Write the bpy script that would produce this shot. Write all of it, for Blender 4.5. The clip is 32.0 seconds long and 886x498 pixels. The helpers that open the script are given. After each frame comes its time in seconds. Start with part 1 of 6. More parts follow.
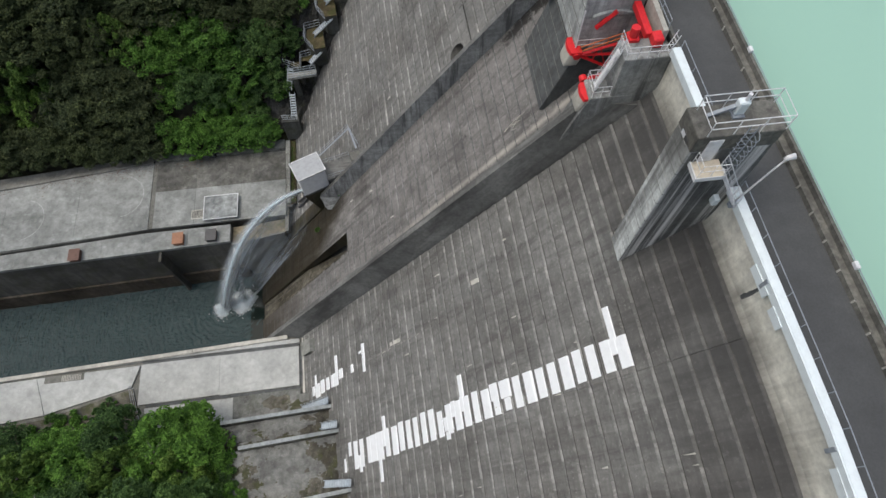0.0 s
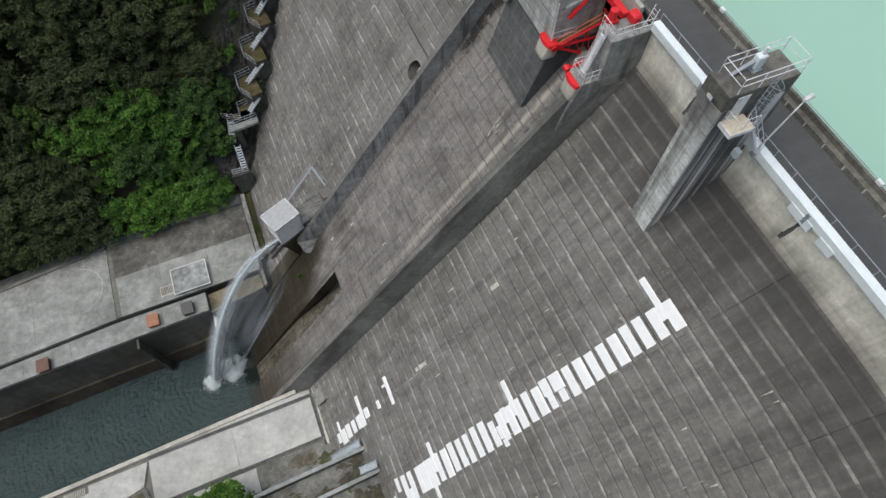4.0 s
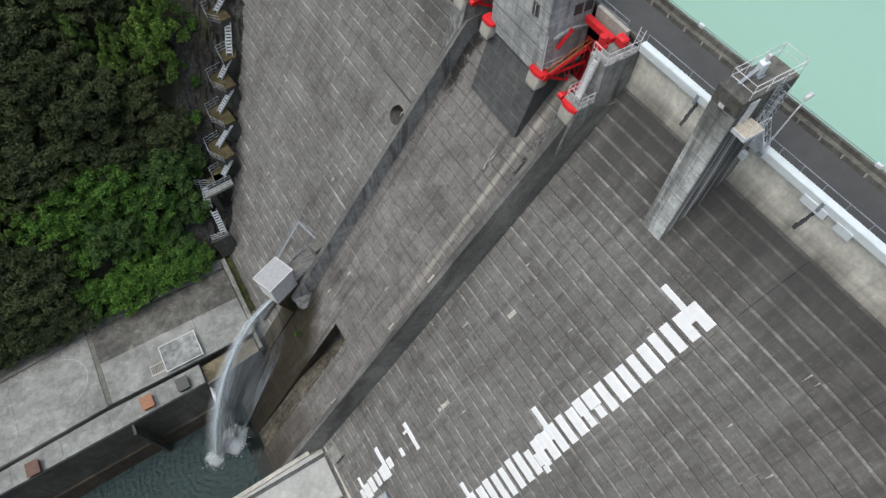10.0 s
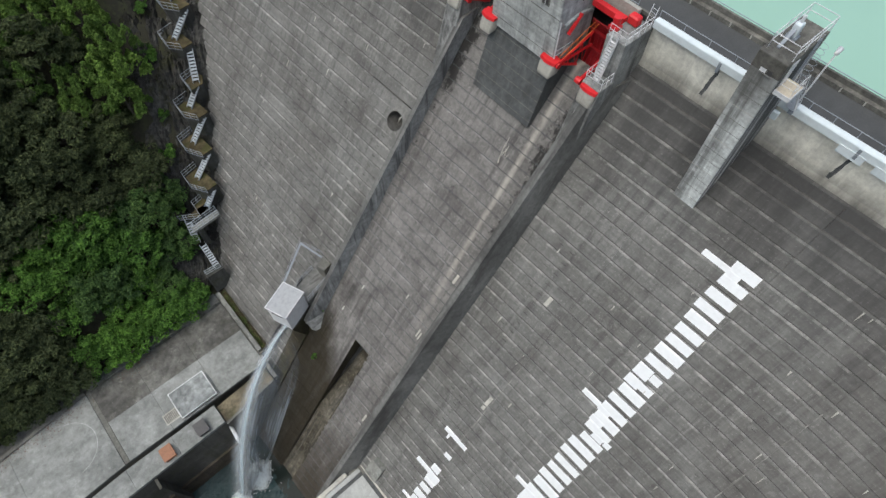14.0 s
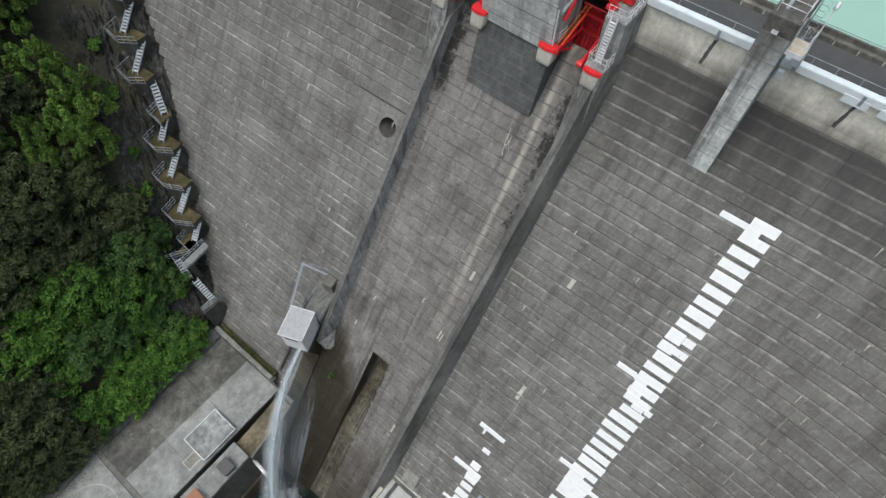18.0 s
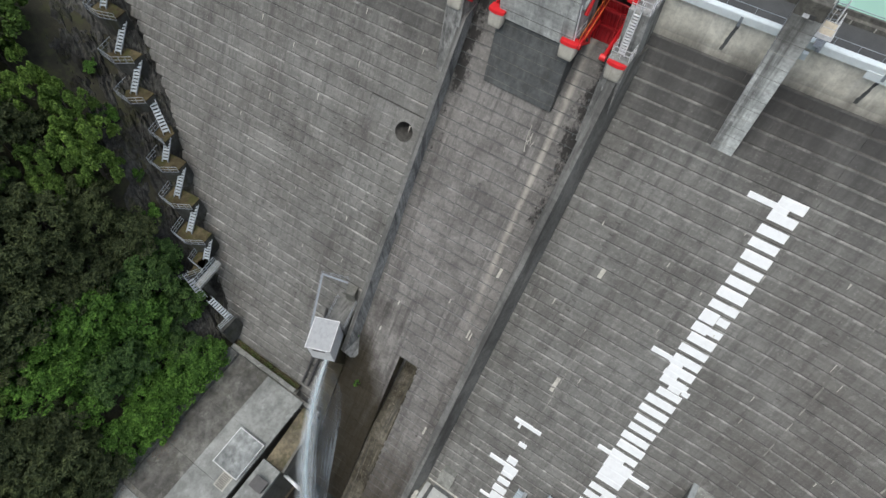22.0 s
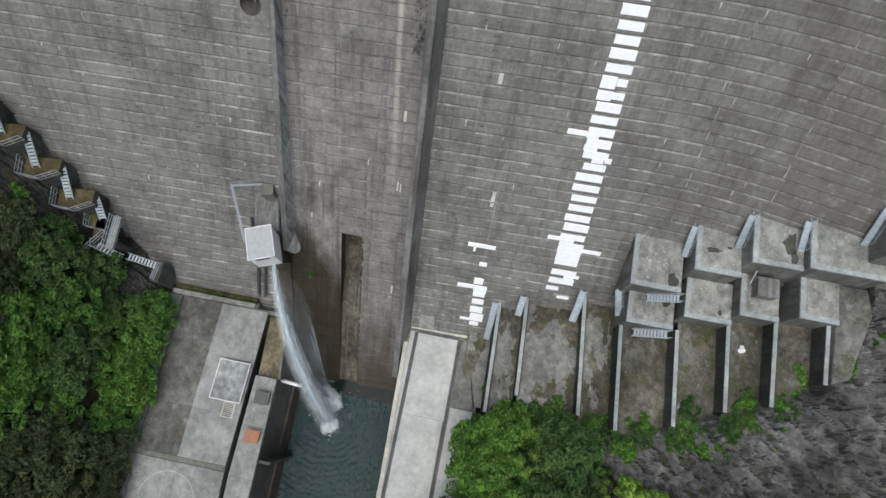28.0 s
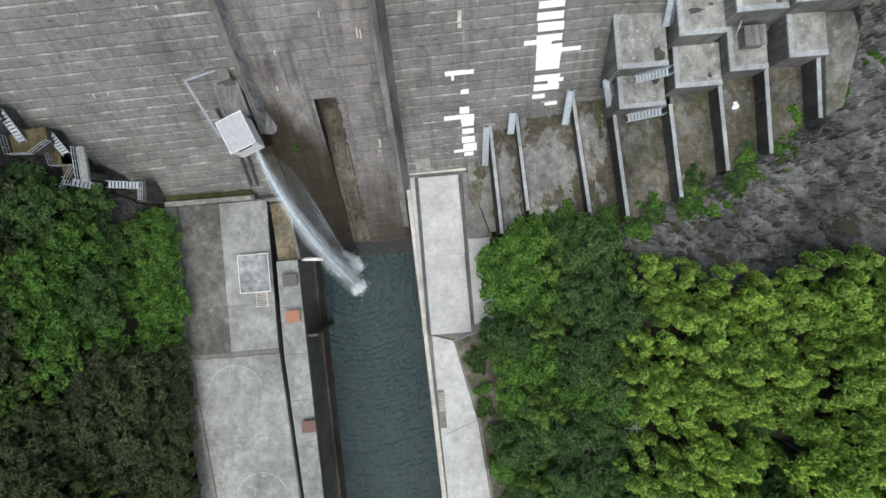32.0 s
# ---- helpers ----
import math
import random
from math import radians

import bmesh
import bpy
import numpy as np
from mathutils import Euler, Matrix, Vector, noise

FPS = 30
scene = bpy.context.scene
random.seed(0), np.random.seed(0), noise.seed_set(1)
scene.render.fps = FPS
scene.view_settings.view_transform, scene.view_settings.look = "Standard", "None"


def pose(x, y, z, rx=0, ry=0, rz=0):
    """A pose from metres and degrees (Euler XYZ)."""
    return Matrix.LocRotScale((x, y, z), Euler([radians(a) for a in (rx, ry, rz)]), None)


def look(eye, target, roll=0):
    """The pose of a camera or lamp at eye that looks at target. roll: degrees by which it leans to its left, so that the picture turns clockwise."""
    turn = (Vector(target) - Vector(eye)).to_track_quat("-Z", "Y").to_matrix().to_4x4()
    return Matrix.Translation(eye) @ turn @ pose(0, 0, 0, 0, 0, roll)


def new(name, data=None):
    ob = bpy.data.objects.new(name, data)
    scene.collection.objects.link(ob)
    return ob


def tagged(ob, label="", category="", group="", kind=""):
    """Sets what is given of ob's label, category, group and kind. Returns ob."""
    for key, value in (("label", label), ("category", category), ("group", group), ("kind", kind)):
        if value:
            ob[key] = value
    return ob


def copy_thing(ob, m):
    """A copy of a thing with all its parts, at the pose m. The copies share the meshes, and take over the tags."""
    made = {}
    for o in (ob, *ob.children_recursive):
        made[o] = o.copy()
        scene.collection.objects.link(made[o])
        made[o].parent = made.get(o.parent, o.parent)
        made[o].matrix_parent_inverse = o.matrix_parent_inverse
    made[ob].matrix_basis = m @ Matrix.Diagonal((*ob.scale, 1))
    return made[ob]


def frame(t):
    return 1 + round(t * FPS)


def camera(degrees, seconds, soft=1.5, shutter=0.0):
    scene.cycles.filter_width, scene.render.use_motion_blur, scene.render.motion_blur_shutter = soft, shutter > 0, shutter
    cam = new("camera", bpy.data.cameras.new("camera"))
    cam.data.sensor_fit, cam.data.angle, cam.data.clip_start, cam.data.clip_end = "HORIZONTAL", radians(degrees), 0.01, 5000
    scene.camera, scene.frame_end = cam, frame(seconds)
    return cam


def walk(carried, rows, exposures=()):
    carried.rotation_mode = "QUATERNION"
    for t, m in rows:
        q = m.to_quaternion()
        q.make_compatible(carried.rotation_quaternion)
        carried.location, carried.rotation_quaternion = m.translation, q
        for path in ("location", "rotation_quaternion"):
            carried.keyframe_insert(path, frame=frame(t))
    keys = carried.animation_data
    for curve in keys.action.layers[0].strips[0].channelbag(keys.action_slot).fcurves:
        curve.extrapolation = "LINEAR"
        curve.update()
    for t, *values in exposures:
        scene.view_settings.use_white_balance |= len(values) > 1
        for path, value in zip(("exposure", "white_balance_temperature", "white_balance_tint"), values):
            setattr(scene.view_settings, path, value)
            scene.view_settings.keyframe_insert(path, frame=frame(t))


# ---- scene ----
cam = camera(74.54, 32.0)
PATH = [
    (0, 34.112, 8.540, 80.031, 25.220, 0.159, 83.093),
    (0.5, 33.912, 7.169, 79.906, 25.395, 0.108, 79.641),
    (1, 33.609, 6.014, 79.924, 25.428, 0.132, 75.640),
    (1.5, 33.260, 5.017, 79.983, 25.367, 0.163, 72.693),
    (2, 32.948, 4.063, 80.075, 25.344, 0.167, 71.398),
    (2.5, 32.678, 3.260, 80.122, 25.345, 0.142, 70.448),
    (3, 32.442, 2.548, 80.151, 25.396, 0.147, 69.188),
    (3.5, 32.253, 1.974, 80.110, 25.892, 0.166, 68.419),
    (5.5, 32.081, 1.052, 80.053, 29.017, 0.172, 67.710),
    (6, 32.132, 1.042, 80.132, 30.150, 0.147, 67.603),
    (6.5, 32.171, 0.939, 80.136, 30.332, 0.049, 66.922),
    (7, 32.147, 0.700, 80.176, 30.321, -0.012, 65.271),
    (7.5, 31.994, 0.400, 80.176, 30.299, -0.010, 63.470),
    (8, 31.743, -0.090, 80.194, 30.249, 0.016, 62.231),
    (8.5, 31.383, -0.793, 80.252, 30.206, -0.024, 62.162),
    (9, 30.915, -1.572, 80.297, 30.129, -0.054, 62.067),
    (9.5, 30.453, -2.358, 80.321, 30.096, -0.088, 61.057),
    (10, 29.924, -3.162, 80.367, 30.044, -0.101, 59.105),
    (10.5, 29.326, -3.991, 80.421, 29.940, -0.191, 56.990),
    (11, 28.788, -4.774, 80.387, 29.952, -0.208, 54.979),
    (11.5, 28.237, -5.535, 80.364, 29.942, -0.220, 53.071),
    (12, 27.603, -6.238, 80.352, 29.938, -0.203, 51.427),
    (12.5, 26.917, -6.959, 80.374, 29.876, -0.172, 50.216),
    (13, 26.292, -7.648, 80.386, 29.801, -0.127, 49.597),
    (13.5, 25.716, -8.336, 80.315, 29.813, -0.175, 49.474),
    (14, 25.163, -8.962, 80.309, 29.772, -0.198, 49.150),
    (14.5, 24.625, -9.500, 80.306, 29.756, -0.148, 48.115),
    (16.5, 22.302, -11.707, 80.391, 29.575, -0.063, 43.389),
    (17, 21.680, -12.170, 80.481, 29.481, -0.019, 42.189),
    (17.5, 21.144, -12.679, 80.462, 29.510, 0.002, 40.951),
    (18, 20.614, -13.138, 80.452, 29.542, 0.009, 39.587),
    (18.5, 20.028, -13.590, 80.491, 29.504, 0.015, 38.370),
    (19, 19.436, -14.028, 80.554, 29.461, 0.022, 37.297),
    (19.5, 18.846, -14.431, 80.631, 29.413, 0.047, 36.260),
    (20, 18.278, -14.821, 80.693, 29.392, 0.088, 35.419),
    (20.5, 17.728, -15.218, 80.728, 29.414, 0.064, 34.974),
    (21, 17.227, -15.574, 80.744, 29.411, 0.053, 34.868),
    (21.5, 16.789, -15.853, 80.776, 29.366, 0.079, 34.881),
    (22, 16.321, -16.280, 80.842, 29.367, -0.001, 34.650),
    (22.5, 15.889, -16.583, 80.918, 29.315, -0.037, 32.473),
    (23, 15.381, -16.853, 81.043, 28.650, -0.067, 30.278),
    (23.5, 14.969, -17.039, 81.137, 26.062, -0.107, 28.567),
    (24, 14.784, -17.304, 81.090, 22.425, -0.104, 27.213),
    (24.5, 14.965, -17.687, 80.885, 18.881, -0.108, 25.980),
    (25, 15.337, -18.051, 80.602, 16.152, -0.075, 24.769),
    (25.5, 15.490, -18.123, 80.489, 15.787, -0.069, 23.533),
    (27.5, 15.310, -18.113, 80.637, 15.625, -0.034, 14.275),
    (28, 14.937, -18.028, 80.673, 15.437, 0.043, 11.163),
    (28.5, 14.478, -18.102, 80.688, 15.346, 0.039, 8.285),
    (29, 13.870, -18.164, 80.736, 15.265, 0.007, 5.322),
    (29.5, 13.279, -18.162, 80.777, 15.178, -0.003, 1.738),
    (30, 12.858, -18.030, 80.871, 14.767, 0.050, -2.253),
    (30.5, 12.543, -17.962, 80.886, 12.099, 0.051, -4.391),
    (31, 12.404, -17.781, 80.865, 8.380, -0.004, -4.547),
    (31.5, 12.357, -17.761, 80.813, 3.895, -0.002, -4.652),
    (32, 12.333, -18.108, 80.486, -0.408, 0.000, -4.702),
]
walk(cam, [(t, pose(*p)) for t, *p in PATH], [(0.0, -0.09, 6500.0, 9.0), (3.0, -0.07, 6500.0, 9.0), (8.0, 0.0, 6450.0, 8.5), (14.0, 0.0, 6380.0, 7.5), (25.0, 0.04, 6380.0, 7.5), (29.0, 0.05, 6380.0, 8.0), (30.5, 0.12, 6370.0, 8.2), (32.0, 0.3, 6350.0, 8.5)])

# ---------------------------------------------------------------- light
world = bpy.data.worlds.new("overcast_sky")
scene.world = world
world.use_nodes = True
wn = world.node_tree
sky = wn.nodes.new("ShaderNodeTexSky")
sky.sky_type = "NISHITA"
sky.sun_disc = False
sky.sun_elevation = radians(70)
sky.sun_rotation = radians(186)
sky.air_density, sky.dust_density, sky.ozone_density = 1.0, 5.0, 1.0
wn.links.new(sky.outputs[0], wn.nodes["Background"].inputs[0])
wn.nodes["Background"].inputs[1].default_value = 0.15
sun = new("sun", bpy.data.lights.new("sun", "SUN"))
sun.data.energy, sun.data.angle, sun.data.color = 1.5, radians(75), (1.0, 1.0, 0.98)
sun.matrix_world = look((-4, -37, 100), (0, 0, 0))


# ---------------------------------------------------------------- materials
def nodes_of(name):
    m = bpy.data.materials.new(name)
    m.use_nodes = True
    n = m.node_tree
    return m, n, n.nodes["Principled BSDF"]


def add(n, kind, **values):
    node = n.nodes.new(kind)
    for key, value in values.items():
        node.inputs[key].default_value = value
    return node


def noise_at(n, scale, stretch=(1, 1, 1), detail=6.0, rough=0.6):
    """Noise in world metres, stretched per axis."""
    geo = n.nodes.new("ShaderNodeNewGeometry")
    mp = n.nodes.new("ShaderNodeMapping")
    mp.inputs["Scale"].default_value = stretch
    n.links.new(geo.outputs["Position"], mp.inputs["Vector"])
    tex = add(n, "ShaderNodeTexNoise", Scale=scale, Detail=detail, Roughness=rough)
    n.links.new(mp.outputs[0], tex.inputs["Vector"])
    return tex.outputs["Fac"]


def ramp(n, fac, stops):
    r = n.nodes.new("ShaderNodeValToRGB")
    els = r.color_ramp.elements
    while len(els) < len(stops):
        els.new(0.5)
    for e, (p, c) in zip(els, stops):
        e.position, e.color = p, (*c, 1)
    n.links.new(fac, r.inputs["Fac"])
    return r.outputs["Color"]


def mixed(n, a, b, fac, mode="MIX"):
    m = n.nodes.new("ShaderNodeMix")
    m.data_type, m.blend_type = "RGBA", mode
    for socket, value in ((m.inputs["A"], a), (m.inputs["B"], b), (m.inputs["Factor"], fac)):
        if isinstance(value, bpy.types.NodeSocket):
            n.links.new(value, socket)
        elif isinstance(value, tuple):
            socket.default_value = (*value, 1)
        else:
            socket.default_value = value
    return m.outputs["Result"]


def grey(v):
    return (v, v, v)


def bump(n, bsdf, height, strength=0.3, distance=0.02):
    b = add(n, "ShaderNodeBump", Strength=strength, Distance=distance)
    n.links.new(height, b.inputs["Height"])
    n.links.new(b.outputs[0], bsdf.inputs["Normal"])


def concrete(name, dark, light, streak=0.0, moss=0.0, piece=0.0, rough=0.88, stain=(0.048, 0.047, 0.044), spots=0.0, grain=2.5, forms=0.0, film=None, mottle=0.5, run=(1.5, 0.1, 0.06), moss_at=0.5, film_along=(0.0, 0.0, 1.0), tint=(0.955, 1.0, 0.997), lime=0.0, band=0.0, worn=0.0, right_dim=None, marks=False, gloss=0.5):
    """Weathered concrete: broad patches, fine grain, streaks that run downhill, lichen spots."""
    m, n, b = nodes_of(name)
    cool = lambda c: tuple(a * b for a, b in zip(c, tint))
    dark, light = cool(dark), cool(light)
    broad = noise_at(n, 0.16, detail=8)
    col = ramp(n, broad, [(0.36, dark), (0.5, tuple((d + l) / 2 for d, l in zip(dark, light))), (0.64, light)])
    fine = noise_at(n, grain, detail=9, rough=0.7)
    col = mixed(n, col, ramp(n, fine, [(0.36, grey(0.6)), (0.5, grey(1.0)), (0.64, grey(1.35))]), mottle, "MULTIPLY")
    mid = noise_at(n, 0.7, (1.0, 0.7, 0.7), detail=7, rough=0.65)
    col = mixed(n, col, ramp(n, mid, [(0.38, grey(0.74)), (0.5, grey(1.0)), (0.62, grey(1.2))]), min(1.0, mottle * 1.3), "MULTIPLY")
    if streak:
        drip = noise_at(n, 1.0, run, detail=7, rough=0.65)
        col = mixed(n, col, stain, ramp(n, drip, [(0.5, grey(0)), (0.63, grey(streak))]))
        pale = noise_at(n, 1.0, tuple(v * 1.3 for v in run), detail=8, rough=0.7)
        col = mixed(n, col, tuple(min(1.0, v * 1.9) for v in light), ramp(n, pale, [(0.54, grey(0)), (0.68, grey(streak * 0.45))]))
    if moss:
        green = noise_at(n, 0.5, detail=9, rough=0.7)
        col = mixed(n, col, (0.05, 0.055, 0.02), ramp(n, green, [(moss_at, grey(0)), (moss_at + 0.1, grey(moss))]))
    if spots:
        dots = noise_at(n, 5.0, detail=4, rough=0.6)
        col = mixed(n, col, tuple(min(1.0, v * 2.6) for v in light), ramp(n, dots, [(0.62, grey(0)), (0.68, grey(spots))]))
    if right_dim:
        # brown tone with dimmer light painted in, growing along the dam towards the right bank
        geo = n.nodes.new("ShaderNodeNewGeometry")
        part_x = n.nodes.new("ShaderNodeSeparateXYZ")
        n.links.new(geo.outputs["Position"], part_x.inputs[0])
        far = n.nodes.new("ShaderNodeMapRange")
        far.inputs["From Min"].default_value, far.inputs["From Max"].default_value = right_dim
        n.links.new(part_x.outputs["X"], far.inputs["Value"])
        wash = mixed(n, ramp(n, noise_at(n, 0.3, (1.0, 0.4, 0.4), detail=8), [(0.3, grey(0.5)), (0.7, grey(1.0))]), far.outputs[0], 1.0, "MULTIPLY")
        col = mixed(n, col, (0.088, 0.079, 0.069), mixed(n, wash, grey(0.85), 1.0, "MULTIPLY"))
    if band:
        # level streaks within each lift, left by the pours
        level_n = noise_at(n, 1.0, (0.22, 0.5, 3.4), detail=8, rough=0.65)
        col = mixed(n, col, ramp(n, level_n, [(0.34, grey(1 - band)), (0.5, grey(1.0)), (0.66, grey(1 + band))]), 1.0, "MULTIPLY")
    if worn:
        # pale abraded and lichen patches with ragged edges
        patch = noise_at(n, 0.85, (1.0, 0.75, 0.75), detail=10, rough=0.72)
        col = mixed(n, col, tuple(min(1.0, v * 1.75) for v in light), ramp(n, patch, [(0.57, grey(0)), (0.66, grey(worn))]))
        tiny = noise_at(n, 9.0, detail=5, rough=0.7)
        col = mixed(n, col, tuple(v * 0.45 for v in dark), ramp(n, tiny, [(0.6, grey(0)), (0.68, grey(worn))]))
    if lime:
        crust_n = noise_at(n, 1.0, (0.7, 0.5, 0.5), detail=12, rough=0.8)
        col = mixed(n, col, (0.46, 0.45, 0.425), ramp(n, crust_n, [(0.5, grey(0)), (0.64, grey(lime))]))
    if forms:
        geo = n.nodes.new("ShaderNodeNewGeometry")
        grid = n.nodes.new("ShaderNodeVectorMath")
        grid.operation = "SNAP"
        grid.inputs[1].default_value = (1.83, 500.0, 1.0455)
        shift = n.nodes.new("ShaderNodeVectorMath")
        shift.inputs[1].default_value = (0.0, 0.0, 8.19)
        n.links.new(geo.outputs["Position"], shift.inputs[0])
        n.links.new(shift.outputs[0], grid.inputs[0])
        cell = n.nodes.new("ShaderNodeTexWhiteNoise")
        n.links.new(grid.outputs[0], cell.inputs["Vector"])
        col = mixed(n, col, ramp(n, cell.outputs["Value"], [(0.0, grey(1 - forms)), (1.0, grey(1 + forms))]), 1.0, "MULTIPLY")
    if film:
        # a dark biofilm that starts below the crest and runs down in uneven tongues
        z_low, z_high, colour = film
        geo = n.nodes.new("ShaderNodeNewGeometry")
        sep = n.nodes.new("ShaderNodeVectorMath")
        sep.operation = "DOT_PRODUCT"
        sep.inputs[1].default_value = film_along
        n.links.new(geo.outputs["Position"], sep.inputs[0])
        rise = n.nodes.new("ShaderNodeMapRange")
        rise.inputs["From Min"].default_value, rise.inputs["From Max"].default_value = z_low, z_high
        n.links.new(sep.outputs["Value"], rise.inputs["Value"])
        tongue = noise_at(n, 1.0, (0.5, 0.1, 0.07), detail=6)
        reach = n.nodes.new("ShaderNodeMath")
        reach.operation = "MULTIPLY_ADD"
        n.links.new(tongue, reach.inputs[0])
        reach.inputs[1].default_value = 1.3
        n.links.new(rise.outputs[0], reach.inputs[2])
        col = mixed(n, col, colour, ramp(n, reach.outputs[0], [(0.78, grey(0)), (1.0, grey(0.3)), (1.0, grey(0.3))]))
        more = n.nodes.new("ShaderNodeMath")
        more.inputs[1].default_value = -0.7
        n.links.new(reach.outputs[0], more.inputs[0])
        col = mixed(n, col, colour, ramp(n, more.outputs[0], [(0.25, grey(0)), (0.85, grey(0.8))]))
    if marks:
        # a pale flow line down the chute, and black moss in blotches along both of its edges
        geo = n.nodes.new("ShaderNodeNewGeometry")
        at = n.nodes.new("ShaderNodeSeparateXYZ")
        n.links.new(geo.outputs["Position"], at.inputs[0])

        def fade(value, a, b, low=0.0):
            r = n.nodes.new("ShaderNodeMapRange")
            r.inputs["From Min"].default_value, r.inputs["From Max"].default_value, r.inputs["To Min"].default_value = a, b, low
            n.links.new(value, r.inputs["Value"])
            return r.outputs[0]

        def calc(kind, a, b):
            k = n.nodes.new("ShaderNodeMath")
            k.operation = kind
            for i, v in enumerate((a, b)):
                if isinstance(v, (int, float)):
                    k.inputs[i].default_value = v
                else:
                    n.links.new(v, k.inputs[i])
            return k.outputs[0]

        off_line = calc("ABSOLUTE", calc("ADD", calc("ADD", at.outputs["X"], calc("MULTIPLY", at.outputs["Z"], 0.028)), -5.02), 0.0)
        uneven = ramp(n, noise_at(n, 0.6, detail=8, rough=0.7), [(0.34, grey(0.35)), (0.58, grey(1.0))])
        line_f = calc("MULTIPLY", calc("MULTIPLY", fade(off_line, 0.42, 0.08), fade(at.outputs["Z"], 18.0, 27.0)), uneven)
        col = mixed(n, col, (0.39, 0.372, 0.325), calc("MULTIPLY", line_f, 0.85))
        side_r = calc("MULTIPLY", fade(at.outputs["X"], 4.3, 5.9), fade(at.outputs["Z"], 26.0, 40.0))
        side_l = calc("MULTIPLY", fade(at.outputs["X"], -4.9, -6.6), calc("MULTIPLY", fade(at.outputs["Z"], 34.5, 39.5), 0.85))
        blotch = calc("ADD", noise_at(n, 0.75, (1.0, 0.7, 0.7), detail=10, rough=0.72), calc("MULTIPLY", calc("MAXIMUM", side_r, side_l), 0.26))
        col = mixed(n, col, (0.016, 0.0155, 0.014), ramp(n, blotch, [(0.63, grey(0)), (0.72, grey(0.92))]))
    if piece:
        info = n.nodes.new("ShaderNodeObjectInfo")
        col = mixed(n, col, ramp(n, info.outputs["Random"], [(0.0, grey(1 - piece)), (1.0, grey(1 + piece))]), 1.0, "MULTIPLY")
    n.links.new(col, b.inputs["Base Color"])
    b.inputs["Roughness"].default_value = rough
    b.inputs["Specular IOR Level"].default_value = gloss
    bump(n, b, noise_at(n, 6.0, detail=8, rough=0.7), 0.35, 0.03)
    return m


def painted(name, colour, rough=0.45, wear=0.25, metal=0.0, rust=(0.16, 0.06, 0.03), dirt_tone=0.65):
    m, n, b = nodes_of(name)
    dirt = noise_at(n, 1.8, detail=8, rough=0.7)
    col = mixed(n, colour, tuple(v * dirt_tone for v in colour), ramp(n, dirt, [(0.45, grey(0)), (0.72, grey(1.0))]))
    chips = noise_at(n, 7.0, detail=6, rough=0.7)
    col = mixed(n, col, rust, ramp(n, chips, [(0.66, grey(0)), (0.7, grey(wear))]))
    n.links.new(col, b.inputs["Base Color"])
    b.inputs["Roughness"].default_value, b.inputs["Metallic"].default_value = rough, metal
    bump(n, b, chips, 0.15, 0.01)
    return m


def leafy(name, dark, light, island=True):
    m, n, b = nodes_of(name)
    geo = n.nodes.new("ShaderNodeNewGeometry")
    col = ramp(n, geo.outputs["Random Per Island"], [(0.0, dark), (0.55, tuple((d + l) / 2 for d, l in zip(dark, light))), (1.0, light)])
    info = n.nodes.new("ShaderNodeObjectInfo")
    col = mixed(n, col, ramp(n, info.outputs["Random"], [(0.0, (0.78, 0.82, 0.82)), (1.0, (1.14, 1.14, 1.0))]), 1.0, "MULTIPLY")
    col = mixed(n, col, ramp(n, noise_at(n, 0.35), [(0.3, grey(0.7)), (0.7, grey(1.2))]), 0.8, "MULTIPLY")
    n.links.new(col, b.inputs["Base Color"])
    b.inputs["Roughness"].default_value = 0.6
    b.inputs["Specular IOR Level"].default_value = 0.2
    thin = n.nodes.new("ShaderNodeBsdfTranslucent")
    n.links.new(col, thin.inputs["Color"])
    both = n.nodes.new("ShaderNodeMixShader")
    both.inputs[0].default_value = 0.4
    n.links.new(b.outputs[0], both.inputs[1])
    n.links.new(thin.outputs[0], both.inputs[2])
    n.links.new(both.outputs[0], n.nodes["Material Output"].inputs["Surface"])
    return m


DAM = concrete("dam_concrete", (0.133, 0.1255, 0.116), (0.187, 0.181, 0.17), streak=0.4, piece=0.07, spots=0.25, forms=0.05, film=(37.5, 48.0, (0.036, 0.036, 0.035)), mottle=0.36, band=0.12, worn=0.3, right_dim=(22.0, 56.0))
LEDGE = concrete("lime_stained_ledge", (0.13, 0.125, 0.116), (0.22, 0.214, 0.2), grain=1.5, forms=0.25, film=(40.5, 49.0, (0.05, 0.05, 0.048)), mottle=0.7, lime=0.42, right_dim=(27.0, 58.0))
CHUTELIP = concrete("chute_joint_concrete", (0.12, 0.115, 0.106), (0.19, 0.182, 0.17), grain=1.5, forms=0.2, mottle=0.7, film=(5.0, -8.0, (0.036, 0.029, 0.018)), lime=0.3, marks=True, tint=(0.98, 1.0, 1.02))
SLANTC = concrete("streaked_wall_side", (0.2, 0.199, 0.196), (0.33, 0.329, 0.325), streak=0.8, stain=(0.07, 0.071, 0.072), run=(1.0, 1.8, 0.14), mottle=0.6, band=0.15)
JOINT = concrete("dark_joint_and_shade", (0.045, 0.042, 0.038), (0.09, 0.084, 0.075), mottle=0.7)
CHUTE = concrete("chute_concrete", (0.13, 0.123, 0.113), (0.2, 0.191, 0.176), streak=0.5, piece=0.06, spots=0.2, forms=0.04, film=(5.0, -8.0, (0.038, 0.03, 0.018)), mottle=0.45, band=0.1, worn=0.3, marks=True, tint=(0.98, 1.0, 1.02))
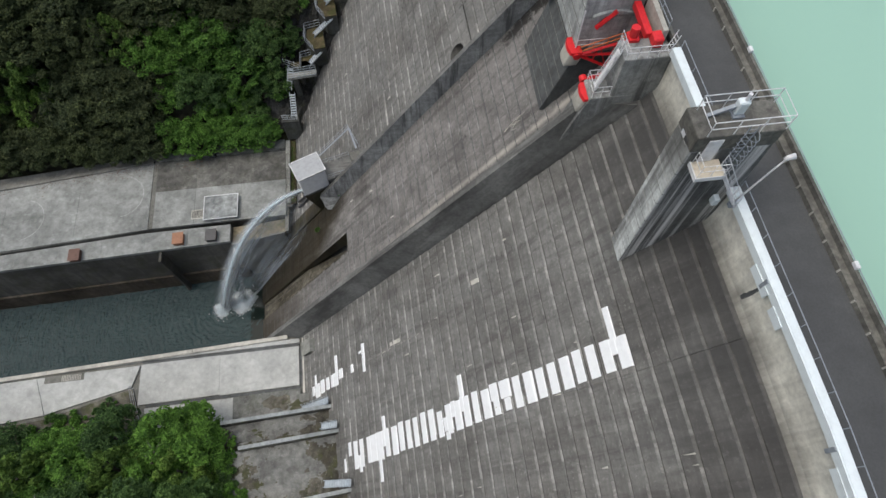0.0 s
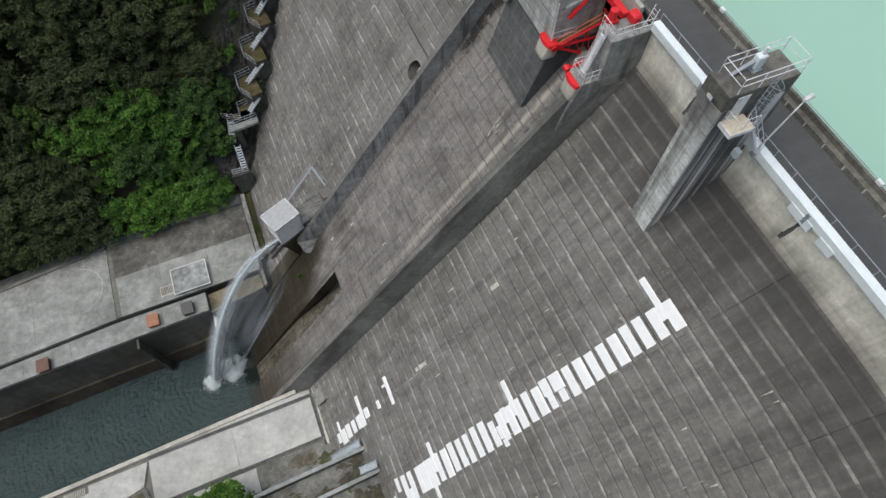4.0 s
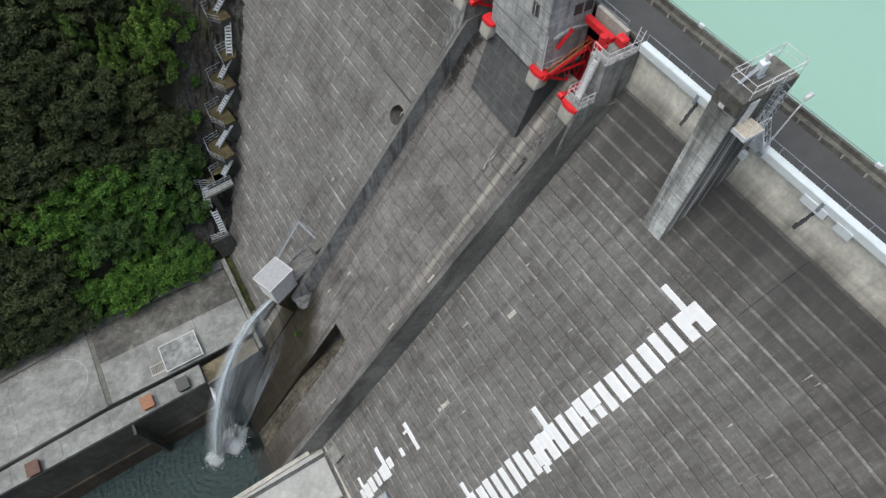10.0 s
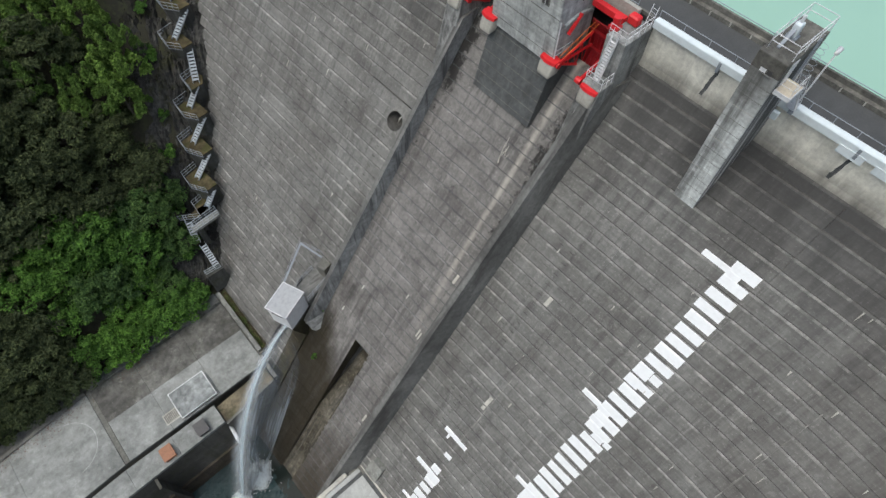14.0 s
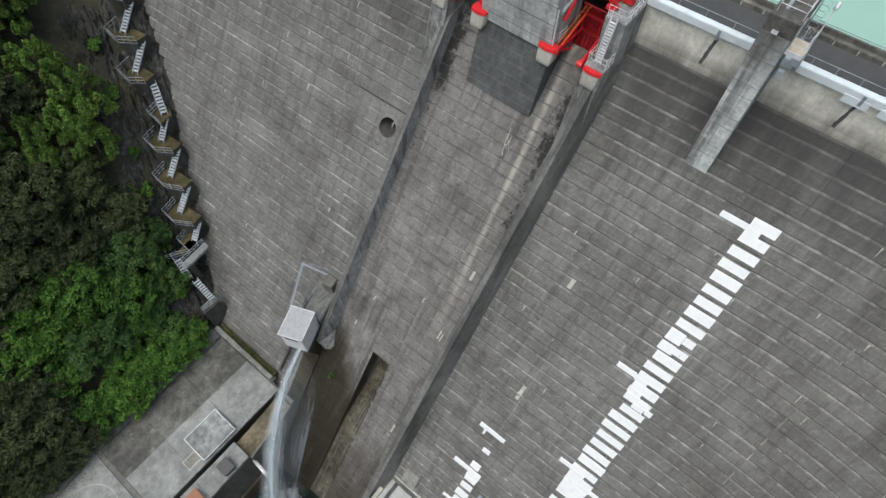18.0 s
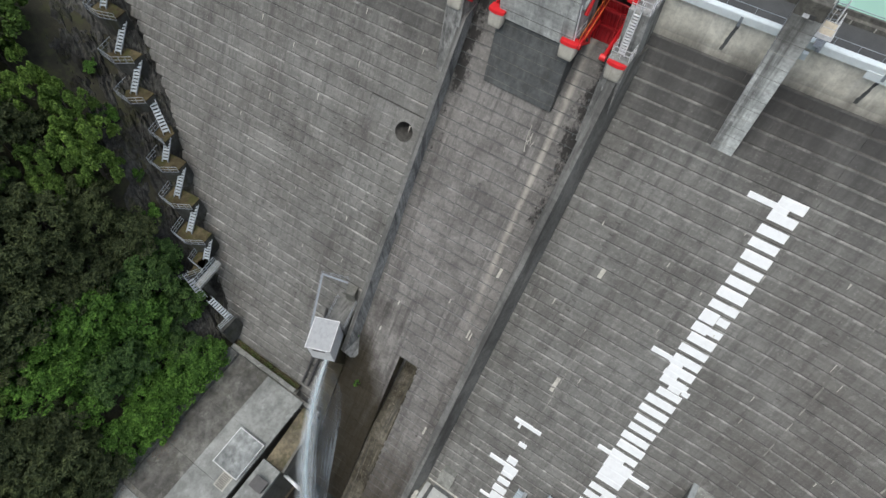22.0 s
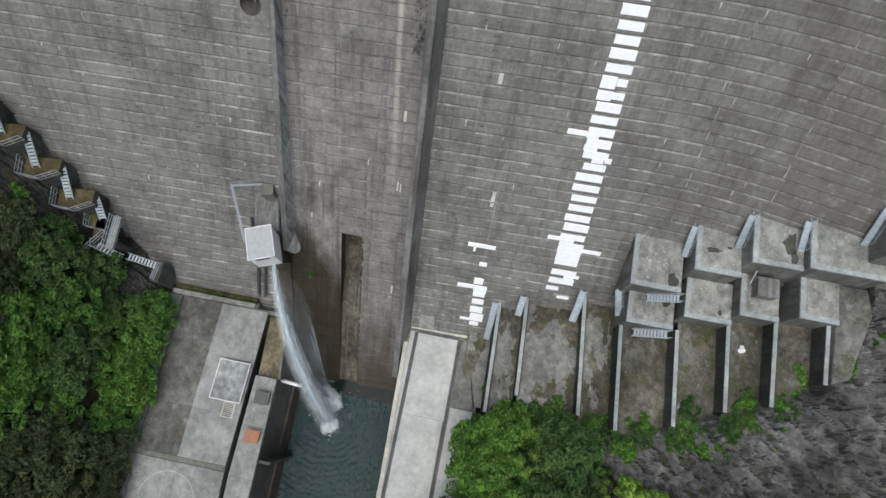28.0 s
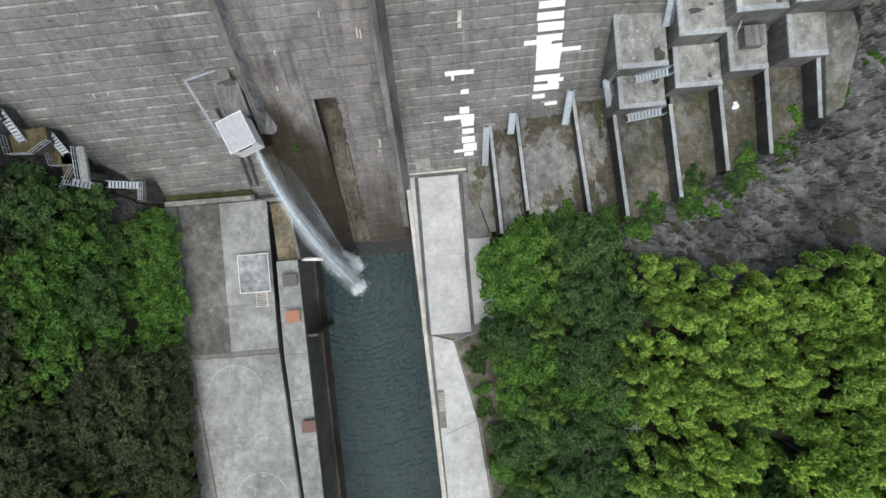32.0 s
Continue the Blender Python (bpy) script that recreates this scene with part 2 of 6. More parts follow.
# brown algae film, darkened further for the shade beside the jet
ALGAESHADE = concrete("algae_shade_chute_concrete", (0.13, 0.123, 0.113), (0.2, 0.191, 0.176), streak=0.5, piece=0.06, forms=0.04, film=(8.0, 3.4, (0.02, 0.0155, 0.006)), film_along=(1.0, 0.0, 1.0), mottle=0.6, worn=0.3, tint=(0.98, 1.0, 1.02), gloss=0.12)
WALLC = concrete("guide_wall_concrete", (0.095, 0.093, 0.088), (0.185, 0.18, 0.17), streak=0.8)
PALEWALL = concrete("pale_streaked_concrete", (0.27, 0.265, 0.252), (0.48, 0.47, 0.45), streak=0.6, mottle=0.8)
DARKPIER = concrete("dark_pier_concrete", (0.07, 0.071, 0.072), (0.11, 0.111, 0.11), streak=0.5, run=(1.3, 1.3, 0.06), tint=(0.935, 1.0, 1.0))
PALEC = concrete("pale_concrete", (0.38, 0.355, 0.31), (0.5, 0.47, 0.41), streak=0.3, stain=(0.16, 0.15, 0.135), mottle=0.3)
CRESTC = concrete("crest_concrete", (0.64, 0.6, 0.52), (0.78, 0.735, 0.645), streak=0.2, stain=(0.16, 0.15, 0.135), mottle=0.35, film=(48.9, 46.3, (0.03, 0.029, 0.027)))
PIERC = concrete("stained_pier_concrete", (0.17, 0.167, 0.16), (0.33, 0.325, 0.312), streak=0.8, stain=(0.06, 0.06, 0.058), run=(1.1, 1.1, 0.06), mottle=0.6, tint=(0.95, 1.0, 1.0), worn=0.3)
TOWERSHADE = concrete("shaded_streaked_tower_side", (0.06, 0.059, 0.056), (0.13, 0.128, 0.123), streak=1.0, stain=(0.6, 0.6, 0.58), run=(1.1, 1.9, 0.04), mottle=0.6, tint=(0.935, 1.0, 1.0))
TOWERCAP = concrete("weathered_cap_concrete", (0.075, 0.07, 0.06), (0.17, 0.16, 0.14), streak=0.4, run=(1.1, 1.1, 0.1), mottle=0.9)
TOWERC = concrete("tower_concrete", (0.5, 0.493, 0.475), (0.74, 0.732, 0.706), streak=0.7, stain=(0.085, 0.084, 0.08), forms=0.06, film=(49.3, 57.0, (0.06, 0.057, 0.049)), run=(1.1, 1.1, 0.06), mottle=0.6, tint=(0.935, 1.0, 1.0), band=0.12, worn=0.3)
HOUSEC = concrete("gate_house_concrete", (0.32, 0.316, 0.306), (0.5, 0.492, 0.475), streak=0.6, stain=(0.1, 0.099, 0.095), forms=0.09, run=(1.0, 1.0, 0.06), mottle=0.5, tint=(0.935, 1.0, 1.0), band=0.12, worn=0.3)
DECKC = concrete("deck_concrete", (0.19, 0.188, 0.178), (0.295, 0.29, 0.276), spots=0.1, moss=0.06, grain=1.4, mottle=0.5, tint=(0.935, 1.0, 1.0), worn=0.3)
STAINDECK = concrete("stained_deck_concrete", (0.075, 0.071, 0.064), (0.17, 0.163, 0.148), moss=0.15, grain=1.2, mottle=0.8, worn=0.45)
APRONC = concrete("pale_apron_concrete", (0.35, 0.345, 0.33), (0.46, 0.453, 0.434), spots=0.1, moss=0.06, grain=1.4, mottle=0.3, tint=(0.95, 1.0, 1.0), worn=0.22)
OLDDECK = concrete("old_deck_concrete", (0.115, 0.11, 0.098), (0.2, 0.192, 0.172), spots=0.15, moss=0.15, mottle=0.5)
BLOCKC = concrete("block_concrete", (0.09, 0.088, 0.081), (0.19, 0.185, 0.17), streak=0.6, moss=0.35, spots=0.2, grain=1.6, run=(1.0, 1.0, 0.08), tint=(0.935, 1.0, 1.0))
CAPC = concrete("kerb_concrete", (0.36, 0.34, 0.3), (0.52, 0.49, 0.435), mottle=0.4)
TIDEC = concrete("rust_stained_river_wall", (0.045, 0.036, 0.028), (0.11, 0.09, 0.072), streak=0.5, moss=0.2, run=(1.0, 1.0, 0.08), worn=0.2, gloss=0.12)
WETWALL = concrete("river_wall_concrete", (0.05, 0.046, 0.04), (0.115, 0.107, 0.094), streak=0.6, moss=0.35, run=(1.0, 1.0, 0.08))
LIMEC = concrete("lime_streaked_floor", (0.055, 0.047, 0.034), (0.17, 0.153, 0.122), streak=0.8, spots=0.35, grain=1.5, mottle=0.9, run=(2.2, 0.2, 0.12), gloss=0.12)
LIMEC2 = concrete("worn_repair_concrete", (0.15, 0.143, 0.128), (0.33, 0.317, 0.285), grain=0.9, moss=0.2, mottle=0.8)
ALGAE = concrete("algae_landing", (0.1, 0.088, 0.062), (0.24, 0.19, 0.12), moss=0.7, mottle=0.8)
LIDC = concrete("mottled_lid", (0.12, 0.124, 0.124), (0.32, 0.32, 0.312), grain=0.9, mottle=0.9, worn=0.5, tint=(0.935, 1.0, 1.0))
BLOCKTOP = concrete("block_top_concrete", (0.16, 0.154, 0.14), (0.29, 0.28, 0.256), moss=0.3, spots=0.4, grain=1.0, mottle=0.8, moss_at=0.56, tint=(0.935, 1.0, 1.0), worn=0.55)
COPING = concrete("coping_concrete", (0.22, 0.227, 0.225), (0.36, 0.367, 0.365), grain=3, tint=(0.935, 1.0, 1.0))
TERRPALE = concrete("toe_terrace_concrete", (0.115, 0.112, 0.104), (0.2, 0.195, 0.181), moss=0.3, spots=0.2, grain=1.2, mottle=0.7, moss_at=0.58, tint=(0.95, 1.0, 1.0), worn=0.4)
TERRFLOOR = concrete("terrace_floor", (0.045, 0.041, 0.034), (0.17, 0.162, 0.145), moss=0.85, spots=0.3, grain=1.2, mottle=0.9, moss_at=0.54, tint=(0.935, 1.0, 1.0), worn=0.5)
LEFTROCK = concrete("dark_bank_rock", (0.022, 0.021, 0.019), (0.09, 0.086, 0.079), moss=0.45, grain=1.4, mottle=1.0, worn=0.35, moss_at=0.52, gloss=0.12)
BANKSOIL = concrete("mossy_bank_soil", (0.035, 0.03, 0.019), (0.14, 0.128, 0.103), moss=0.9, spots=0.3, grain=1.2, mottle=1.0, moss_at=0.5)
RIBC = concrete("dark_rib_concrete", (0.032, 0.031, 0.029), (0.1, 0.098, 0.091), streak=0.6, moss=0.4, run=(1.0, 1.0, 0.08), tint=(0.935, 1.0, 1.0), gloss=0.12)
MOSSC = concrete("mossy_floor", (0.03, 0.024, 0.014), (0.11, 0.088, 0.05), moss=0.8, mottle=0.9, grain=1.5, gloss=0.12)
WETC = concrete("wet_algae_shade_concrete", (0.03, 0.026, 0.018), (0.075, 0.063, 0.043), streak=0.6, moss=0.4, rough=0.5, run=(1.0, 1.0, 0.08), gloss=0.12)
ASPHALT = concrete("asphalt", (0.062, 0.061, 0.061), (0.078, 0.077, 0.076), grain=8, mottle=0.25, tint=(0.935, 1.0, 1.0))
ROCK = concrete("bank_rock", (0.05, 0.048, 0.046), (0.15, 0.145, 0.138), moss=0.2, grain=1.4, spots=0.15, mottle=1.0, worn=0.4, moss_at=0.56)
SOIL = concrete("forest_soil", (0.02, 0.02, 0.012), (0.05, 0.045, 0.025), moss=0.7)
WHITE = painted("white_marking_paint", (0.78, 0.81, 0.815), 0.6, 0.1, rust=(0.3, 0.28, 0.25), dirt_tone=0.9)
RAILW = painted("white_steel", (0.72, 0.74, 0.75), 0.4, 0.3)
BLUEW = painted("pale_blue_beam_paint", (0.7, 0.775, 0.79), 0.45, 0.06, dirt_tone=0.86)
PALESTEEL = painted("weathered_pale_steel", (0.38, 0.43, 0.46), 0.5, 0.2)
GALV = painted("galvanised_steel", (0.27, 0.305, 0.335), 0.5, 0.15)
RED = painted("red_gate_paint", (0.66, 0.022, 0.028), 0.42, 0.08, dirt_tone=0.75)
# the gate red again, darkened for the shade deep in the bays
DEEPRED = painted("shaded_red_skin_paint", (0.38, 0.016, 0.022), 0.5, 0.15, dirt_tone=0.7)
ORANGE = painted("orange_handrail_paint", (0.75, 0.2, 0.05), 0.45, 0.1)
ROOFG = painted("grey_roof_sheet", (0.37, 0.39, 0.4), 0.6, 0.15, dirt_tone=0.75)
RUSTCREAM = painted("rust_spotted_cream", (0.6, 0.54, 0.42), 0.6, 0.9, rust=(0.45, 0.17, 0.05))
RUSTY = painted("rusty_lid", (0.31, 0.15, 0.085), 0.7, 0.5)
HOUSEW = painted("pale_cladding", (0.72, 0.735, 0.735), 0.6, 0.1, dirt_tone=0.82)
BLUEG = painted("blue_grey_steel", (0.38, 0.44, 0.48), 0.5, 0.1)
RUST2 = painted("brown_rust", (0.14, 0.08, 0.06), 0.75, 0.4)
DARKM = painted("dark_metal", (0.06, 0.06, 0.06), 0.5, 0.2)


# ---------------------------------------------------------------- shape helpers
class Shape:
    """Collects boxes, prisms and tubes into one mesh."""

    def __init__(self):
        self.v, self.f = [], []

    def hexa(self, p):
        """Eight corners: the bottom four counter-clockwise, then the four above them."""
        k = len(self.v)
        self.v += [tuple(q) for q in p]
        self.f += [tuple(k + i for i in q) for q in ((3, 2, 1, 0), (4, 5, 6, 7), (0, 1, 5, 4), (1, 2, 6, 5), (2, 3, 7, 6), (3, 0, 4, 7))]
        return self

    def box(self, x0, x1, y0, y1, z0, z1):
        return self.hexa([(x0, y0, z0), (x1, y0, z0), (x1, y1, z0), (x0, y1, z0), (x0, y0, z1), (x1, y0, z1), (x1, y1, z1), (x0, y1, z1)])

    def prism(self, low, high):
        """Two loops of equal length, counter-clockwise seen from above."""
        k, c = len(self.v), len(low)
        self.v += [tuple(q) for q in low] + [tuple(q) for q in high]
        self.f += [tuple(k + i for i in reversed(range(c))), tuple(k + c + i for i in range(c))]
        self.f += [(k + i, k + (i + 1) % c, k + c + (i + 1) % c, k + c + i) for i in range(c)]
        return self

    def tube(self, points, r, sides=6, r2=None):
        pts = [Vector(p) for p in points]
        k = len(self.v)
        for i, p in enumerate(pts):
            d = (pts[min(i + 1, len(pts) - 1)] - pts[max(i - 1, 0)]).normalized()
            a = d.cross(Vector((0.0, 0.0, 1.0)) if abs(d.z) < 0.95 else Vector((1.0, 0.0, 0.0))).normalized()
            b = d.cross(a)
            rr = r if r2 is None else r + (r2 - r) * i / (len(pts) - 1)
            for s in range(sides):
                w = 2 * math.pi * s / sides
                self.v.append(tuple(p + a * (rr * math.cos(w)) + b * (rr * math.sin(w))))
        for i in range(len(pts) - 1):
            for s in range(sides):
                t = (s + 1) % sides
                self.f.append((k + i * sides + s, k + i * sides + t, k + (i + 1) * sides + t, k + (i + 1) * sides + s))
        self.f += [tuple(k + s for s in range(sides)), tuple(k + (len(pts) - 1) * sides + s for s in reversed(range(sides)))]
        return self

    def sheet(self, rows):
        """A grid of points, row by row, as an open sheet."""
        k, w = len(self.v), len(rows[0])
        for row in rows:
            self.v += [tuple(q) for q in row]
        for i in range(len(rows) - 1):
            for j in range(w - 1):
                a = k + i * w + j
                self.f.append((a, a + 1, a + w + 1, a + w))
        return self

    def mesh(self, name, material, smooth=False):
        me = bpy.data.meshes.new(name)
        me.from_pydata(self.v, [], self.f)
        bm = bmesh.new()
        bm.from_mesh(me)
        bmesh.ops.recalc_face_normals(bm, faces=bm.faces[:])
        bm.to_mesh(me)
        bm.free()
        me.materials.append(material)
        if smooth:
            me.polygons.foreach_set("use_smooth", [True] * len(me.polygons))
        return me

    def part(self, name, material, parent=None, label="", smooth=False, round_by=0.0):
        me = self.mesh(name, material, smooth)
        if round_by:
            bm = bmesh.new()
            bm.from_mesh(me)
            bmesh.ops.bevel(bm, geom=bm.edges[:], offset=round_by, segments=1, affect="EDGES", clamp_overlap=True)
            bm.to_mesh(me)
            bm.free()
        ob = new(name, me)
        ob.parent = parent
        return tagged(ob, label)


def thing(name, label, category, group="", kind="", at=(0, 0, 0)):
    ob = new(name)
    ob.location = at
    return tagged(ob, label, category, group, kind)


def bend(x):
    """How far the dam's axis leaves a straight line: straight, then bent towards the right bank."""
    if x < 30:
        return -9.75 + 0.025 * x
    s = min(x, 46) - 30
    y = -9.0 + 0.025 * s - 0.5 * (0.205 / 16) * s * s
    return y - 0.18 * max(0.0, x - 46)


SLOPE, LIFT, CREST, WATER = 0.77, 1.0455, 50.9, -9.5


def face_y(x, z, off=0.0):
    """y of the downstream face; off: metres out of the face."""
    return SLOPE * z + bend(x) - off * math.hypot(1, SLOPE)


def steps(a, b, n):
    return [a + (b - a) * i / n for i in range(n + 1)]


BAR = {}


def bar(name, a, b, r, material, parent, sides=6):
    """A straight round bar between two points, as a part."""
    return Shape().tube([a, b], r, sides).part(name, material, parent)


def railing(parent, pts, height, material, spacing=1.5, rails=2, r=0.026):
    """Posts along a line of points, with rails between them."""
    key = (material.name, round(height, 2), r)
    if key not in BAR:
        BAR[key] = Shape().tube([(0, 0, 0), (0, 0, height)], r, 5).mesh("rail_post", material)
    pts = [Vector(p) for p in pts]
    for a, b in zip(pts, pts[1:]):
        n = max(1, round((b - a).length / spacing))
        for i in range(n + (b == pts[-1])):
            p = new("rail_post", BAR[key])
            p.parent, p.location = parent, a.lerp(b, i / n)
    for k in range(rails):
        h = height * (1 - k * 0.48)
        Shape().tube([p + Vector((0, 0, h)) for p in pts], r * 1.15, 5).part("rail", material, parent)


TREAD = {}


def stair(name, label, a, b, width, material=GALV, group="", hand=True, solid=False):
    """A straight steel flight from a (top) to b (foot): stringers, treads and handrails."""
    a, b = Vector(a), Vector(b)
    top = thing(name, label, "stairs", group)
    run = Vector((b.x - a.x, b.y - a.y, 0))
    ahead = run.normalized() if run.length > 0.05 else Vector((0, -1, 0))
    side = Vector((-ahead.y, ahead.x, 0)) * (width / 2)
    turn = math.atan2(ahead.y, ahead.x)
    for sgn in (-1, 1):
        o = side * sgn
        p, q = a + o, b + o
        w = Vector((-ahead.y, ahead.x, 0)) * 0.03
        u = Vector((0, 0, 0.12))
        Shape().hexa([p - w - u, p + w - u, q + w - u, q - w - u, p - w + u, p + w + u, q + w + u, q - w + u]).part("stringer", material, top)
        if hand:
            h = Vector((0, 0, 0.95))
            Shape().tube([p + h, q + h], 0.024, 5).part("handrail", material, top)
            Shape().tube([p + h * 0.5, q + h * 0.5], 0.016, 5).part("mid_rail", material, top)
            for i in range(4):
                c = p.lerp(q, i / 3)
                bar("rail_post", c, c + h, 0.02, material, top, 5)
    if solid:
        u, o = Vector((0, 0, 0.03)), side * 0.96
        Shape().hexa([a - o - u, a + o - u, b + o - u, b - o - u, a - o + u, a + o + u, b + o + u, b - o + u]).part("soffit_plate", material, top)
    n = max(3, round((a.z - b.z) / 0.24))
    deep = round(max(0.11, run.length / n * 0.46), 2)
    key = (round(width, 2), deep, material.name)
    if key not in TREAD:
        TREAD[key] = Shape().box(-deep, deep, -width / 2 + 0.03, width / 2 - 0.03, -0.025, 0.025).mesh("tread", material)
    for i in range(1, n):
        t = new("tread", TREAD[key])
        t.parent, t.location, t.rotation_euler = top, a.lerp(b, i / n), (0, 0, turn)
    return top


def ladder(parent, a, b, width, material, along):
    """Two rails and rungs from a (foot) to b (top)."""
    a, b, o = Vector(a), Vector(b), Vector(along) * (width / 2)
    bar("ladder_rail", a + o, b + o, 0.03, material, parent, 5)
    bar("ladder_rail", a - o, b - o, 0.03, material, parent, 5)
    n = max(2, round((b - a).length / 0.3))
    for i in range(1, n):
        c = a.lerp(b, i / n)
        bar("rung", c - o, c + o, 0.018, material, parent, 4)


# ---------------------------------------------------------------- the dam's face
LEFT_EDGE = [(-8, -17), (1, -24.5), (8, -28.2), (10.8, -30.5), (15.6, -34.6), (19.6, -38.2), (26.4, -44), (33, -52.6), (47, -70)]
LEFT_JOINTS = [-70, -62, -52, -44, -36, -29.2, -22.4, -15.6, -7.9]
RIGHT_JOINTS = [8.0, 16.4, 26.5, 35.5, 44, 53, 62, 71, 80]
TOE = [(8, 1.0), (16, 1.0), (19, 2.5), (22.4, 3.5), (29, 6.0), (33, 8.5), (38, 16), (43, 18), (48, 20), (54, 22), (60, 25), (80, 30)]


def table(rows, v):
    return float(np.interp(v, [r[0] for r in rows], [r[1] for r in rows]))


def panel(x0, x1, z0, z1, out, n, lip=0.07):
    """One concrete lift between two monolith joints, its top edge set back behind the next one's foot."""
    s = Shape()
    xs = steps(x0 + 0.012, x1 - 0.012, n)
    rows = []
    for z, o in ((z0 + 0.02, out - 0.5), (z0 + 0.02, out - 0.02), (z0 + 0.085, out - 0.014), (z1 - 0.085, out + lip - 0.006), (z1 - 0.04, out + lip), (z1 - 0.005, out + lip - 0.02), (z1, out - 0.5)):
        rows.append([(x, face_y(x, z, o), z) for x in xs])
    s.sheet(rows)
    k = len(xs)
    s.f.append(tuple(i * k for i in range(7)))
    s.f.append(tuple(i * k + k - 1 for i in reversed(range(7))))
    return s


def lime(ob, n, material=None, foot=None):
    """A lift's foot is painted dark for the joint's shadow gap; its upper edge and ledge carry pale lime."""
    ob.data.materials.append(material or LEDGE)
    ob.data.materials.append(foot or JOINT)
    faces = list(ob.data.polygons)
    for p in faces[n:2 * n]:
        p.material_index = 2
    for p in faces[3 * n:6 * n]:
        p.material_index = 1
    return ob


HOLE_X, HOLE_Z = -10.6, 32.9
rnd = random.Random(4)
wall_left = thing("wall_left", "weathered grey concrete dam face built in thin lifts", "dam wall", kind="structure")
wall_right = thing("wall_right", "weathered grey concrete dam face with white painted marks", "dam wall", kind="structure")
TOP = 46.6
level, z = [], -11.326
while z < TOP:
    level.append(z)
    z += LIFT
for z0 in level:
    z1 = min(z0 + LIFT, TOP + 0.4)
    edge = table(LEFT_EDGE, z1) - 1.5
    for a, b in zip(LEFT_JOINTS, LEFT_JOINTS[1:]):
        if b > edge and not (z1 < 0.5 and b < -8) and not (a < -11 < b and HOLE_Z - 1.4 < z0 + LIFT / 2 < HOLE_Z + 1.4):
            s = panel(max(a, edge), b, z0, z1, rnd.uniform(-0.02, 0.02), 2)
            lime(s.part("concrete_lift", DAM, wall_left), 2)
    for a, b in zip(RIGHT_JOINTS, RIGHT_JOINTS[1:]):
        if z1 > min(table(TOE, a), table(TOE, b)) - 1:
            s = panel(a, b, z0, z1, rnd.uniform(-0.02, 0.02), 4 if b > 30 else 2)
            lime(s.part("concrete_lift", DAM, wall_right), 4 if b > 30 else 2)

# the mass of the dam behind its lifts, up to the crest
s = Shape()
for x0, x1 in zip(steps(-75, 85, 20), steps(-75, 85, 20)[1:]):
    prof = lambda x: [(x, face_y(x, -10, -3.2), -10), (x, face_y(x, TOP - 0.2, -3.2), TOP - 0.4), (x, face_y(x, TOP, -0.3) + 1.2, CREST - 0.6), (x, face_y(x, TOP) + 5.2, CREST - 0.6), (x, face_y(x, TOP) + 5.5, 20), (x, face_y(x, TOP) + 6, -10)]
    s.prism(prof(x0), prof(x1))
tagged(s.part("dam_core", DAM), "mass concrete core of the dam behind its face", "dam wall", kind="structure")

# ---------------------------------------------------------------- the crest: band, road, parapets
YC = lambda x: bend(x) + 36.25      # downstream edge of the crest


def ribbon(s, x0, x1, n, y0, y1, z0, z1):
    """A bar along the crest, between two offsets from its downstream edge."""
    for a, b in zip(steps(x0, x1, n), steps(x0, x1, n)[1:]):
        s.hexa([(a, YC(a) + y0, z0), (b, YC(b) + y0, z0), (b, YC(b) + y1, z0), (a, YC(a) + y1, z0), (a, YC(a) + y0, z1), (b, YC(b) + y0, z1), (b, YC(b) + y1, z1), (a, YC(a) + y1, z1)])
    return s


crest = thing("wall_crest", "pale concrete crest band under the road with dark weathering below", "dam crest", kind="structure")
for a, b in ((-75, -9.0), (8.0, 16.95), (18.65, 80)):
    s = Shape()
    n = 16 if b > 30 else 4
    rows = []
    for yo, z in ((-0.62, TOP - 0.35), (-0.3, TOP + 0.25), (-0.08, TOP + 0.9), (0.0, TOP + 1.7), (0.0, CREST - 0.35), (-0.1, CREST - 0.3), (-0.1, CREST - 0.05), (0.5, CREST - 0.05)):
        rows.append([(x, YC(x) + yo + 0.3, z) for x in steps(a, b, n)])
    s.sheet(rows)
    s.part("crest_band", CRESTC, crest)
ribbon(Shape(), -75, 80, 24, 0.5, 4.0, CREST - 0.6, CREST).part("road_bed", ASPHALT, tagged(new("road"), "grey asphalt single-lane road along the dam crest", "road", kind="structure"))

beam = thing("parapet_downstream", "pale blue-white painted low parapet along the road", "parapet", kind="structure")
for a, b, n in ((-75, -9.4, 8), (8.12, 16.82, 2), (18.78, 80, 18)):
    ribbon(Shape(), a, b, n, 0.02, 0.5, CREST + 0.004, CREST + 0.42).part("beam", BLUEW, beam)
    ribbon(Shape(), a, b, n, -0.05, 0.06, CREST - 0.22, CREST + 0.38).part("fascia", BLUEW, beam)
    railing(beam, [(x, YC(x) + 0.56, CREST) for x in steps(a, b, n)], 0.95, GALV, 2.0, 1)
for x, w in ((23.4, 1.8), (25.9, 1.15), (34.0, 1.6), (36.8, 1.2), (44.5, 1.6)):
    Shape().hexa([(x, YC(x) - 0.1, CREST - 0.75), (x + w, YC(x + w) - 0.1, CREST - 0.75), (x + w, YC(x + w), CREST - 0.75), (x, YC(x), CREST - 0.75), (x, YC(x) - 0.1, CREST - 0.1), (x + w, YC(x + w) - 0.1, CREST - 0.1), (x + w, YC(x + w), CREST - 0.1), (x, YC(x), CREST - 0.1)]).part("patch_plate", BLUEW, beam)
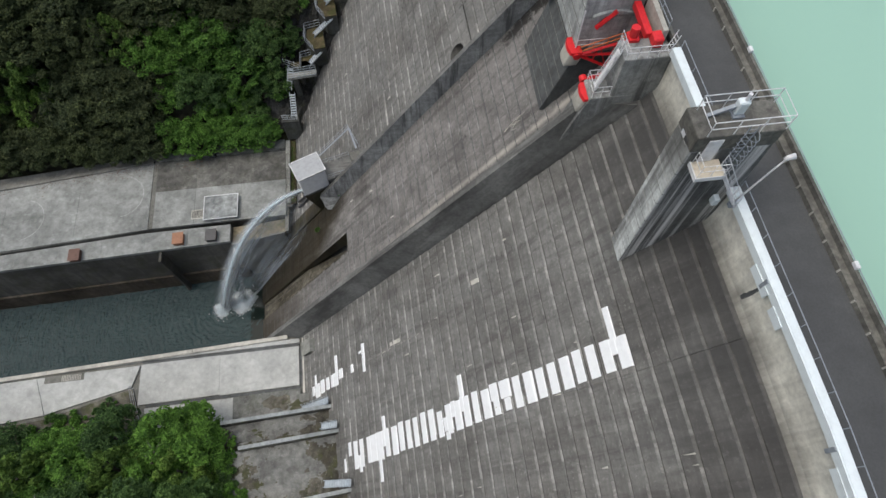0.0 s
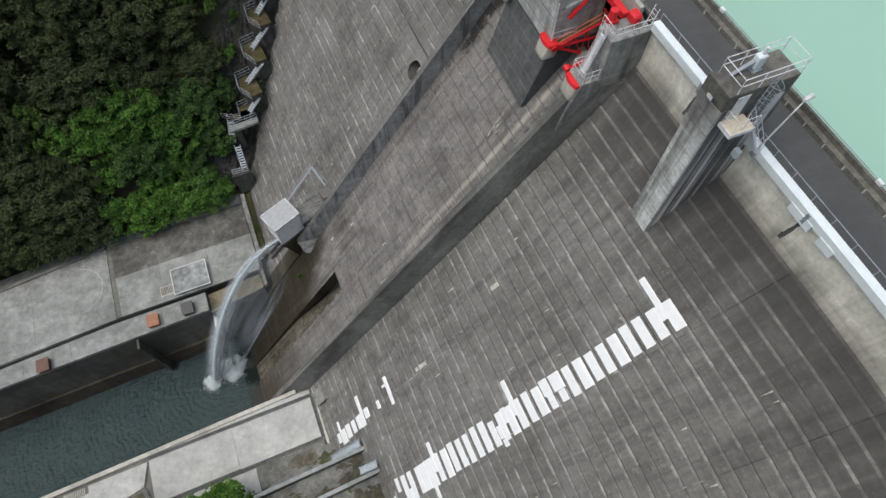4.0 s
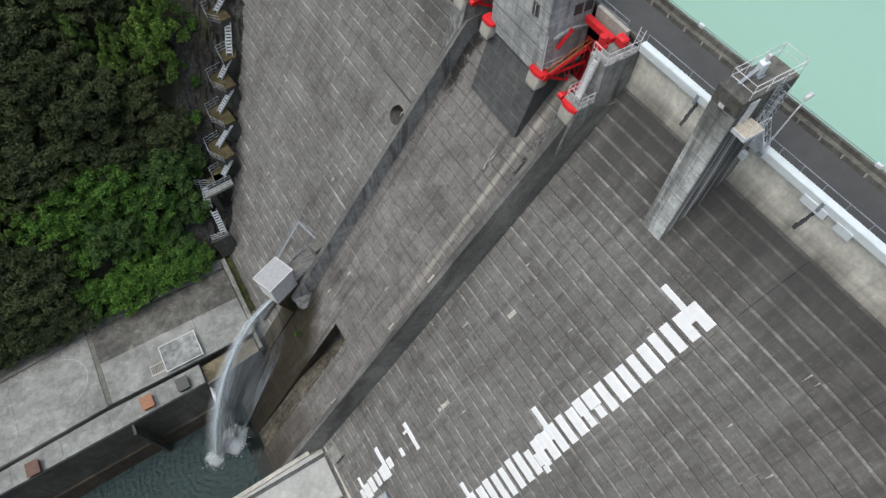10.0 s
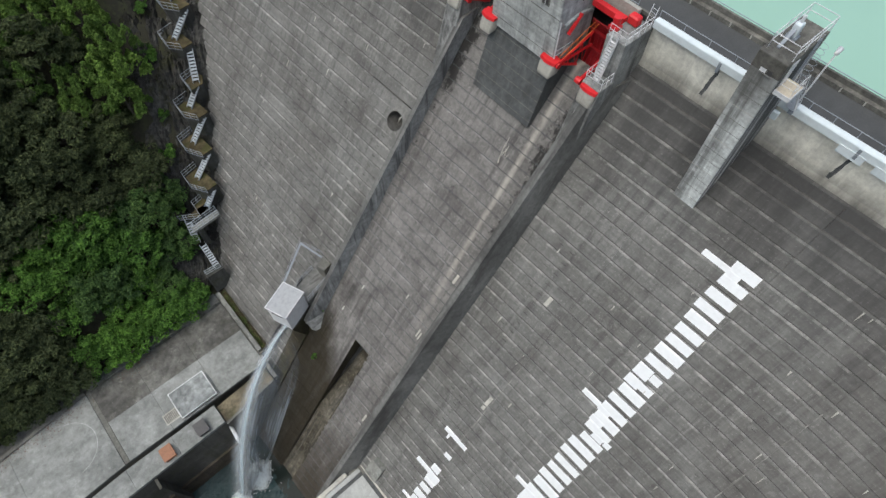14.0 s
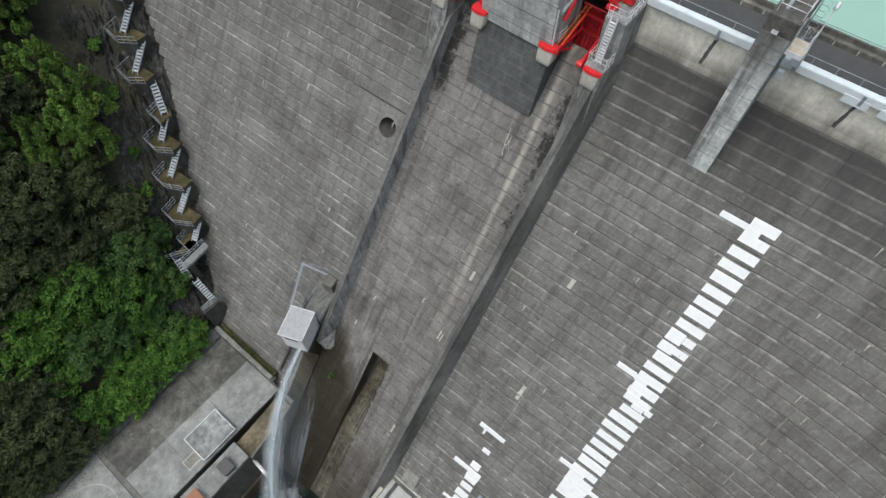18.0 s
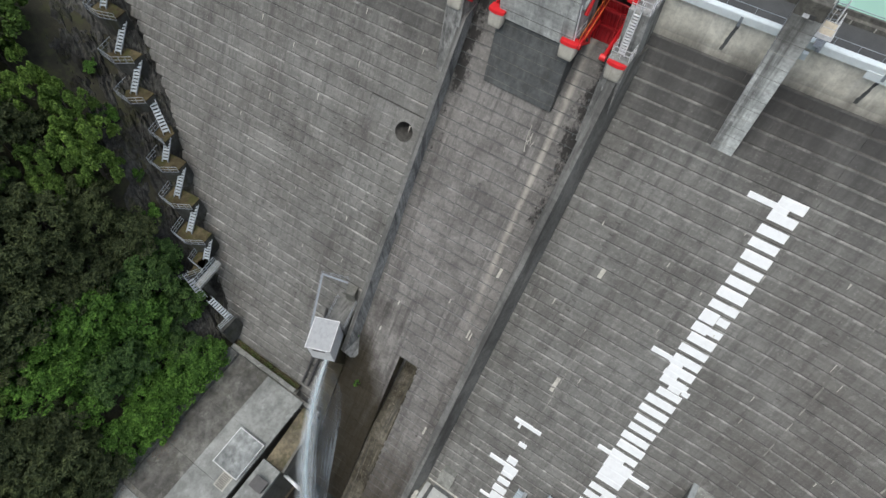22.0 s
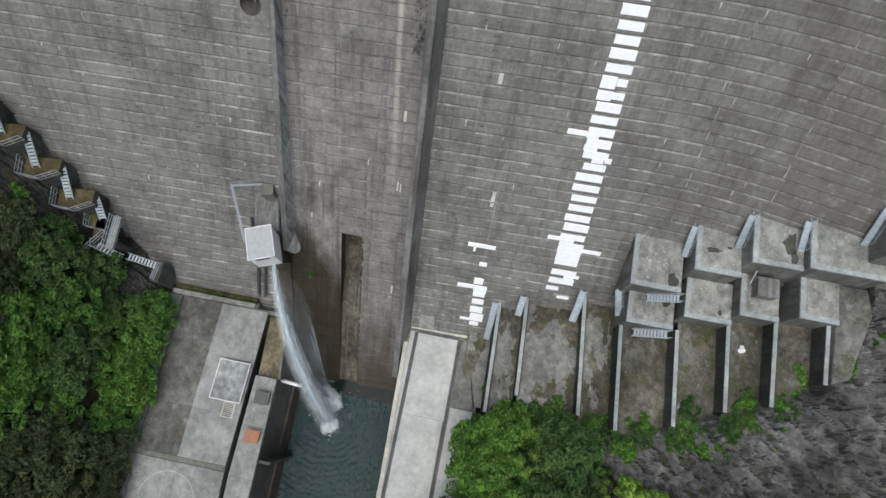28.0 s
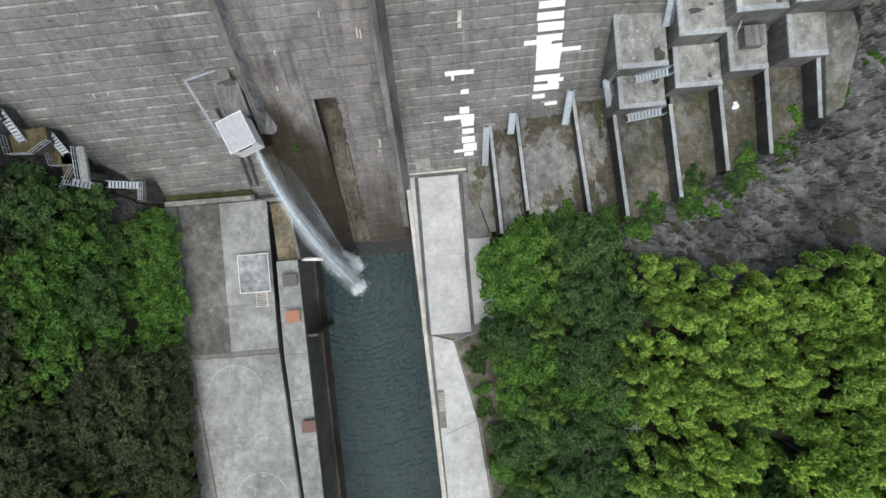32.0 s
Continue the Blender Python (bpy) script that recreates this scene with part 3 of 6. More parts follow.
# scuppers with dark run-off crusts under them
dr = random.Random(77)
for x in (14.0, 24.6, 33.2, 42.0, -14.0, -24.0):
    Shape().box(x - 0.11, x + 0.11, YC(x) - 0.12, YC(x) + 0.1, CREST - 0.55, CREST + 0.3).part("scupper", GALV, beam)
    left, right = [], []
    for k in range(9):
        z = CREST - 0.6 - 0.33 * k
        y = YC(x) + 0.3 + float(np.interp(z, [TOP - 0.35, TOP + 0.25, TOP + 0.9, TOP + 1.7, CREST], [-0.62, -0.3, -0.08, 0.0, 0.0])) - 0.012
        c = x - 0.05 * k
        left.append((c - dr.uniform(0.08, 0.2), y, z))
        right.append((c + dr.uniform(0.08, 0.2), y, z))
    Shape().sheet([left, right]).part("drain_crust", DARKPIER, crest, "dark run-off crust")

para = thing("parapet_upstream", "dark weathered concrete parapet on the reservoir side", "parapet", kind="structure")
ribbon(Shape(), -75, 80, 24, 4.0, 4.4, CREST - 3, CREST + 0.35).part("kerb_wall", TOWERCAP, para)
ribbon(Shape(), -75, 80, 24, 4.4, 4.6, CREST - 3, CREST + 0.75).part("outer_wall", TOWERCAP, para)
post_me = Shape().box(-0.05, 0.05, -0.24, -0.17, -0.6, -0.28).mesh("post", CAPC)
for x in steps(-20, 60, 45):
    p = new("post", post_me)
    p.parent, p.location = para, (x, YC(x) + 4.2, CREST + 0.62)
s = Shape().tube([(x, YC(x) + 4.52, CREST + 0.95) for x in steps(-75, 80, 24)], 0.03)
s.part("pipe_rail", GALV, para)

# ---------------------------------------------------------------- chute and guide walls
chute = thing("chute_floor", "stained concrete spillway chute with a dark outlet slot", "spillway chute", kind="structure")
CH = -0.1


z = -12.37
while z < 44:
    z1 = z + LIFT
    cuts = [-7.85, -1.3, 1.3, 7.4] if z < 12.3 else [-7.85, -2.2, 2.6, 7.4]
    if z < 12.5 < z1:
        z1 = 12.5
    for a, b in zip(cuts, cuts[1:]):
        if z < 12.3 and a == -1.3:
            continue
        lime(panel(a, b, z, z1, CH + rnd.uniform(-0.015, 0.015), 1, 0.02).part("chute_slab", ALGAESHADE if a == -7.85 and z < 17 else CHUTE, chute), 1, ALGAESHADE if a == -7.85 and z < 17 else CHUTELIP, ALGAESHADE if a == -7.85 and z < 17 else DARKPIER)
    z = z1
# black wet strip left of the chute, shade under the valve house painted in
z = -8.19
while z < 9.0:
    panel(-10.1, -7.87, z, z + LIFT, 0.09, 1, 0.02).part("damp_panel", WETC, chute, "black wet concrete with the shade under the valve house painted in")
    z += LIFT
# the slot: back wall, floor and cheeks
s = Shape()
fl = lambda z: face_y(0, z, -0.3 - 3.3 * max(0.0, z - 1.0) / 9.2)
s.sheet([[(x, face_y(0, 12.5, -0.1), 12.5), (x, fl(10.2) + 0.2, 12.5), (x, fl(10.2), 10.2), (x, fl(2), 2), (x, fl(-10), -10)] for x in (-1.3, 1.3)])
s.part("slot_floor", LIMEC, chute)
for x in (-1.3, 1.3):
    s = Shape().prism([(x, face_y(0, -10, -0.12), -10), (x, face_y(0, 12.5, -0.12), 12.5), (x, fl(10.2) + 0.2, 12.5), (x, fl(2), 2), (x, fl(-10), -10)], [(x * 1.12, face_y(0, -10, -0.12), -10), (x * 1.12, face_y(0, 12.5, -0.12), 12.5), (x * 1.12, fl(10.2) + 0.2, 12.5), (x * 1.12, fl(2), 2), (x * 1.12, fl(-10), -10)])
    s.part("slot_cheek", WETC, chute)


def guide_wall(name, prof, z0, z1, label, material, face=None, lean=lambda z: 0.0):
    """prof: (x, metres out of the face), swept down the slope in pours; lean: shift of the foot on the chute side."""
    top = thing(name, label, "guide wall", kind="structure")
    zs = steps(z0, z1, 8)
    for a, b in zip(zs, zs[1:]):
        foot = lambda z: [(x + (lean(z) if i == 1 else 0.0), o) for i, (x, o) in enumerate(prof)]
        low = [(x, face_y(x, a + 0.012, o), a + 0.012) for x, o in foot(a)]
        high = [(x, face_y(x, b, o), b) for x, o in foot(b)]
        pour = Shape().prism(low, high).part("wall_pour", material, top)
        if face is not None:
            pour.data.materials.append(SLANTC)
            pour.data.polygons[face].material_index = 1
    return top


guide_wall("guide_wall_left", [(-8.06, -0.4), (-7.7, -0.4), (-7.46, 1.95), (-8.04, 1.9)], 11.8, 44.5, "low concrete guide wall with pale streaks beside the chute", WALLC, 3, lambda z: 0.021 * (40.0 - z))
flare_low = [(-7.7, -0.4), (-6.5, -0.4), (-6.6, 0.35), (-7.1, 0.6)]
flare_high = [(-8.06, -0.4), (-7.11, -0.4), (-7.46, 1.95), (-8.04, 1.9)]
Shape().prism([(x, face_y(x, 9.9, o), 9.9) for x, o in flare_low], [(x, face_y(x, 11.79, o), 11.79) for x, o in flare_high]).part("flared_end", PALEWALL, bpy.data.objects["guide_wall_left"], "pale flared end of the wall")
guide_wall("guide_wall_right", [(6.9, -0.5), (8.5, -0.5), (8.42, 0.3), (7.75, 2.95), (6.95, 2.75)], -2.5, 46.1, "tall dark-stained concrete guide wall beside the chute", WALLC)
# spalled, mossy strip between the chute and the right wall
gp = random.Random(31)


def growth(x, z, w, h, material, name):
    """An irregular crust of moss or spalled concrete on the chute."""
    o = CH + 0.03
    pts = [(x + w * math.cos(a) * gp.uniform(0.6, 1.2), z + h * math.sin(a) * gp.uniform(0.6, 1.2)) for a in steps(0, 5.6, 9)]
    top = gp.uniform(0.006, 0.02)
    Shape().prism([(px, face_y(px, pz, o - 0.1), pz) for px, pz in pts], [(px, face_y(px, pz, o + top), pz) for px, pz in pts]).part(name, material, chute)


for k in range(60):
    f = gp.random()
    growth(gp.uniform(5.6, 6.85), 42.8 - 12 * f, gp.uniform(0.05, 0.14), gp.uniform(0.05, 0.2), gp.choice((DARKPIER, JOINT)), "moss_crust")

# form-tie slots left in the concrete, and small white lime drips
for wall, cols, za, zb in ((wall_left, (-12.6, -19.3, -26.1), 9.0, 31.0), (wall_right, (11.8, 33.2, 41.0), 12.0, 34.0)):
    s = Shape()
    for x in cols:
        for z0 in level:
            if za < z0 < zb and (x < 0 or z0 > table(TOE, x) + 3):
                for d in (0.0, 1.3):
                    z = z0 + 0.62
                    s.hexa([(x + d, face_y(x, z, 0.02), z), (x + d + 0.5, face_y(x, z, 0.02), z), (x + d + 0.5, face_y(x, z, -0.02), z), (x + d, face_y(x, z, -0.02), z), (x + d, face_y(x, z + 0.07, 0.066), z + 0.07), (x + d + 0.5, face_y(x, z + 0.07, 0.066), z + 0.07), (x + d + 0.5, face_y(x, z + 0.07, -0.02), z + 0.07), (x + d, face_y(x, z + 0.07, -0.02), z + 0.07)])
    tagged(s.part("form_tie_slots", JOINT, wall), kind="stuff")
for k in range(44):
    right_side = k % 2
    x, z = (gp.uniform(9, 50), gp.uniform(20, 45)) if right_side else (gp.uniform(-34, -9), gp.uniform(14, 44))
    if not right_side and x < table(LEFT_EDGE, z) + 2:
        continue
    z = level[0] + LIFT * round((z - level[0]) / LIFT) - 0.06
    w, h = gp.uniform(0.03, 0.08), gp.uniform(0.2, 0.75)
    pts = [(x - w, z), (x + w, z), (x + w * 0.4, z - h * 0.6), (x + gp.uniform(-0.03, 0.03), z - h), (x - w * 0.5, z - h * 0.5)][::-1]
    Shape().prism([(px, face_y(px, pz, -0.05), pz) for px, pz in pts], [(px, face_y(px, pz, 0.1), pz) for px, pz in pts]).part("lime_drip", CAPC, wall_right if right_side else wall_left)

# lime weeping from the vertical monolith joints, in broken runs
for x, za, zb, wall in ((35.5, 20.0, 37.0, wall_right), (44.0, 24.0, 38.0, wall_right), (16.4, 14.0, 26.0, wall_right), (-15.6, 10.0, 30.0, wall_left), (-22.4, 14.0, 33.0, wall_left)):
    run = Shape()
    z = za
    while z < zb:
        h = gp.uniform(0.4, 1.6)
        w = gp.uniform(0.02, 0.085)
        xa = x + gp.uniform(-0.04, 0.04)
        run.hexa([(xa - w, face_y(xa, z, 0.04), z), (xa + w, face_y(xa, z, 0.04), z), (xa + w, face_y(xa, z, -0.1), z), (xa - w, face_y(xa, z, -0.1), z), (xa - w * 0.4, face_y(xa, z + h, 0.092), z + h), (xa + w * 0.6, face_y(xa, z + h, 0.092), z + h), (xa + w * 0.6, face_y(xa, z + h, -0.1), z + h), (xa - w * 0.4, face_y(xa, z + h, -0.1), z + h)])
        z += h + gp.uniform(0.1, 1.2)
    run.part("joint_crust", LEDGE if x < 0 else LIMEC2, wall)
# pale scratches high on the chute
for k in range(9):
    x, z = 2.0 + 0.75 * gp.random(), 35.8 + 1.6 * gp.random()
    dx, dz = gp.uniform(-0.35, 0.35), gp.uniform(0.3, 0.9)
    o = CH + 0.05
    Shape().tube([(x, face_y(x, z, o), z), (x + dx, face_y(x + dx, z + dz, o), z + dz)], 0.035, 4).part("scratch", CAPC, chute)


def mark(parent, xc, w, z0, z1, material=WHITE):
    a, b = xc - w / 2, xc + w / 2
    s = Shape()
    lo, hi = 0.085, 0.115
    s.hexa([(a, face_y(a, z0, lo), z0), (b, face_y(b, z0, lo), z0), (b, face_y(b, z0, -0.1), z0), (a, face_y(a, z0, -0.1), z0), (a, face_y(a, z1, hi), z1), (b, face_y(b, z1, hi), z1), (b, face_y(b, z1, -0.1), z1), (a, face_y(a, z1, -0.1), z1)])
    return s.part("paint_patch", material, parent)


def bars(parent, rows):
    for x0, x1, z0, z1 in rows:
        mark(parent, (x0 + x1) / 2, x1 - x0, z0, z1)


gauge = thing("painted_marks", "column of white painted bars on the dam face", "wall marking")
br = random.Random(23)
GTOP = 40.95                        # one bar hangs under each lift joint from here down
for i in range(29):
    top = GTOP - LIFT * i
    x0, x1 = 23.72 + 0.027 * (GTOP - top) + br.uniform(-0.09, 0.13), 26.0 + 0.052 * (GTOP - top) + br.uniform(-0.07, 0.07)
    if i in (9, 10, 24, 25, 26):
        continue
    if i == 16:
        x0 += 0.4
    mark(gauge, (x0 + x1) / 2, x1 - x0, top - 0.68 + br.uniform(-0.03, 0.03), top - br.uniform(0.0, 0.05))
bars(gauge, [(21.52, 24.0, 40.02, 40.42), (23.8, 24.97, 39.86, 40.3), (23.9, 25.36, 30.62, 31.55), (25.4, 26.4, 30.9, 31.5), (23.88, 25.3, 29.66, 30.46), (25.2, 26.5, 29.84, 30.42)])
bars(gauge, [(22.05, 24.0, 26.5, 26.92), (24.0, 25.3, 26.4, 26.8), (24.1, 25.5, 25.3, 25.78), (25.3, 26.5, 24.25, 24.7), (26.6, 27.3, 24.36, 24.8), (23.05, 24.5, 16.02, 16.4), (24.5, 26.1, 15.78, 16.2)])
bars(gauge, [(24.5, 27.35, 14.86, 15.84), (24.55, 27.3, 13.9, 14.85), (24.6, 27.3, 13.3, 13.89), (27.36, 29.5, 15.02, 15.38), (27.35, 28.0, 11.85, 12.22), (26.2, 27.4, 11.6, 12.0), (24.5, 26.0, 10.1, 10.56), (26.1, 27.6, 9.16, 9.5)])
small = thing("small_painted_marks", "short column of white painted bars low on the dam face", "wall marking")
bars(small, [(14.15, 17.45, 13.72, 14.12), (14.86, 15.15, 13.2, 13.72), (15.9, 16.84, 11.56, 12.0), (13.73, 15.8, 8.6, 9.04), (15.68, 16.85, 9.24, 9.95), (15.8, 17.45, 8.14, 9.04)])
bars(small, [(15.87, 17.37, 7.62, 8.06), (15.9, 17.4, 6.63, 7.28), (15.85, 17.5, 5.45, 6.24), (16.0, 17.75, 4.25, 5.3), (14.8, 16.0, 4.2, 4.5), (16.1, 17.3, 3.6, 4.1)])

# ---------------------------------------------------------------- the tower on the crest
tower = thing("hoist_tower", "tall slim concrete tower with dark run-off streaks on the dam face", "tower", at=(0, 0, 0))
TX0, TX1, TY0, TY1, TT = 16.85, 18.75, 22.9, 27.35, 56.6
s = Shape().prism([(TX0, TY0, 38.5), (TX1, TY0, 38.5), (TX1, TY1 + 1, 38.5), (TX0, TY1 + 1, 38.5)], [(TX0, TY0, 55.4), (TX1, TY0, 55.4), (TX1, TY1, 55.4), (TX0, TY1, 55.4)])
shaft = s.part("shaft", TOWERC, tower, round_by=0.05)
shaft.data.materials.append(TOWERSHADE)
# the +x side: shade painted into a darker base, under pale run-off streaks
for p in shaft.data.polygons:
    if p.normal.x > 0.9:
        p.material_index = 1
Shape().box(TX0 - 0.015, TX1 + 0.015, TY0 - 0.015, TY1 + 0.015, 55.4, TT).part("cap", TOWERCAP, tower, "dark weathered concrete cap", round_by=0.04)

# ---------------------------------------------------------------- terrace, channel, apron
TZ, AZ = 2.6, 1.6
water_m, wnode, wb = nodes_of("river_water")
wb.inputs["Base Color"].default_value = (0.018, 0.041, 0.043, 1)
wb.inputs["Roughness"].default_value = 0.04
wb.inputs["IOR"].default_value = 1.33
wb.inputs["Specular IOR Level"].default_value = 0.8
bump(wnode, wb, noise_at(wnode, 2.6, (1, 0.55, 1), detail=4, rough=0.6), 1.0, 0.35)


def ripple(x, y):
    """Short waves that spread in rings from the splash of the jet, broken by smaller chop."""
    away = math.hypot(x + 1.6, y + 22.0)
    chop = noise.noise((x * 0.8, y * 0.6, 0.0))
    ring = math.sin(away * 7.2 + 3.2 * chop + 1.5 * noise.noise((x * 0.3, y * 0.3, 7.0)))
    return 0.1 * chop + (0.045 + 0.03 * noise.noise((x * 0.5, y * 0.4, 3.0))) * ring + 0.06 * noise.noise((x * 2.3, y * 2.0, 4.0))


Shape().sheet([[(x, y, WATER + ripple(x, y)) for x in steps(-8.5, 11.5, 120)] for y in steps(-15.5, -76, 420)]).part("river", water_m, tagged(new("water_river"), "dark rippled river pool below the dam", "water", kind="structure"), smooth=True)
still_m, sn_, sb_ = nodes_of("still_shallow_water")
sb_.inputs["Base Color"].default_value = (0.01, 0.016, 0.014, 1)
sb_.inputs["Specular IOR Level"].default_value = 0.3
sb_.inputs["Roughness"].default_value = 0.06
sb_.inputs["IOR"].default_value = 1.33
bump(sn_, sb_, noise_at(sn_, 1.2, detail=3), 0.25, 0.1)
Shape().box(-6.9, 7.6, -18.8, -16.0, WATER - 0.6, WATER + 0.05).part("shallow", still_m, tagged(new("water_shallow"), "still dark water over the submerged sill at the chute toe", "water", kind="structure"))
lake_m, ln, lb = nodes_of("reservoir_water")
lb.inputs["Base Color"].default_value = (0.31, 0.51, 0.405, 1)
lb.inputs["Roughness"].default_value = 0.12
bump(ln, lb, noise_at(ln, 0.8, detail=4), 0.08, 0.1)
Shape().sheet([[(x, y, 47.0) for x in (-400, 400)] for y in (30.6, 600)]).part("reservoir", lake_m, tagged(new("water_reservoir"), "calm milky green reservoir water", "water", kind="structure"))

# ---- tower fittings
win = Shape().box(TX0 + 0.6, TX1 - 0.5, TY0 - 0.03, TY0 + 0.3, 55.4, 55.72).part("slot_window", DARKM, tower)
Shape().box(TX0 + 0.6, TX0 + 1.0, TY0 - 0.05, TY0 + 0.05, 55.42, 55.7).part("shutter", RAILW, win, "white half shutter")
Shape().box(TX0 + 0.55, TX1 - 0.45, TY0 - 0.07, TY0 + 0.05, 55.3, 55.4).part("sill", TOWERC, win)
PZ = 54.4
Shape().box(TX1 + 0.02, TX1 + 0.07, 23.6, 24.35, PZ + 0.15, PZ + 1.9).part("door", RAILW, tower, "white steel door")
plat = Shape().box(TX1 + 0.02, TX1 + 1.05, 23.3, 24.8, PZ, PZ + 0.12).part("platform", RUSTCREAM, tower, "cream steel platform spotted with rust")
railing(tower, [(TX1 + 0.1, 23.35, PZ + 0.1), (TX1 + 1.0, 23.35, PZ + 0.1), (TX1 + 1.0, 24.75, PZ + 0.1)], 1.0, RAILW, 0.8, 2, 0.02)
Shape().box(TX1 + 0.02, TX1 + 1.1, 23.22, 23.29, PZ - 0.15, PZ + 0.16).part("edge_plate", RAILW, tower)
Shape().box(TX1 + 1.06, TX1 + 1.1, 23.3, 24.8, PZ - 0.15, PZ + 0.16).part("edge_plate", RAILW, tower)
stair("steel_stair", "white steel stair from the road up to the tower platform", (TX1 + 0.7, 24.8, PZ + 0.1), (TX1 + 0.85, 26.95, CREST + 0.05), 0.6, RAILW)
ladder(tower, (TX1 + 0.2, 25.3, PZ - 1.2), (TX1 + 0.2, 25.3, TT + 0.9), 0.45, GALV, (0, 1, 0))
for k in range(7):
    zc = 54.6 + 0.4 * k
    Shape().tube([(TX1 + 0.2 + 0.62 * math.sin(w), 25.3 + 0.36 * math.cos(w), zc) for w in steps(0, math.pi, 8)], 0.018, 4).part("cage_hoop", GALV, tower)
for k in range(15):
    zc = 39.6 + 1.057 * k
    Shape().box(TX0 - 0.006, TX1 + 0.006, TY0 - 0.006, TY0 + 0.2, zc, zc + 0.03).part("pour_line", OLDDECK if k % 3 else PALEC, tower)
railing(tower, [(TX0 + 0.2, TY0 + 0.45, TT), (TX1 - 0.05, TY0 + 0.45, TT), (TX1 - 0.05, TY1, TT), (TX0 + 0.2, TY1, TT), (TX0 + 0.2, TY0 + 0.45, TT)], 1.05, RAILW, 1.4)
winch = thing("hoist_winch", "blue-grey electric hoist unit on the tower top", "winch", at=(17.5, 25.2, TT))
Shape().box(-0.35, 0.35, -0.3, 0.3, 0, 0.12).part("base_plate", GALV, winch)
Shape().box(-0.22, 0.22, -0.25, 0.3, 0.12, 1.0).part("motor_box", BLUEW, winch, round_by=0.06)
Shape().tube([(0, 0.1, 1.0), (0, 0.1, 1.45)], 0.1, 10).part("spindle", RAILW, winch)
Shape().hexa([(-0.1, -1.5, 0.02), (0.1, -1.5, 0.02), (0.1, -0.3, 0.5), (-0.1, -0.3, 0.5), (-0.1, -1.5, 0.12), (0.1, -1.5, 0.12), (0.1, -0.3, 0.7), (-0.1, -0.3, 0.7)]).part("sloping_arm", GALV, winch)
lamp = thing("street_lamp", "tall white street lamp with a curved arm beside the tower", "street lamp", at=(19.75, 26.75, CREST))
Shape().box(-0.16, 0.16, -0.16, 0.16, 0, 0.25).part("base", GALV, lamp)
Shape().tube([(0, 0, 0.2), (0, 0.3, 1.8), (0, 0.62, 3.5), (0, 0.85, 4.55)], 0.065, 8, 0.04).part("pole", RAILW, lamp, smooth=True)
Shape().tube([(0, 0.78, 4.5), (0, 0.92, 4.68), (0, 1.2, 4.76)], 0.12, 8, 0.17).part("head", RAILW, lamp, smooth=True)
# a box added in place of the blue end of the parapet beam
box_ = thing("control_box", "small pale blue box standing for the parapet beam end beside the tower foot", "cabinet", at=(19.1, 26.3, CREST - 0.9))
Shape().box(-0.2, 0.25, -0.3, 0.05, 0.3, 0.9).part("cabinet", BLUEW, box_, round_by=0.03)
for x in (9.3, 24.5):
    ml = thing("marker_light", "small white marker light on the reservoir parapet", "light", group="marker lights", at=(x, YC(x) + 4.5, CREST + 0.75))
    Shape().box(-0.22, 0.22, -0.12, 0.12, 0, 0.28).part("lens", RAILW, ml, round_by=0.04)

# ---------------------------------------------------------------- gate house, piers and radial gates
Y0 = 22.0
house_p = thing("gate_house", "square concrete gate house standing on a thick spillway pier", "gate house")
fz = 39.6
Shape().prism([(-4.4, face_y(0, fz, 0.15), fz), (3.0, face_y(0, fz, 0.15), fz), (3.0, 28.5, fz - 2), (-4.4, 28.5, fz - 2)], [(-4.4, Y0 + 0.5, 45.9), (3.0, Y0 + 0.5, 45.9), (3.0, 28.5, 45.9), (-4.4, 28.5, 45.9)]).part("pier", DARKPIER, house_p, "dark concrete pier foot", round_by=0.05)
for k in range(6):
    z = fz + 0.55 + 1.0455 * k
    q = (z - fz) / (45.9 - fz)
    y = face_y(0, fz, 0.15) * (1 - q) + (Y0 + 0.5) * q
    Shape().box(-4.38, 2.98, y - 0.012, y + 0.1, z, z + 0.035).part("pour_line", OLDDECK, house_p)
Shape().box(-4.3, 2.9, Y0 + 0.25, 26.6, 45.9, 53.5).part("house_wall", HOUSEC, house_p, round_by=0.05)
for k in range(4):
    Shape().box(-4.33, 2.93, Y0 + 0.22, Y0 + 0.25, 46.9 + 1.7 * k, 46.93 + 1.7 * k).part("pour_line", OLDDECK, house_p)
Shape().box(-4.6, 3.2, Y0 - 0.05, 26.9, 53.5, 53.8).part("roof", RAILW, house_p, "flat white-edged roof", round_by=0.04)
Shape().box(-4.2, 2.8, Y0 + 0.35, 26.5, 53.8, 53.83).part("roof_finish", CAPC, house_p)
for x, w in ((0.9, 0.75), (-2.6, 0.75)):
    f = Shape().box(x, x + w, Y0 + 0.17, Y0 + 0.28, 50.9, 52.0).part("window", OLDDECK, house_p)
    Shape().box(x + 0.08, x + w - 0.08, Y0 + 0.15, Y0 + 0.2, 50.98, 51.92).part("pane", DARKM, f)
    Shape().box(x + w / 2 - 0.03, x + w / 2 + 0.03, Y0 + 0.13, Y0 + 0.2, 50.98, 51.92).part("mullion", RAILW, f)
arch = [(23.0 + 0.4 * k, 49.3 + 0.35 * math.sin(math.pi * k / 8)) for k in range(9)]
loop = arch + [(y, z + 0.3) for y, z in reversed(arch)]
Shape().prism([(2.9, y, z) for y, z in loop], [(3.12, y, z) for y, z in loop]).part("arched_beam", HOUSEC, house_p)
for y in (24.6, 25.6):
    Shape().box(2.88, 2.96, y, y + 0.75, 51.0, 51.9).part("side_window", DARKM, house_p)
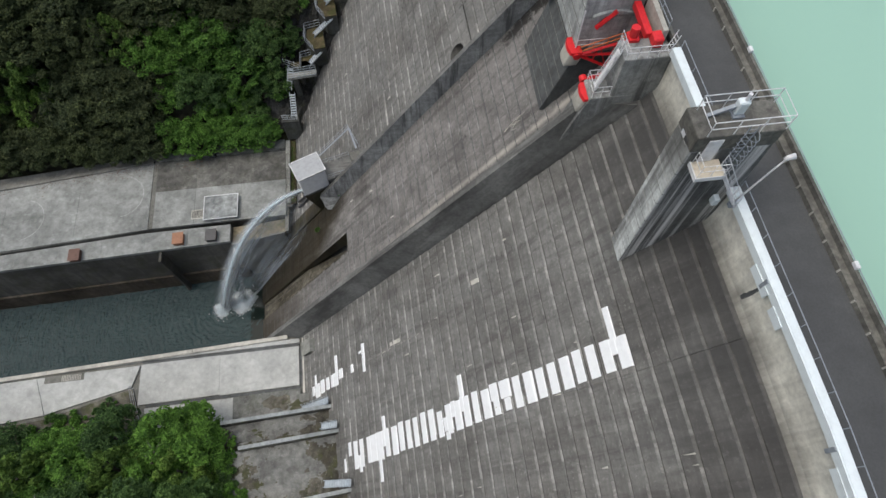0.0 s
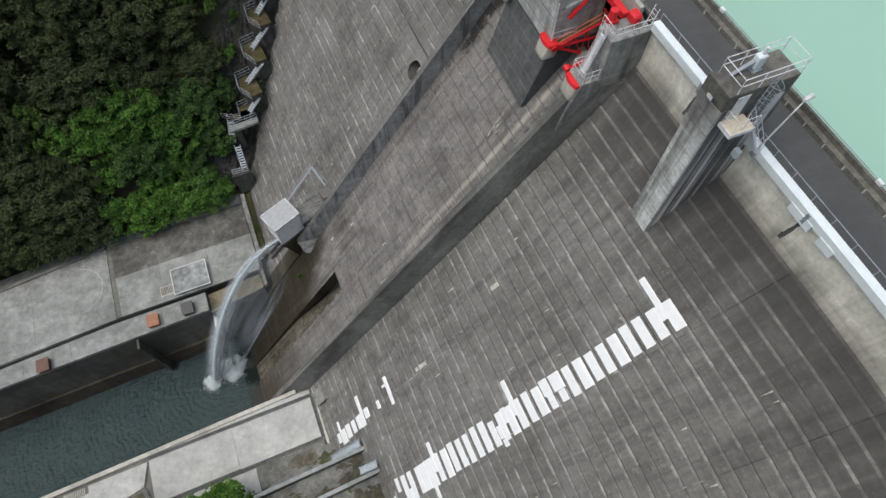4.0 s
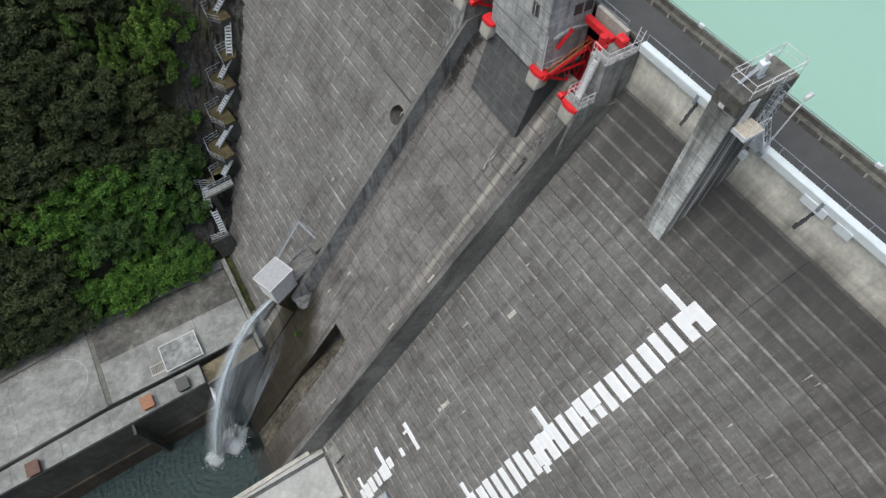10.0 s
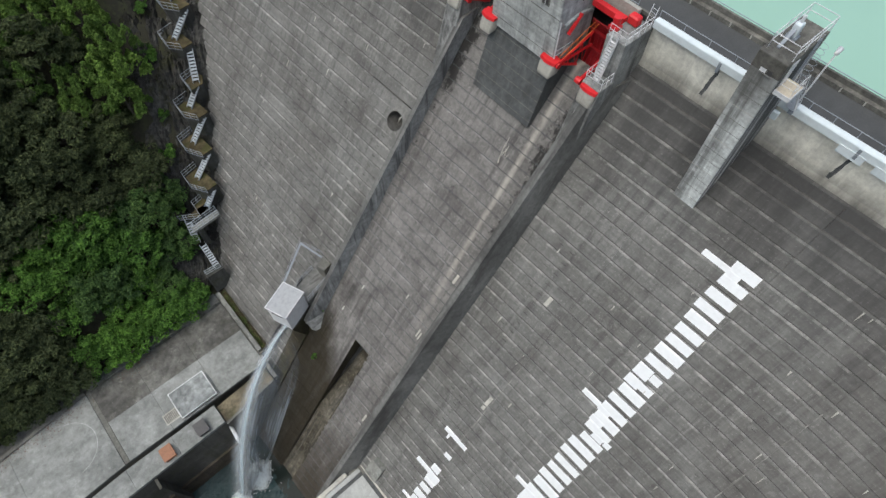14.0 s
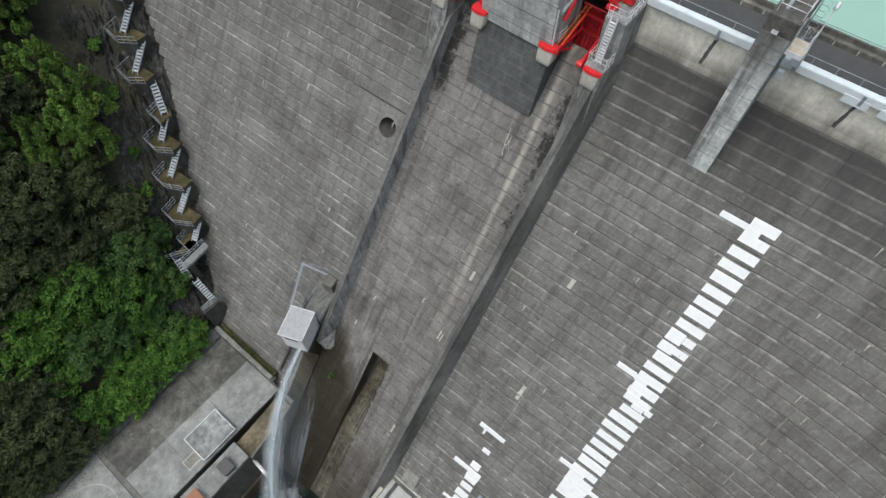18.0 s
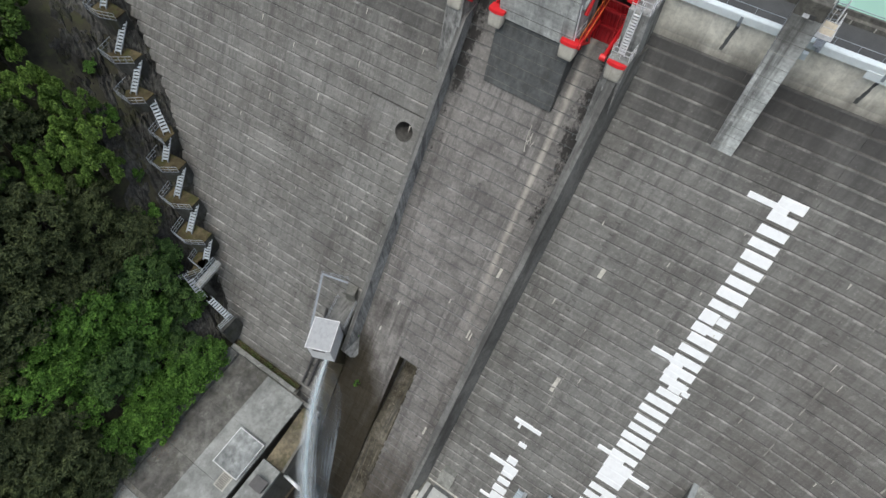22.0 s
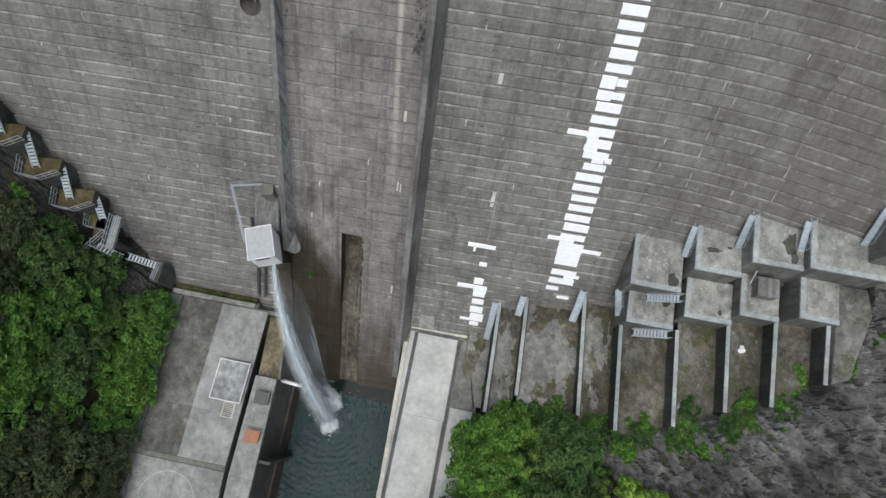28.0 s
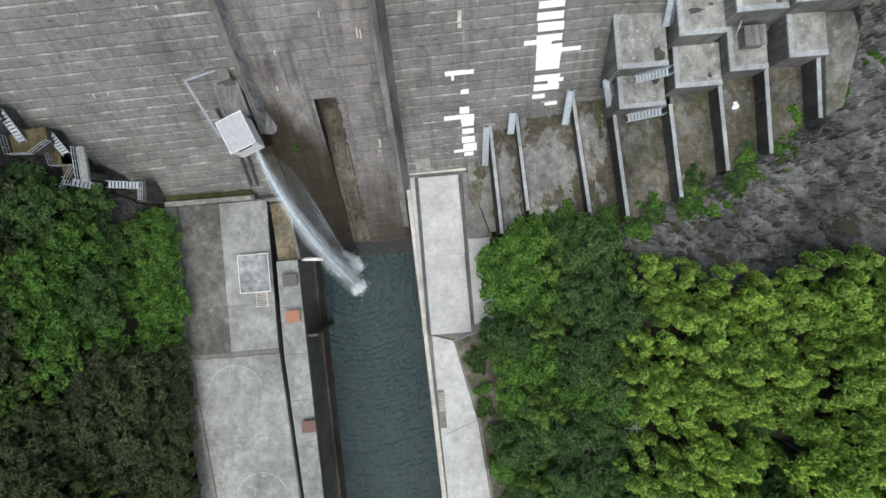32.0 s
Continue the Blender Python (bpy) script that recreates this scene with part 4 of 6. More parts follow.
railing(house_p, [(3.05, Y0 + 0.3, 46.4), (3.05, 24.4, 46.4)], 1.0, RAILW, 1.0)
bar("corner_pipe", (3.05, Y0 + 0.3, 46.0), (3.05, Y0 + 0.3, 50.2), 0.06, RAILW, house_p)


def pier(name, x0, x1, label):
    top = thing(name, label, "gate pier", group="gate piers")
    f = 38.6
    Shape().prism([(x0, face_y(8, f, 0.3), f), (x1, face_y(8, f, 0.3), f), (x1, 28.5, f - 1), (x0, 28.5, f - 1)], [(x0, Y0 + 0.2, 46.9), (x1, Y0 + 0.2, 46.9), (x1, 28.5, 46.9), (x0, 28.5, 46.9)]).part("pier", PIERC, top, round_by=0.05)
    Shape().box(x0, x1, 23.7, 27.0, 46.9, 50.5).part("upper_pier", PIERC, top, round_by=0.05)
    railing(top, [(x0 + 0.1, 23.6, 46.9), (x0 + 0.1, Y0 + 0.35, 46.9), (x1 - 0.1, Y0 + 0.35, 46.9), (x1 - 0.1, 23.6, 46.9)], 1.0, RAILW, 0.8)
    railing(top, [(x0 + 0.1, 23.8, 50.5), (x1 - 0.08, 23.8, 50.5), (x1 - 0.08, 26.7, 50.5)], 1.0, RAILW, 0.8)
    xm = (x0 + x1) / 2
    stair("pier_stair", "steep white steel stair on the gate pier", (xm - 0.1, 23.7, 50.5), (xm - 0.1, 22.75, 46.9), 0.55, RAILW, "pier stairs")
    ladder(top, (x1 - 0.35, 26.6, 50.5), (x1 - 0.35, 26.95, 52.2), 0.5, RAILW, (1, 0, 0))
    return top


pier("gate_pier", 6.3, 8.1, "stepped concrete spillway pier with white railings beside the dam face")
pier("gate_pier", -9.6, -7.8, "stepped concrete spillway pier at the far gate bay")


def bracket(x0, x1):
    """A thin curved red rim on a tall rounded pale corbel that leans with the pier."""
    top = thing("trunnion_bracket", "red steel trunnion bracket on a rounded pale concrete corbel", "gate bracket", group="trunnion brackets")
    n = 8
    out = [0.16 * math.sin(math.pi * k / n) for k in range(n + 1)]
    xs = steps(x0, x1, n)
    front = lambda z: Y0 - 0.08 - 0.31 * (46.65 - z)
    loop = lambda z, grow: [(x0 - grow, Y0 + 0.7, z)] + [(x, front(z) - o - grow, z) for x, o in zip(xs, out)] + [(x1 + grow, Y0 + 0.7, z)]
    Shape().prism(loop(46.5, 0.07), loop(46.74, 0.07)).part("red_rim", RED, top)
    c = Shape()
    rows = []
    for z, g in ((46.5, 1.0), (46.2, 0.98), (45.95, 0.94), (45.7, 0.88), (45.5, 0.78), (45.32, 0.62), (45.2, 0.3)):
        row = [(x0 + (x1 - x0) * (0.5 + (k / n - 0.5) * (0.68 + 0.24 * g)), front(z) - out[k] * g + 0.12 * (1 - g), z) for k in range(n + 1)]
        rows.append([(row[0][0], row[0][1] + 1.0, z)] + row + [(row[-1][0], row[-1][1] + 1.0, z)])
    c.sheet(rows)
    c.part("corbel", PALEC, top, smooth=True)


for x0, x1 in ((-9.5, -7.9), (-5.1, -3.6), (2.0, 3.6), (6.4, 8.0)):
    bracket(x0, x1)


def radial_gate(x0, x1):
    top = thing("radial_gate", "red painted steel radial gate with braced arms and an orange handrail", "spillway gate", group="radial gates")
    ty, tz, r = Y0 + 0.3, 46.4, 4.6
    pt = lambda th, rr: (ty + rr * math.cos(th), tz + rr * math.sin(th))
    th = steps(radians(-42), radians(28), 8)
    ring_ = [pt(t, r) for t in th] + [pt(t, r + 0.12) for t in reversed(th)]
    s = Shape().prism([(x0, *q) for q in ring_], [(x1, *q) for q in ring_])
    s.part("skin_plate", DEEPRED, top)
    n = 9
    for i in range(n):
        x = x0 + 0.1 + (x1 - x0 - 0.2) * i / (n - 1)
        Shape().tube([(x, *pt(t, r - 0.1)) for t in th], 0.06, 4).part("rib", DEEPRED, top)
    for t in (radians(-30), radians(-8), radians(16)):
        y, z = pt(t, r - 0.28)
        Shape().box(x0 + 0.05, x1 - 0.05, y - 0.12, y + 0.12, z - 0.12, z + 0.12).part("girder", DEEPRED, top)
    for x in (x0 + 0.35, x1 - 0.35):
        for t in (radians(-30), radians(-4), radians(16)):
            y, z = pt(t, r - 0.3)
            bar("arm", (x, ty + 0.1, tz), (x, y, z), 0.14, RED, top, 4)
        for f in (0.35, 0.65, 0.9):
            ya, za = pt(radians(-30), r * f)
            yb, zb = pt(radians(16), r * f)
            bar("brace", (x, ya, za), (x, yb, zb), 0.06, RED, top, 4)
            bar("cross_brace", (x, ya, za), (x, *pt(radians(16), r * (f - 0.25))), 0.05, RED, top, 4)
        Shape().tube([(x - 0.25, ty, tz), (x + 0.25, ty, tz)], 0.28, 10).part("trunnion_hub", RED, top)
    y, z = pt(radians(16), r * 0.95)
    for off in (0.0, 0.35):
        bar("orange_rail", (x0 + 0.3 + off, ty + 0.2, tz + 0.7), (x0 + 0.3 + off, y, z + 0.9), 0.035, ORANGE, top, 5)
    for k in range(5):
        f = k / 4
        p = (x0 + 0.3, ty + 0.2 + (y - ty - 0.2) * f, tz + 0.05 + (z - tz) * f)
        bar("rail_post", p, (p[0], p[1], p[2] + 0.75), 0.03, ORANGE, top, 4)
    ladder(top, (x1 - 0.8, *pt(radians(-40), r - 0.35)), (x1 - 0.8, *pt(radians(20), r - 0.35)), 0.5, RED, (1, 0, 0))
    return top


radial_gate(3.15, 6.2)
radial_gate(-7.7, -4.65)
for xa, xb in ((3.2, 7.0), (-8.4, -4.6)):
    hb = thing("gate_hoist", "red gate hoist beam with gear housings under the crest road", "hoist", group="gate hoists")
    Shape().box(xa, xb - 0.7, 25.55, 26.05, 50.3, 50.85).part("beam", RED, hb, round_by=0.03)
    Shape().box(xb - 0.6, xb + 0.35, 25.75, 26.45, 50.5, 51.3).part("gear_housing", RED, hb, round_by=0.12)
    Shape().tube([(xb - 0.75, 24.7, 50.4), (xb - 0.75, 24.7, 51.5)], 0.3, 12).part("drum", RED, hb)
    Shape().box(xb - 1.15, xb - 0.35, 24.35, 25.05, 50.5, 50.75).part("drum_base", RED, hb)
    Shape().tube([(xa - 0.05, 23.4, 48.6), (xa - 0.05, 24.6, 50.0)], 0.18, 6).part("lifting_link", RED, hb)
    Shape().box(xa + 0.2, xb - 0.2, 26.4, 26.75, CREST - 1.2, CREST + 0.6).part("road_girder", CAPC, hb, "pale concrete road girder")
railing(beam, [(x, YC(x) + 0.3, CREST + 0.1) for x in steps(-7.8, 6.3, 3)], 0.9, GALV, 1.6)
ribbon(Shape(), -9.4, 8.3, 4, 0.35, 0.55, CREST, CREST + 0.3).part("kerb", OLDDECK, beam)

# ---------------------------------------------------------------- round outlet in the left face
zs = [l for l in level if HOLE_Z - 1.4 < l + LIFT / 2 < HOLE_Z + 1.4]
zl, zh = zs[0], zs[-1] + LIFT
ring, n = Shape(), 48
front, rim, deep = [], [], []
x0h, x1h = -15.6 + 0.012, -7.9 - 0.012
turns = sorted([2 * math.pi * i / n for i in range(n)] + [math.atan2(b - HOLE_Z, a - HOLE_X) % (2 * math.pi) for a in (x0h, x1h) for b in (zl, zh)])
n = len(turns)
for w in turns:
    c, t = math.cos(w), math.sin(w)
    zr = 0.86 * t
    rim.append((HOLE_X + 1.06 * c, face_y(HOLE_X + c, HOLE_Z + zr, 0.0), HOLE_Z + zr))
    deep.append((HOLE_X + 1.06 * c, face_y(HOLE_X + c, HOLE_Z + zr, 0.0) + 4.5, HOLE_Z + zr))
    k = min((x1h - HOLE_X) / c if c > 1e-6 else 99, (x0h - HOLE_X) / c if c < -1e-6 else 99, (zh - HOLE_Z) / t if t > 1e-6 else 99, (zl - HOLE_Z) / t if t < -1e-6 else 99)
    x, z = HOLE_X + k * c, HOLE_Z + k * t
    front.append((x, face_y(x, z, 0.0), z))
ring.sheet([front + front[:1], rim + rim[:1]])
# lining and back are coloured dark for the shade inside the hole
Shape().sheet([rim + rim[:1], deep + deep[:1]]).part("outlet_lining", JOINT, wall_left, "outlet lining with its inner shade put into the colour")
ring.part("outlet_panel", DAM, wall_left, "face panel round a dark circular outlet")
Shape().prism([(p[0], p[1] - 0.05, p[2]) for p in deep], deep).part("outlet_back", JOINT, wall_left)
for z in zs[1:]:
    for a, b in ((x0h, HOLE_X - 1.3), (HOLE_X + 1.3, x1h)):
        Shape().hexa([(a, face_y(a, z - 0.04, 0.05), z - 0.04), (b, face_y(b, z - 0.04, 0.05), z - 0.04), (b, face_y(b, z, -0.1), z - 0.02), (a, face_y(a, z, -0.1), z - 0.02), (a, face_y(a, z, 0.05), z), (b, face_y(b, z, 0.05), z), (b, face_y(b, z, -0.1), z), (a, face_y(a, z, -0.1), z)]).part("lime_ledge", LEDGE, wall_left)

# small white repairs on the chute
for x, z, w, h, o in ((5.3, 25.2, 0.35, 0.9, 0.0), (5.1, 18.4, 0.2, 0.9, 0.0), (5.45, 18.3, 0.18, 0.8, 0.0), (5.4, 6.0, 0.3, 0.9, 0.0), (1.6, 20.6, 0.15, 0.4, 0.0), (-4.0, 17.6, 0.15, 0.4, 0.0), (-5.0, 14.0, 0.18, 0.45, 0), (14.4, 29.7, 0.5, 0.8, 0.13), (16.0, 18.4, 0.5, 1.6, 0.13), (12.2, 33.4, 0.12, 0.5, 0.13), (19.2, 33.0, 0.12, 0.4, 0.13)):
    lo = (CH if o == 0 else 0.0) + 0.02
    Shape().hexa([(x - w / 2, face_y(x, z, lo + 0.05), z), (x + w / 3, face_y(x, z, lo + 0.05), z), (x + w / 3, face_y(x, z, lo - 0.1), z), (x - w / 2, face_y(x, z, lo - 0.1), z), (x - w / 3, face_y(x, z + h, lo + 0.07), z + h), (x + w / 2, face_y(x, z + h, lo + 0.07), z + h), (x + w / 2, face_y(x, z + h, lo - 0.1), z + h), (x - w / 3, face_y(x, z + h, lo - 0.1), z + h)]).part("repair_patch", CAPC, chute if o == 0 else wall_right)

# ---------------------------------------------------------------- valve house, its platform and the jet
house = thing("valve_house", "small pale clad valve house above the jet outlet", "valve house", at=(-9.25, -4.0, 0))
house.rotation_euler = (0, 0, radians(22))
Shape().box(-1.4, 1.4, -1.8, 1.8, 12.9, 16.6).part("wall", HOUSEW, house, round_by=0.03)
Shape().box(-1.55, 1.55, -1.95, 1.95, 16.6, 16.74).part("roof", ROOFG, house, round_by=0.02)
for a in ((-1.55, -1.47, -1.95, 1.95), (1.47, 1.55, -1.95, 1.95), (-1.55, 1.55, -1.95, -1.87), (-1.55, 1.55, 1.87, 1.95)):
    Shape().box(*a, 16.74, 16.82).part("roof_edge", RAILW, house, "white roof trim")
Shape().box(-0.75, 0.75, -1.88, -1.78, 15.9, 16.15).part("vent_slot", DARKM, house)
Shape().box(-1.43, 1.43, -1.5, 2.6, 12.6, 12.9).part("floor_slab", WALLC, house)
for x in (-1.3, 1.3):
    Shape().prism([(x - 0.2, 0.2, 6), (x + 0.2, 0.2, 6), (x + 0.2, 2.6, 6), (x - 0.2, 2.6, 6)], [(x - 0.12, -1.78, 12.6), (x + 0.12, -1.78, 12.6), (x + 0.12, 2.6, 12.6), (x - 0.12, 2.6, 12.6)]).part("bracket_wall", WETC, house)
Shape().tube([(0.2, 0.5, 12.3), (0.2, -1.9, 12.3)], 0.3, 14).part("outlet_pipe", DARKM, house)
wp = thing("valve_platform", "concrete access platform with galvanised railings behind the valve house", "platform", at=(-9.25, -4.0, 0))
wp.rotation_euler = (0, 0, radians(14))
Shape().box(-0.9, 1.7, 1.9, 6.4, 14.6, 15.0).part("slab", WALLC, wp, round_by=0.03)
Shape().box(-0.9, 1.7, 2.2, 6.4, 9.0, 14.6).part("support", WALLC, wp)
Shape().box(0.2, 1.5, 5.6, 6.9, 15.0, 17.2).part("chamber", OLDDECK, wp, round_by=0.04)
railing(wp, [(-0.85, 2.0, 15.0), (-0.85, 5.6, 15.0)], 1.0, GALV, 1.0)
railing(wp, [(1.65, 2.0, 15.0), (1.65, 5.6, 15.0)], 1.0, GALV, 1.0)
railing(wp, [(-2.6, 1.0, 13.9), (-3.0, 6.6, 17.9), (0.3, 7.0, 17.9)], 0.9, GALV, 1.2, 2, 0.02)
Shape().hexa([(-2.8, 1.0, 13.8), (-2.55, 1.0, 13.8), (-2.95, 6.6, 17.8), (-3.2, 6.6, 17.8), (-2.8, 1.0, 13.84), (-2.55, 1.0, 13.84), (-2.95, 6.6, 17.84), (-3.2, 6.6, 17.84)]).part("walkway", GALV, wp)
Shape().box(-3.2, 0.3, 6.55, 6.8, 17.8, 17.84).part("walkway", GALV, wp)
for k in range(2):
    pp = thing("drain_pipe", "rusty dark drain pipe running down the dam toe", "pipe", group="drain pipes")
    Shape().tube([(-11.6 - 0.9 * k, face_y(-11, 13.0, 0.25), 13.0), (-11.2 - 0.9 * k, face_y(-11, 8.0, 0.3), 8.0), (-11.6 - 0.9 * k, face_y(-11, 3.0, 0.3), 3.0)], 0.2, 8).part("pipe", DARKM, pp)



def spray(name, across, along, soft, weave=(9.0, 1.6), low=0.3):
    """Aerated water: white where it is dense, clear where it thins out; streaks follow the flow."""
    m, n, b = nodes_of(name)
    white = (0.88, 0.965, 1.0, 1)
    b.inputs["Base Color"].default_value = white
    b.inputs["Roughness"].default_value = 0.75
    thin = add(n, "ShaderNodeBsdfTranslucent", Color=white)
    clear = n.nodes.new("ShaderNodeBsdfTransparent")
    uv = n.nodes.new("ShaderNodeUVMap")
    uv.uv_map = "flow"
    sep = n.nodes.new("ShaderNodeSeparateXYZ")
    n.links.new(uv.outputs[0], sep.inputs[0])
    mp = n.nodes.new("ShaderNodeMapping")
    mp.inputs["Scale"].default_value = (*weave, 1.0)
    n.links.new(uv.outputs[0], mp.inputs["Vector"])
    tex = add(n, "ShaderNodeTexNoise", Scale=1.4, Detail=7.0, Roughness=0.62)
    n.links.new(mp.outputs[0], tex.inputs["Vector"])
    dense = ramp(n, tex.outputs["Fac"], [(low, grey(soft)), (0.68, grey(1.0))])
    dense = mixed(n, dense, ramp(n, sep.outputs["X"], [(p, grey(v)) for p, v in across]), 1.0, "MULTIPLY")
    dense = mixed(n, dense, ramp(n, sep.outputs["Y"], [(p, grey(v)) for p, v in along]), 1.0, "MULTIPLY")
    body, out = n.nodes.new("ShaderNodeMixShader"), n.nodes.new("ShaderNodeMixShader")
    body.inputs[0].default_value = 0.2
    for a, c in ((b.outputs[0], body.inputs[1]), (thin.outputs[0], body.inputs[2]), (dense, out.inputs[0]), (clear.outputs[0], out.inputs[1]), (body.outputs[0], out.inputs[2]), (out.outputs[0], n.nodes["Material Output"].inputs["Surface"])):
        n.links.new(a, c)
    return m


def flow_sheet(rows, name, material, parent):
    """A sheet of water with its flow map: across the sheet and along the fall."""
    me = Shape().sheet(rows).mesh(name, material, True)
    uv = me.uv_layers.new(name="flow")
    w, h = len(rows[0]), len(rows)
    for loop in me.loops:
        i, j = divmod(loop.vertex_index, w)
        uv.data[loop.index].uv = (j / (w - 1), i / (h - 1))
    ob = new(name, me)
    ob.parent = parent
    return ob


CORE = spray("white_water", [(0.0, 0.0), (0.2, 0.25), (0.42, 0.98), (0.58, 0.98), (0.8, 0.35), (1.0, 0.0)], [(0.0, 1.0), (0.5, 0.95), (1.0, 0.85)], 0.7, (2.5, 5.0))
HALO = spray("loose_water", [(0.0, 0.0), (0.25, 0.24), (0.5, 0.4), (0.75, 0.24), (1.0, 0.0)], [(0.0, 0.4), (0.4, 0.8), (1.0, 1.0)], 0.2, (4.0, 9.0))
MIST = spray("thin_spray", [(0.0, 1.0), (0.12, 0.75), (0.3, 0.38), (0.6, 0.28), (0.82, 0.42), (0.94, 0.95), (1.0, 0.0)], [(0.0, 0.1), (0.2, 0.5), (0.55, 1.0), (1.0, 1.0)], 0.06, (11.0, 1.8), 0.42)
FOAM = spray("splash_foam", [(0.0, 1.0), (1.0, 1.0)], [(0.0, 1.0), (0.6, 0.9), (1.0, 0.15)], 0.75, (22.0, 6.0))
jet = thing("water_jet", "white water jet arching from the valve house into the pool", "water jet", kind="stuff")
jr = random.Random(9)
REACH = 17.2


def jet_at(f):
    """The arc of the main stream, from the nozzle down to the pool."""
    u = REACH * f
    return Vector((-8.2 + 0.395 * u, -5.5 - 1.035 * u, 13.0 + 0.2 * u - 0.0877 * u * u))


def rim_at(f):
    """The lower rim of the veil that falls short of the stream."""
    z = 12.7 - 7.9 * min(1.0, f / 0.1) - 14.3 * max(0.0, f - 0.05) / 0.95
    return Vector((-7.5 + 4.7 * f ** 0.7, -5.6 - 13.0 * f ** 1.1, max(WATER + 0.02, z)))


def stream(path, wide, layer, material, name):
    """A round stream of five crossed sheets along a path; wide: its radius at each end."""
    rows = []
    for i in range(41):
        f = i / 40
        r = wide[0] + (wide[1] - wide[0]) * f
        d = (path(min(1, f + 0.02)) - path(max(0, f - 0.02))).normalized()
        a = d.cross(Vector((0, 0, 1))).normalized()
        b = d.cross(a)
        rows.append([path(f) + (a * math.cos(w) + b * math.sin(w)) * (r * u * (1 + 0.2 * noise.noise((u, w + layer, f * 8)))) for w in (-0.55, -0.2, 0.2, 0.55, 1.5) for u in steps(-1, 1, 8)])
    for q in range(5):
        flow_sheet([row[9 * q:9 * q + 9] for row in rows], name, material, jet)


stream(jet_at, (0.34, 0.62), 0, CORE, "main_stream")
stream(jet_at, (0.45, 1.25), 1, HALO, "main_stream")
stream(jet_at, (0.5, 1.9), 2, HALO, "main_stream")
SECOND = Vector((-2.4, -19.8, WATER))
stream(lambda f: jet_at(0.62).lerp(SECOND, f) + Vector((0.5 * math.sin(math.pi * f), 0, 0)), (0.25, 0.75), 3, HALO, "side_stream")
for layer in range(2):
    rows = []
    for i in range(41):
        f = i / 40
        row = []
        for k in range(17):
            u = k / 16
            hang = math.sin(math.pi * u) * f
            row.append(jet_at(f).lerp(rim_at(f), u) + Vector((0.5 * hang * (1 - 2 * layer) + 0.3 * f * noise.noise((u * 4, f * 5, layer)), 0.25 * f * noise.noise((u * 4, f * 5, 9 + layer)), -0.5 * hang)))
        rows.append(row)
    flow_sheet(rows, "spray_veil", MIST, jet)
# two splashes: heaped lumps of foam, drops above them and flat foam on the pool
drops = Shape()
for cx, cy, rr, n in ((-1.3, -23.4, 1.5, 900), (-2.4, -20.2, 2.3, 1300)):
    heap = []
    for i in range(13):
        q = i / 12
        heap.append([Vector((cx + rr * q * math.cos(w) * (1 + 0.35 * noise.noise((math.cos(w) * 2, math.sin(w) * 2, cx))), cy + rr * q * math.sin(w) * (1 + 0.35 * noise.noise((math.cos(w) * 2, math.sin(w) * 2, cy))), WATER + 0.03 + 1.1 * (1 - q) ** 1.5 * (1 + 0.6 * noise.noise((math.cos(w) * 3, math.sin(w) * 3, q * 5))))) for w in steps(0, 2 * math.pi, 28)])
    flow_sheet(heap, "splash_foam", FOAM, jet)
    for _ in range(n):
        a, d = jr.uniform(0, 6.28), abs(jr.gauss(0, rr * 0.45))
        x, y, q = cx + d * math.cos(a), cy + d * math.sin(a), jr.uniform(0.015, 0.07)
        z = WATER + jr.uniform(0.03, 1.3) * max(0.08, 1 - d / rr / 1.5)
        drops.tube([(x - q, y, z), (x, y, z + q), (x + q, y, z)], q, 4, q * 0.4)
drops.part("spray_drops", painted("white_drop", (0.86, 0.95, 0.97), 0.5, 0.0), jet, smooth=True)

# ---------------------------------------------------------------- left terrace and quay
terrace = thing("pavement_left", "concrete river terrace with pale and stained older slabs", "pavement", kind="structure")


def slab(name, pts, z0, z1, material, parent, label="", round_by=0.0):
    return Shape().prism([(x, y, z0) for x, y in pts], [(x, y, z1) for x, y in pts]).part(name, material, parent, label, round_by=round_by)


slab("footing", [(-24.4, -9.2), (-24.4, -30.2), (-21.0, -75), (-8.0, -75), (-10.75, -30), (-12.4, -9.2)][::-1], -12, TZ - 0.3, OLDDECK, terrace)
for y0, y1, xa in ((-10.2, -17.0, -17.1), (-17.03, -24.0, -17.1), (-24.03, -30.1, -17.1)):
    slab("old_slab", [(xa - 5.4, y1), (xa, y1), (xa, y0), (xa - 5.4, y0)], TZ - 0.4, TZ, STAINDECK, terrace, "dark stained older slab")
    slab("pale_slab", [(xa + 0.02, y1), (-10.75, y1), (-10.75, y0), (xa + 0.02, y0)], TZ - 0.4, TZ + 0.004, DECKC, terrace)
slab("toe_kerb", [(-24.2, -10.1), (-12.6, -10.0), (-12.6, -9.4), (-24.2, -9.4)], TZ - 0.4, TZ + 0.35, BLOCKTOP, terrace, "pale mossy kerb at the dam toe", 0.05)
slab("toe_gutter", [(-24.2, -9.4), (-12.6, -9.4), (-12.6, -8.6), (-24.2, -8.6)], TZ - 0.4, TZ - 0.05, MOSSC, terrace, "green mossy gutter along the dam toe")
slab("edge_wall", [(-24.3, -21.0), (-22.55, -21.0), (-22.55, -10.2), (-24.3, -10.2)], TZ - 0.4, TZ + 0.55, BLOCKC, terrace, "rough stepped concrete edge wall", 0.06)
slab("edge_wall", [(-23.9, -30.0), (-22.55, -30.0), (-22.55, -21.2), (-23.9, -21.2)], TZ - 0.4, TZ + 0.35, BLOCKC, terrace, "", 0.06)
